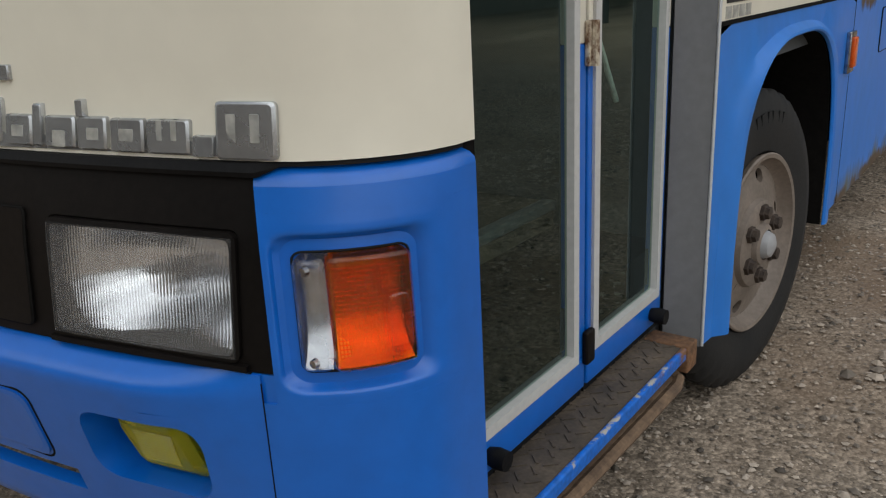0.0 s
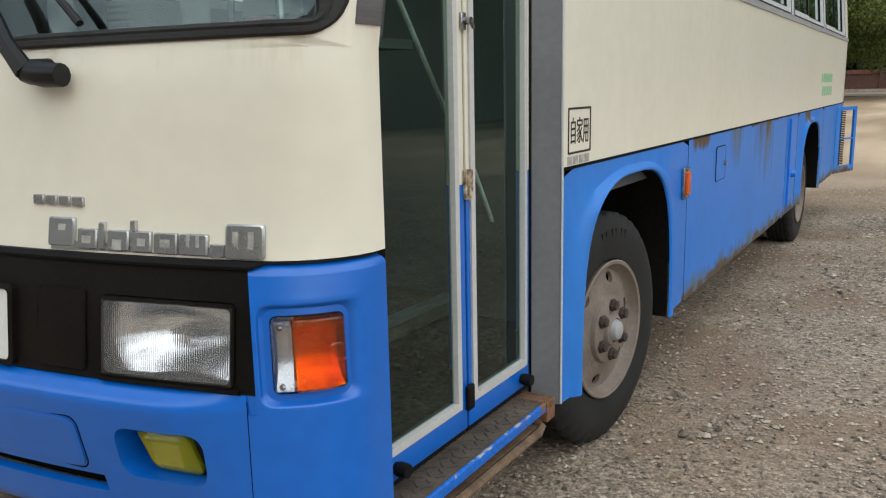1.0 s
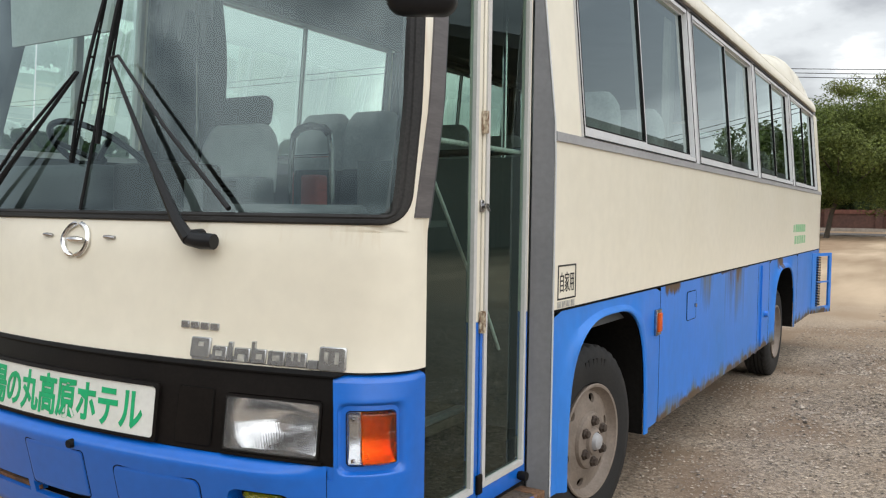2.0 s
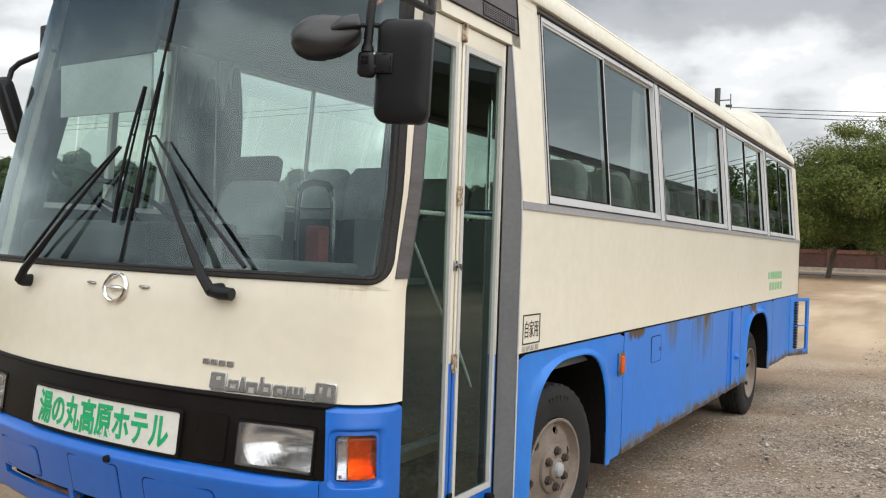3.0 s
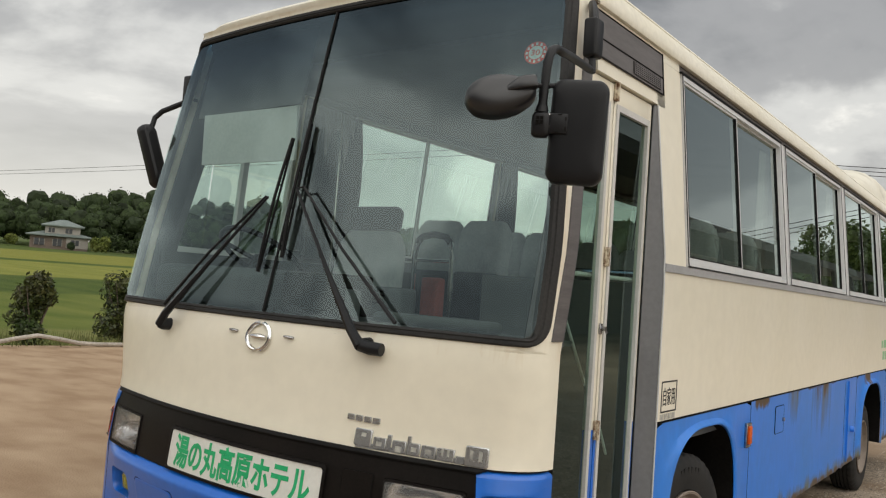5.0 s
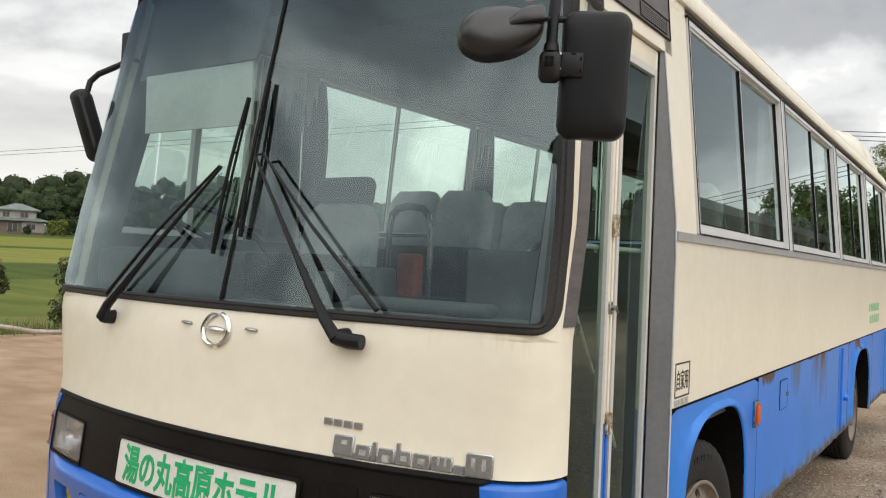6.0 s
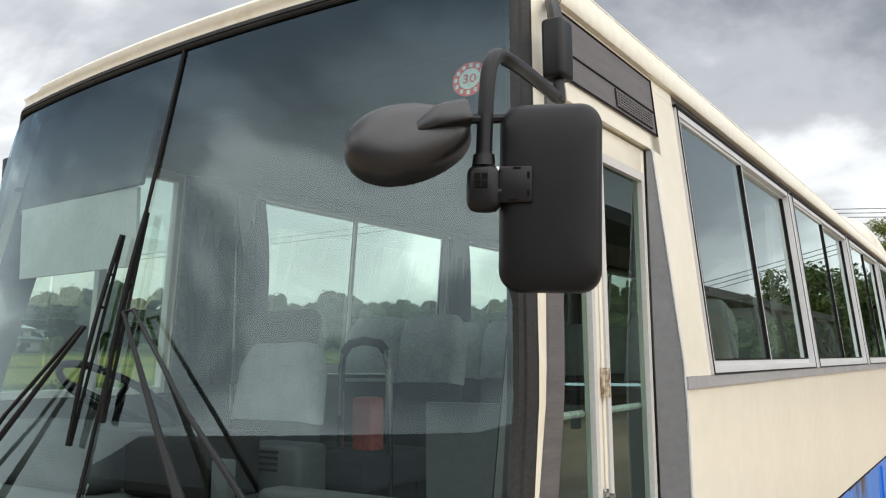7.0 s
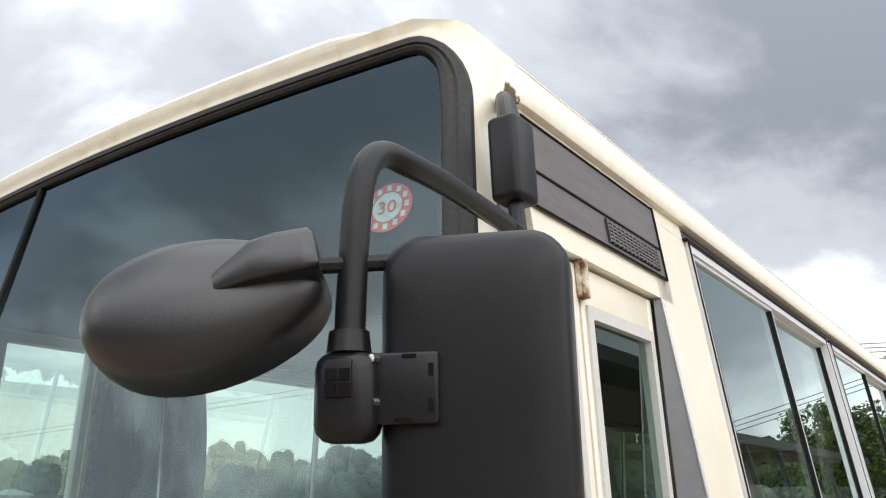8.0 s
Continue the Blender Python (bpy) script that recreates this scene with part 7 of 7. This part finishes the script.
LEAF = {
    "dark": mat("dark_leaves", (0.030, 0.052, 0.016), (0.045, 0.07, 0.02), 0.25, 0.8, fine=0.3, bscale=2.0, per_piece=0.45),
    "mid": mat("green_leaves", (0.046, 0.074, 0.018), (0.072, 0.10, 0.023), 0.3, 0.75, fine=0.3, bscale=2.0, per_piece=0.45),
    "olive": mat("olive_green_leaves", (0.10, 0.138, 0.030), (0.155, 0.182, 0.044), 0.3, 0.75, fine=0.3, bscale=2.0, per_piece=0.45),
    "light": mat("yellow_green_leaves", (0.13, 0.17, 0.03), (0.18, 0.19, 0.05), 0.4, 0.75, fine=0.3, bscale=2.0, per_piece=0.4),
    "bush": mat("glossy_bush_leaves", (0.045, 0.075, 0.018), (0.09, 0.085, 0.03), 2.0, 0.5, fine=0.3, bscale=9.0, per_piece=0.55),
}
for leaf_m in LEAF.values():
    # leaves let part of the light through
    ln, ll = leaf_m.node_tree.nodes, leaf_m.node_tree.links
    lt, lx = ln.new("ShaderNodeBsdfTranslucent"), ln.new("ShaderNodeMixShader")
    ll.new(ln["Principled BSDF"].inputs["Base Color"].links[0].from_socket, lt.inputs[0])
    lx.inputs[0].default_value = 0.4
    ll.new(ln["Principled BSDF"].outputs[0], lx.inputs[1])
    ll.new(lt.outputs[0], lx.inputs[2])
    ll.new(lx.outputs[0], ln["Material Output"].inputs[0])
BARK = mat("grey_brown_bark", (0.10, 0.08, 0.06), (0.06, 0.05, 0.04), 3, 0.95, bump=0.6, bscale=20, stretch=(1, 1, 0.3))


def bush(at, w, h, seed, n=3600):
    rng = random.Random(seed)
    x, y = at
    z = ground_z(x, y)
    t = thing("bush", (x, y, z), "dark green leafy bush with brownish leaf tips", "bush", "bushes along the yard")
    s = Shape()
    for k in range(7):
        a = rng.uniform(0, 6.28)
        s.tube([(x, y, z - 0.05), (x + 0.15 * w * math.cos(a), y + 0.15 * w * math.sin(a), z + h * 0.4), (x + 0.33 * w * math.cos(a), y + 0.33 * w * math.sin(a), z + h * 0.8)], [0.03, 0.018, 0.006], 5)
    part("branches", s, BARK, t)
    s = Shape()
    for k in range(16):
        a, q = rng.uniform(0, 6.28), rng.random()
        zz = z + h * (0.18 + 0.7 * q)
        rr = w * (0.34 - 0.2 * q) * rng.uniform(0.3, 1.0)
        leaf_quads(s, rng, (x + rr * math.cos(a), y + rr * math.sin(a), zz), (w * 0.26, w * 0.26, h * 0.17), n // 16, 0.055)
    part("leaves", s, LEAF["bush"], t, smooth=0)


bush((-14.1, 4.95), 1.05, 1.5, 1)
bush((-14.9, 7.3), 1.3, 1.75, 2)
bush((-14.6, 9.4), 1.3, 1.5, 3, 2400)
bush((-14.4, 1.0), 1.2, 1.4, 6, 2400)


def tree(at, h, crown, seed, m, n=5200, leaf=0.22, name="tree", label="broad green tree on a bare trunk", lean=0.0):
    rng = random.Random(seed)
    x, y = at
    z = ground_z(x, y)
    t = thing(name, (x, y, z), label, "tree", "trees behind the yard")
    s = Shape()
    fork = z + h * 0.32
    s.tube([(x, y, z - 0.2), (x + lean * 0.4, y, z + h * 0.16), (x + lean, y, fork), (x + lean * 1.2, y + 0.1, z + h * 0.7)], [h * 0.021, h * 0.016, h * 0.013, h * 0.005], 8)
    tips = []
    for k in range(9):
        a, e = 2.4 * k + rng.uniform(-0.3, 0.3), rng.uniform(0.3, 1.0)
        p = Vector((x + lean, y, fork + h * 0.03 * k * 0.6))
        q = p + Vector((math.cos(a) * crown * 0.75, math.sin(a) * crown * 0.75, h * (0.08 + 0.38 * e)))
        s.tube([p, p.lerp(q, 0.5) + Vector((0, 0, h * 0.05)), q], [h * 0.010, h * 0.006, h * 0.002], 5)
        tips.append(q)
    part("trunk", s, BARK, t)
    s = Shape()
    cl = 46
    for k in range(cl):
        if k < len(tips):
            c = tips[k]
        else:
            a, q = rng.uniform(0, 6.28), rng.random()
            r = crown * math.sqrt(rng.random()) * (1 - 0.45 * abs(q - 0.35))
            c = Vector((x + lean + r * math.cos(a), y + r * math.sin(a), z + h * (0.33 + 0.62 * q)))
        b = crown * rng.uniform(0.22, 0.42)
        leaf_quads(s, rng, c, (b, b, b * 0.7), n // cl, leaf, shell=0.35)
    part("crown", s, m, t, smooth=0)
    return t


tree((-6.1, 64.0), 9.8, 6.9, 11, LEAF["olive"], 110000, 0.10, lean=0.7)
tree((-6.4, 96.0), 17.0, 5.0, 12, LEAF["light"], 26000, 0.13, label="taller yellow-green tree behind the fence")
tree((3.0, 92.0), 11.0, 5.5, 13, LEAF["mid"], 14000, 0.26, label="green tree behind the fence")
tree((-12.0, 92.0), 11.5, 6.0, 14, LEAF["dark"], 12000, 0.28, label="dark tree behind the fence")
tree((-20.0, 95.0), 10.0, 6.0, 15, LEAF["dark"], 10000, 0.28, label="dark tree behind the fence")
tree((9.5, 95.0), 11.0, 6.0, 16, LEAF["dark"], 10000, 0.28, label="dark tree behind the fence")

# ---- fence of red-brown blocks beyond the yard ----
FENY = 88.0
fz = ground_z(0, FENY)
fence = thing("fence", (-5, FENY, fz), "long red-brown block wall with pillars on a pale footing", "wall")
FB = mat("red_brown_blocks", (0.105, 0.048, 0.035), (0.075, 0.038, 0.03), 0.6, 0.85, fine=0.25, bscale=4, bump=0.3)
FB2 = mat("red_brown_coping", (0.16, 0.06, 0.04), (0.12, 0.05, 0.035), 0.8, 0.8, fine=0.2, bscale=4)
FB3 = mat("pale_footing", (0.34, 0.30, 0.26), (0.25, 0.22, 0.19), 0.5, 0.9, fine=0.2, bscale=3)
for x0 in np.arange(-50, 50, 4.6):
    s = Shape()
    s.box(x0 + 0.35, x0 + 4.6, FENY, FENY + 0.25, fz, fz + 1.75)
    part("panel", s, FB, fence)
    s = Shape()
    s.box(x0 + 0.36, x0 + 4.59, FENY - 0.12, FENY + 0.3, fz + 1.752, fz + 2.15)
    part("coping", s, FB2, fence)
    s = Shape()
    s.box(x0 - 0.35, x0 + 0.34, FENY - 0.25, FENY + 0.35, fz, fz + 2.3, 0.03)
    part("pillar", s, FB, fence)
s = Shape()
s.box(-52, 52, FENY - 0.9, FENY - 0.3, fz - 0.3, fz + 0.32)
part("footing", s, FB3, fence)
road = new("road", mesh("road", [(-400, 70, ground_z(0, 70) + 0.02), (400, 70, ground_z(0, 70) + 0.02), (400, 79.5, ground_z(0, 79.5) + 0.02), (-400, 79.5, ground_z(0, 79.5) + 0.02)], [(0, 1, 2, 3)], 0))
road.data.materials.append(mat("grey_asphalt", (0.09, 0.085, 0.08), (0.12, 0.11, 0.10), 0.4, 0.9, fine=0.2, bscale=10, bump=0.2))
tagged(road, "grey asphalt road across the end of the yard", "road", kind="structure")
s = Shape()
s.box(-400, 400, 69.2, 69.5, ground_z(0, 69) - 0.1, ground_z(0, 69) + 0.12)
e = part("kerb", s, FB3)
tagged(e, "pale concrete kerb beside the road", "kerb", kind="structure")

# ---- utility pole and wires ----
PX, PY = -18.2, 79.0
pz = ground_z(PX, PY)
pole = thing("utility_pole", (PX, PY, pz), "grey concrete utility pole with insulators and a bracket", "utility pole")
CONC = mat("grey_pole_concrete", (0.10, 0.10, 0.10), (0.075, 0.075, 0.075), 2, 0.9)
TOPZ = 1.45 + 84.0 * math.tan(radians(10.9))
s = Shape()
s.tube([(PX, PY, pz - 0.3), (PX, PY, TOPZ)], [0.22, 0.28], 12)
part("mast", s, CONC, pole)
s = Shape()
s.tube([(PX - 0.1, PY, TOPZ - 1.2), (PX + 1.3, PY, TOPZ - 1.2)], 0.06, 6)
s.tube([(PX, PY, TOPZ - 2.2), (PX + 1.3, PY, TOPZ - 2.3)], 0.06, 6)
s.tube([(PX + 1.25, PY, TOPZ - 0.6), (PX + 1.3, PY, TOPZ - 2.8)], 0.05, 6)
for k in range(3):
    s.lathe([(0, 0.0), (0, 0.1), (0.2, 0.12), (0.3, 0.0)], (PX + 0.9 + 0.2 * k, PY, TOPZ - 1.9), "z", 8)
part("crossarm", s, CONC, pole)
WIRE = mat("black_wire", (0.015, 0.015, 0.015), None, 5, 0.7)


def wire(a, b, sag, r, label="thin black overhead power wire"):
    a, b = Vector(a), Vector(b)
    s = Shape()
    s.tube([a.lerp(b, t) - Vector((0, 0, sag * 4 * t * (1 - t))) for t in lin(0, 1, 24)], r, 5)
    e = part("overhead_wire", s, WIRE)
    tagged(e, label, "wire", "overhead wires")


for k in range(3):
    wire((PX + 1.0, PY + 0.1 * k, TOPZ - 1.9 - 0.35 * k), (60, 76 + k, TOPZ - 4.5 - 0.4 * k), 1.6, 0.035)
for k in range(2):
    wire((-220, 56, 16.6 - 0.5 * k), (-30, 65 + k, 16.0 - 0.45 * k), 0.8, 0.03)

# ---- house across the fields ----
HD, HA = 215.0, radians(-62.1)
hx, hy = 1.4 + HD * math.sin(HA), -3.0 + HD * math.cos(HA)
hz = 1.5 + HD * math.tan(radians(0.75))
house = thing("house", (hx, hy, hz), "two-storey house with grey-green tiled hipped roofs", "house")
HT = Matrix.Translation((hx, hy, hz)) @ Matrix.Rotation(radians(62), 4, "Z")
WALL = mat("pale_house_wall", (0.33, 0.31, 0.28), (0.27, 0.25, 0.225), 0.5, 0.9)
DWALL = mat("brown_house_wall", (0.16, 0.12, 0.095), (0.12, 0.095, 0.08), 0.5, 0.9)
ROOF = mat("grey_green_tiles", (0.17, 0.205, 0.19), (0.13, 0.16, 0.15), 0.8, 0.7, fine=0.2, bscale=6)
HWIN = mat("dark_house_window", (0.03, 0.035, 0.04), None, 1, 0.2)


def hip(x0, x1, y0, y1, z, h, over, parent):
    s = Shape()
    a, b, c, d = x0 - over, x1 + over, y0 - over, y1 + over
    k = (d - c) / 2
    v = [(a, c, z), (b, c, z), (b, d, z), (a, d, z), (a + k, (c + d) / 2, z + h), (b - k, (c + d) / 2, z + h), (a, c, z - 0.25), (b, c, z - 0.25), (b, d, z - 0.25), (a, d, z - 0.25)]
    s.add([HT @ Vector(p) for p in v], [(0, 1, 5, 4), (1, 2, 5), (2, 3, 4, 5), (3, 0, 4), (0, 6, 7, 1), (1, 7, 8, 2), (2, 8, 9, 3), (3, 9, 6, 0), (9, 8, 7, 6)])
    part("roof", s, ROOF, parent)


for x0, x1, y0, y1, z0, z1, m in ((-6.2, 6.2, -3.6, 3.6, -1, 2.9, DWALL), (-3.2, 4.4, -3.0, 3.0, 3.0, 5.3, WALL)):
    s = Shape()
    s.box(x0, x1, y0, y1, z0, z1, 0, HT)
    part("wall", s, m, house)
s = Shape()
s.box(1.5, 6.25, -3.7, -3.5, 0.2, 2.6, 0, HT)
part("pale_wall", s, WALL, house)
hip(-6.2, 6.2, -3.6, 3.6, 3.0, 1.2, 1.0, house)
hip(-3.2, 4.4, -3.0, 3.0, 5.4, 1.5, 0.9, house)
for x, z, w, h in ((-1.8, 4.2, 1.4, 1.1), (1.9, 4.2, 1.6, 1.1), (-4.2, 1.3, 2.2, 1.6), (-0.4, 1.3, 2.0, 1.7), (3.4, 1.5, 1.8, 1.2)):
    s = Shape()
    s.box(x - w / 2, x + w / 2, (-3.1 if z > 3 else -3.78), (-2.9 if z > 3 else -3.5), z - h / 2, z + h / 2, 0, HT)
    w_ = part("window", s, HWIN, house)
    s = Shape()
    for a in (-w / 2, 0, w / 2):
        s.box(x + a - 0.05, x + a + 0.05, (-3.14 if z > 3 else -3.82), (-3.0 if z > 3 else -3.6), z - h / 2, z + h / 2, 0, HT)
    part("frame", s, WALL, w_)
rng = random.Random(77)
for dx, w, h, m in ((-9.5, 3.0, 2.6, "light"), (9, 4.0, 3.5, "light"), (13, 5, 4.5, "dark"), (17, 5, 4, "dark"), (2.5, 1.6, 1.6, "dark"), (21, 5, 4, "mid"), (-14, 4, 3, "dark")):
    p = HT @ Vector((dx, -6.0, 0))
    t = thing("garden_bush", p, "clipped garden bush by the house", "bush", "garden bushes")
    s = Shape()
    for k in range(6):
        leaf_quads(s, rng, (p.x + rng.uniform(-w, w) * 0.3, p.y + rng.uniform(-w, w) * 0.3, p.z + h * rng.uniform(0.25, 0.7)), (w * 0.35, w * 0.35, h * 0.35), 140, 0.4)
    part("leaves", s, LEAF[m], t, smooth=0)

# ---- wooded hills ----


BALL = bmesh.new()
bmesh.ops.create_icosphere(BALL, subdivisions=2, radius=1.0)
BALL.verts.index_update()
LUMP = [q.co.copy() for q in BALL.verts], [tuple(q.index for q in p.verts) for p in BALL.faces]
BALL.free()


def woods(seed, az0, az1, d0, d1, n, hill, tall, m, name, leaves=110, size=1.1):
    rng = random.Random(seed)
    s = Shape()
    for k in range(n):
        az, d = radians(rng.uniform(az0, az1)), rng.uniform(d0, d1)
        x, y = 1.4 + d * math.sin(az), -3.0 + d * math.cos(az)
        g0 = max(ground_z(x, y), 0.0)
        g0 = min(g0, 6.0) + hill(math.degrees(az)) * (d - d0) / max(d1 - d0, 1)
        h = tall * rng.uniform(0.7, 1.25)
        if rng.random() < 0.16:
            h *= 1.25
        w = h * rng.uniform(0.28, 0.45)
        for j in range(4):
            c = (x + rng.uniform(-w, w) * 0.5, y + rng.uniform(-w, w) * 0.5, g0 + h * rng.uniform(0.3, 0.85))
            s.add([(c[0] + q.x * w * 0.50 * k_, c[1] + q.y * w * 0.50 * k_, c[2] + q.z * h * 0.19 * k_) for q, k_ in ((q, rng.uniform(0.78, 1.12)) for q in LUMP[0])], LUMP[1])
            leaf_quads(s, rng, c, (w * 0.62, w * 0.62, h * 0.24), leaves // 4, size * rng.uniform(0.8, 1.2), shell=0.6)
    e = part(name, s, m, smooth=0)
    tagged(e, "dense dark green wood on the hillside", "woods", kind="stuff")


bump_h = lambda az: 7 + 4 * math.sin(az * 0.21) + 2 * math.sin(az * 0.63 + 1)
woods(21, -95, -22, 245, 330, 480, bump_h, 12, LEAF["dark"], "woods", 300, 0.45)
woods(22, -95, -25, 228, 250, 150, bump_h, 7, LEAF["dark"], "woods", 240, 0.38)
woods(26, -100, -22, 232, 262, 300, lambda az: 0, 10, LEAF["dark"], "woods", 240, 0.45)
woods(23, -24, 24, 108, 150, 260, lambda az: 3, 9.5, LEAF["dark"], "woods", 120, 0.75)
woods(24, 24, 330 - 360 + 236, 160, 260, 300, lambda az: 4, 9, LEAF["dark"], "woods", 60, 1.6)

woods(25, -16, 10, 93, 100, 110, lambda az: 0, 4.2, LEAF["dark"], "woods", 200, 0.35)

# ---- open shed and tree across the yard, mirrored in the side windows ----
SX, SY0, SY1 = 8.6, 18.0, 62.0
shed = thing("open_shed", (SX + 3, 40, 0), "long open shed with a dark sheet roof on posts", "shed")
STEEL = mat("dark_sheet_metal", (0.05, 0.05, 0.052), (0.035, 0.035, 0.037), 1.5, 0.6)
BACKW = mat("pale_shed_boards", (0.34, 0.31, 0.27), (0.26, 0.24, 0.21), 1.0, 0.9, stretch=(1, 4, 0.4))
s = Shape()
s.add([(SX - 0.6, SY0 - 0.5, 6.0), (SX - 0.6, SY1 + 0.5, 6.0), (SX + 7.5, SY1 + 0.5, 8.0), (SX + 7.5, SY0 - 0.5, 8.0), (SX - 0.6, SY0 - 0.5, 5.6), (SX - 0.6, SY1 + 0.5, 5.6), (SX + 7.5, SY1 + 0.5, 7.8), (SX + 7.5, SY0 - 0.5, 7.8)],
      [(0, 3, 2, 1), (4, 5, 6, 7), (0, 1, 5, 4), (1, 2, 6, 5), (2, 3, 7, 6), (3, 0, 4, 7)])
part("shed_roof", s, STEEL, shed)
s = Shape()
s.box(SX + 6.9, SX + 7.1, SY0, SY1, -0.9, 7.6)
part("back_wall", s, BACKW, shed)
for y in lin(SY0 + 0.3, SY1 - 0.3, 9):
    s = Shape()
    s.box(SX - 0.1, SX + 0.1, y - 0.1, y + 0.1, -0.9, 5.8)
    part("post", s, STEEL, shed)
tree((28.0, 74.0), 11.0, 5.0, 31, LEAF["dark"], 9000, 0.26, label="dark tree beside the shed")
tree((10.5, 72.0), 11.5, 4.6, 32, LEAF["mid"], 9000, 0.24, label="green tree beside the shed")

# ---- unseen storehouse behind the camera, added to darken the windscreen's low reflections ----
unseen_store = thing("storehouse", (-5.0, -17.0, 0.0), "unseen dark storehouse with a grey tiled roof, added to dim reflections", "storehouse")
PLANK = mat("dark_weathered_boards", (0.075, 0.06, 0.047), (0.05, 0.041, 0.034), 1.2, 0.9, stretch=(5, 5, 0.4), bump=0.3, bscale=20)
TILE = mat("grey_roof_tiles", (0.09, 0.092, 0.095), (0.065, 0.067, 0.07), 1.5, 0.7, bump=0.3, bscale=12)
s = Shape()
s.box(-21.0, 9.0, -20.0, -14.0, -0.3, 3.9)
part("wall", s, PLANK, unseen_store)
s = Shape()
s.add([(-21.6, -13.3, 3.7), (9.6, -13.3, 3.7), (9.6, -17.0, 5.9), (-21.6, -17.0, 5.9), (9.6, -20.7, 3.7), (-21.6, -20.7, 3.7), (-21.6, -13.3, 3.9), (9.6, -13.3, 3.9), (9.6, -17.0, 6.1), (-21.6, -17.0, 6.1), (9.6, -20.7, 3.9), (-21.6, -20.7, 3.9)],
      [(6, 7, 8, 9), (9, 8, 10, 11), (0, 3, 2, 1), (3, 5, 4, 2), (0, 1, 7, 6), (5, 11, 10, 4), (1, 2, 8, 7), (2, 4, 10, 8), (0, 6, 9, 3), (3, 9, 11, 5)])
part("roof", s, TILE, unseen_store)
for x in (-16.0, -9.0, -2.0, 5.0):
    s = Shape()
    s.box(x - 1.4, x + 1.4, -13.99, -13.92, -0.2, 2.6, 0.01)
    part("door", s, BACKW, unseen_store)
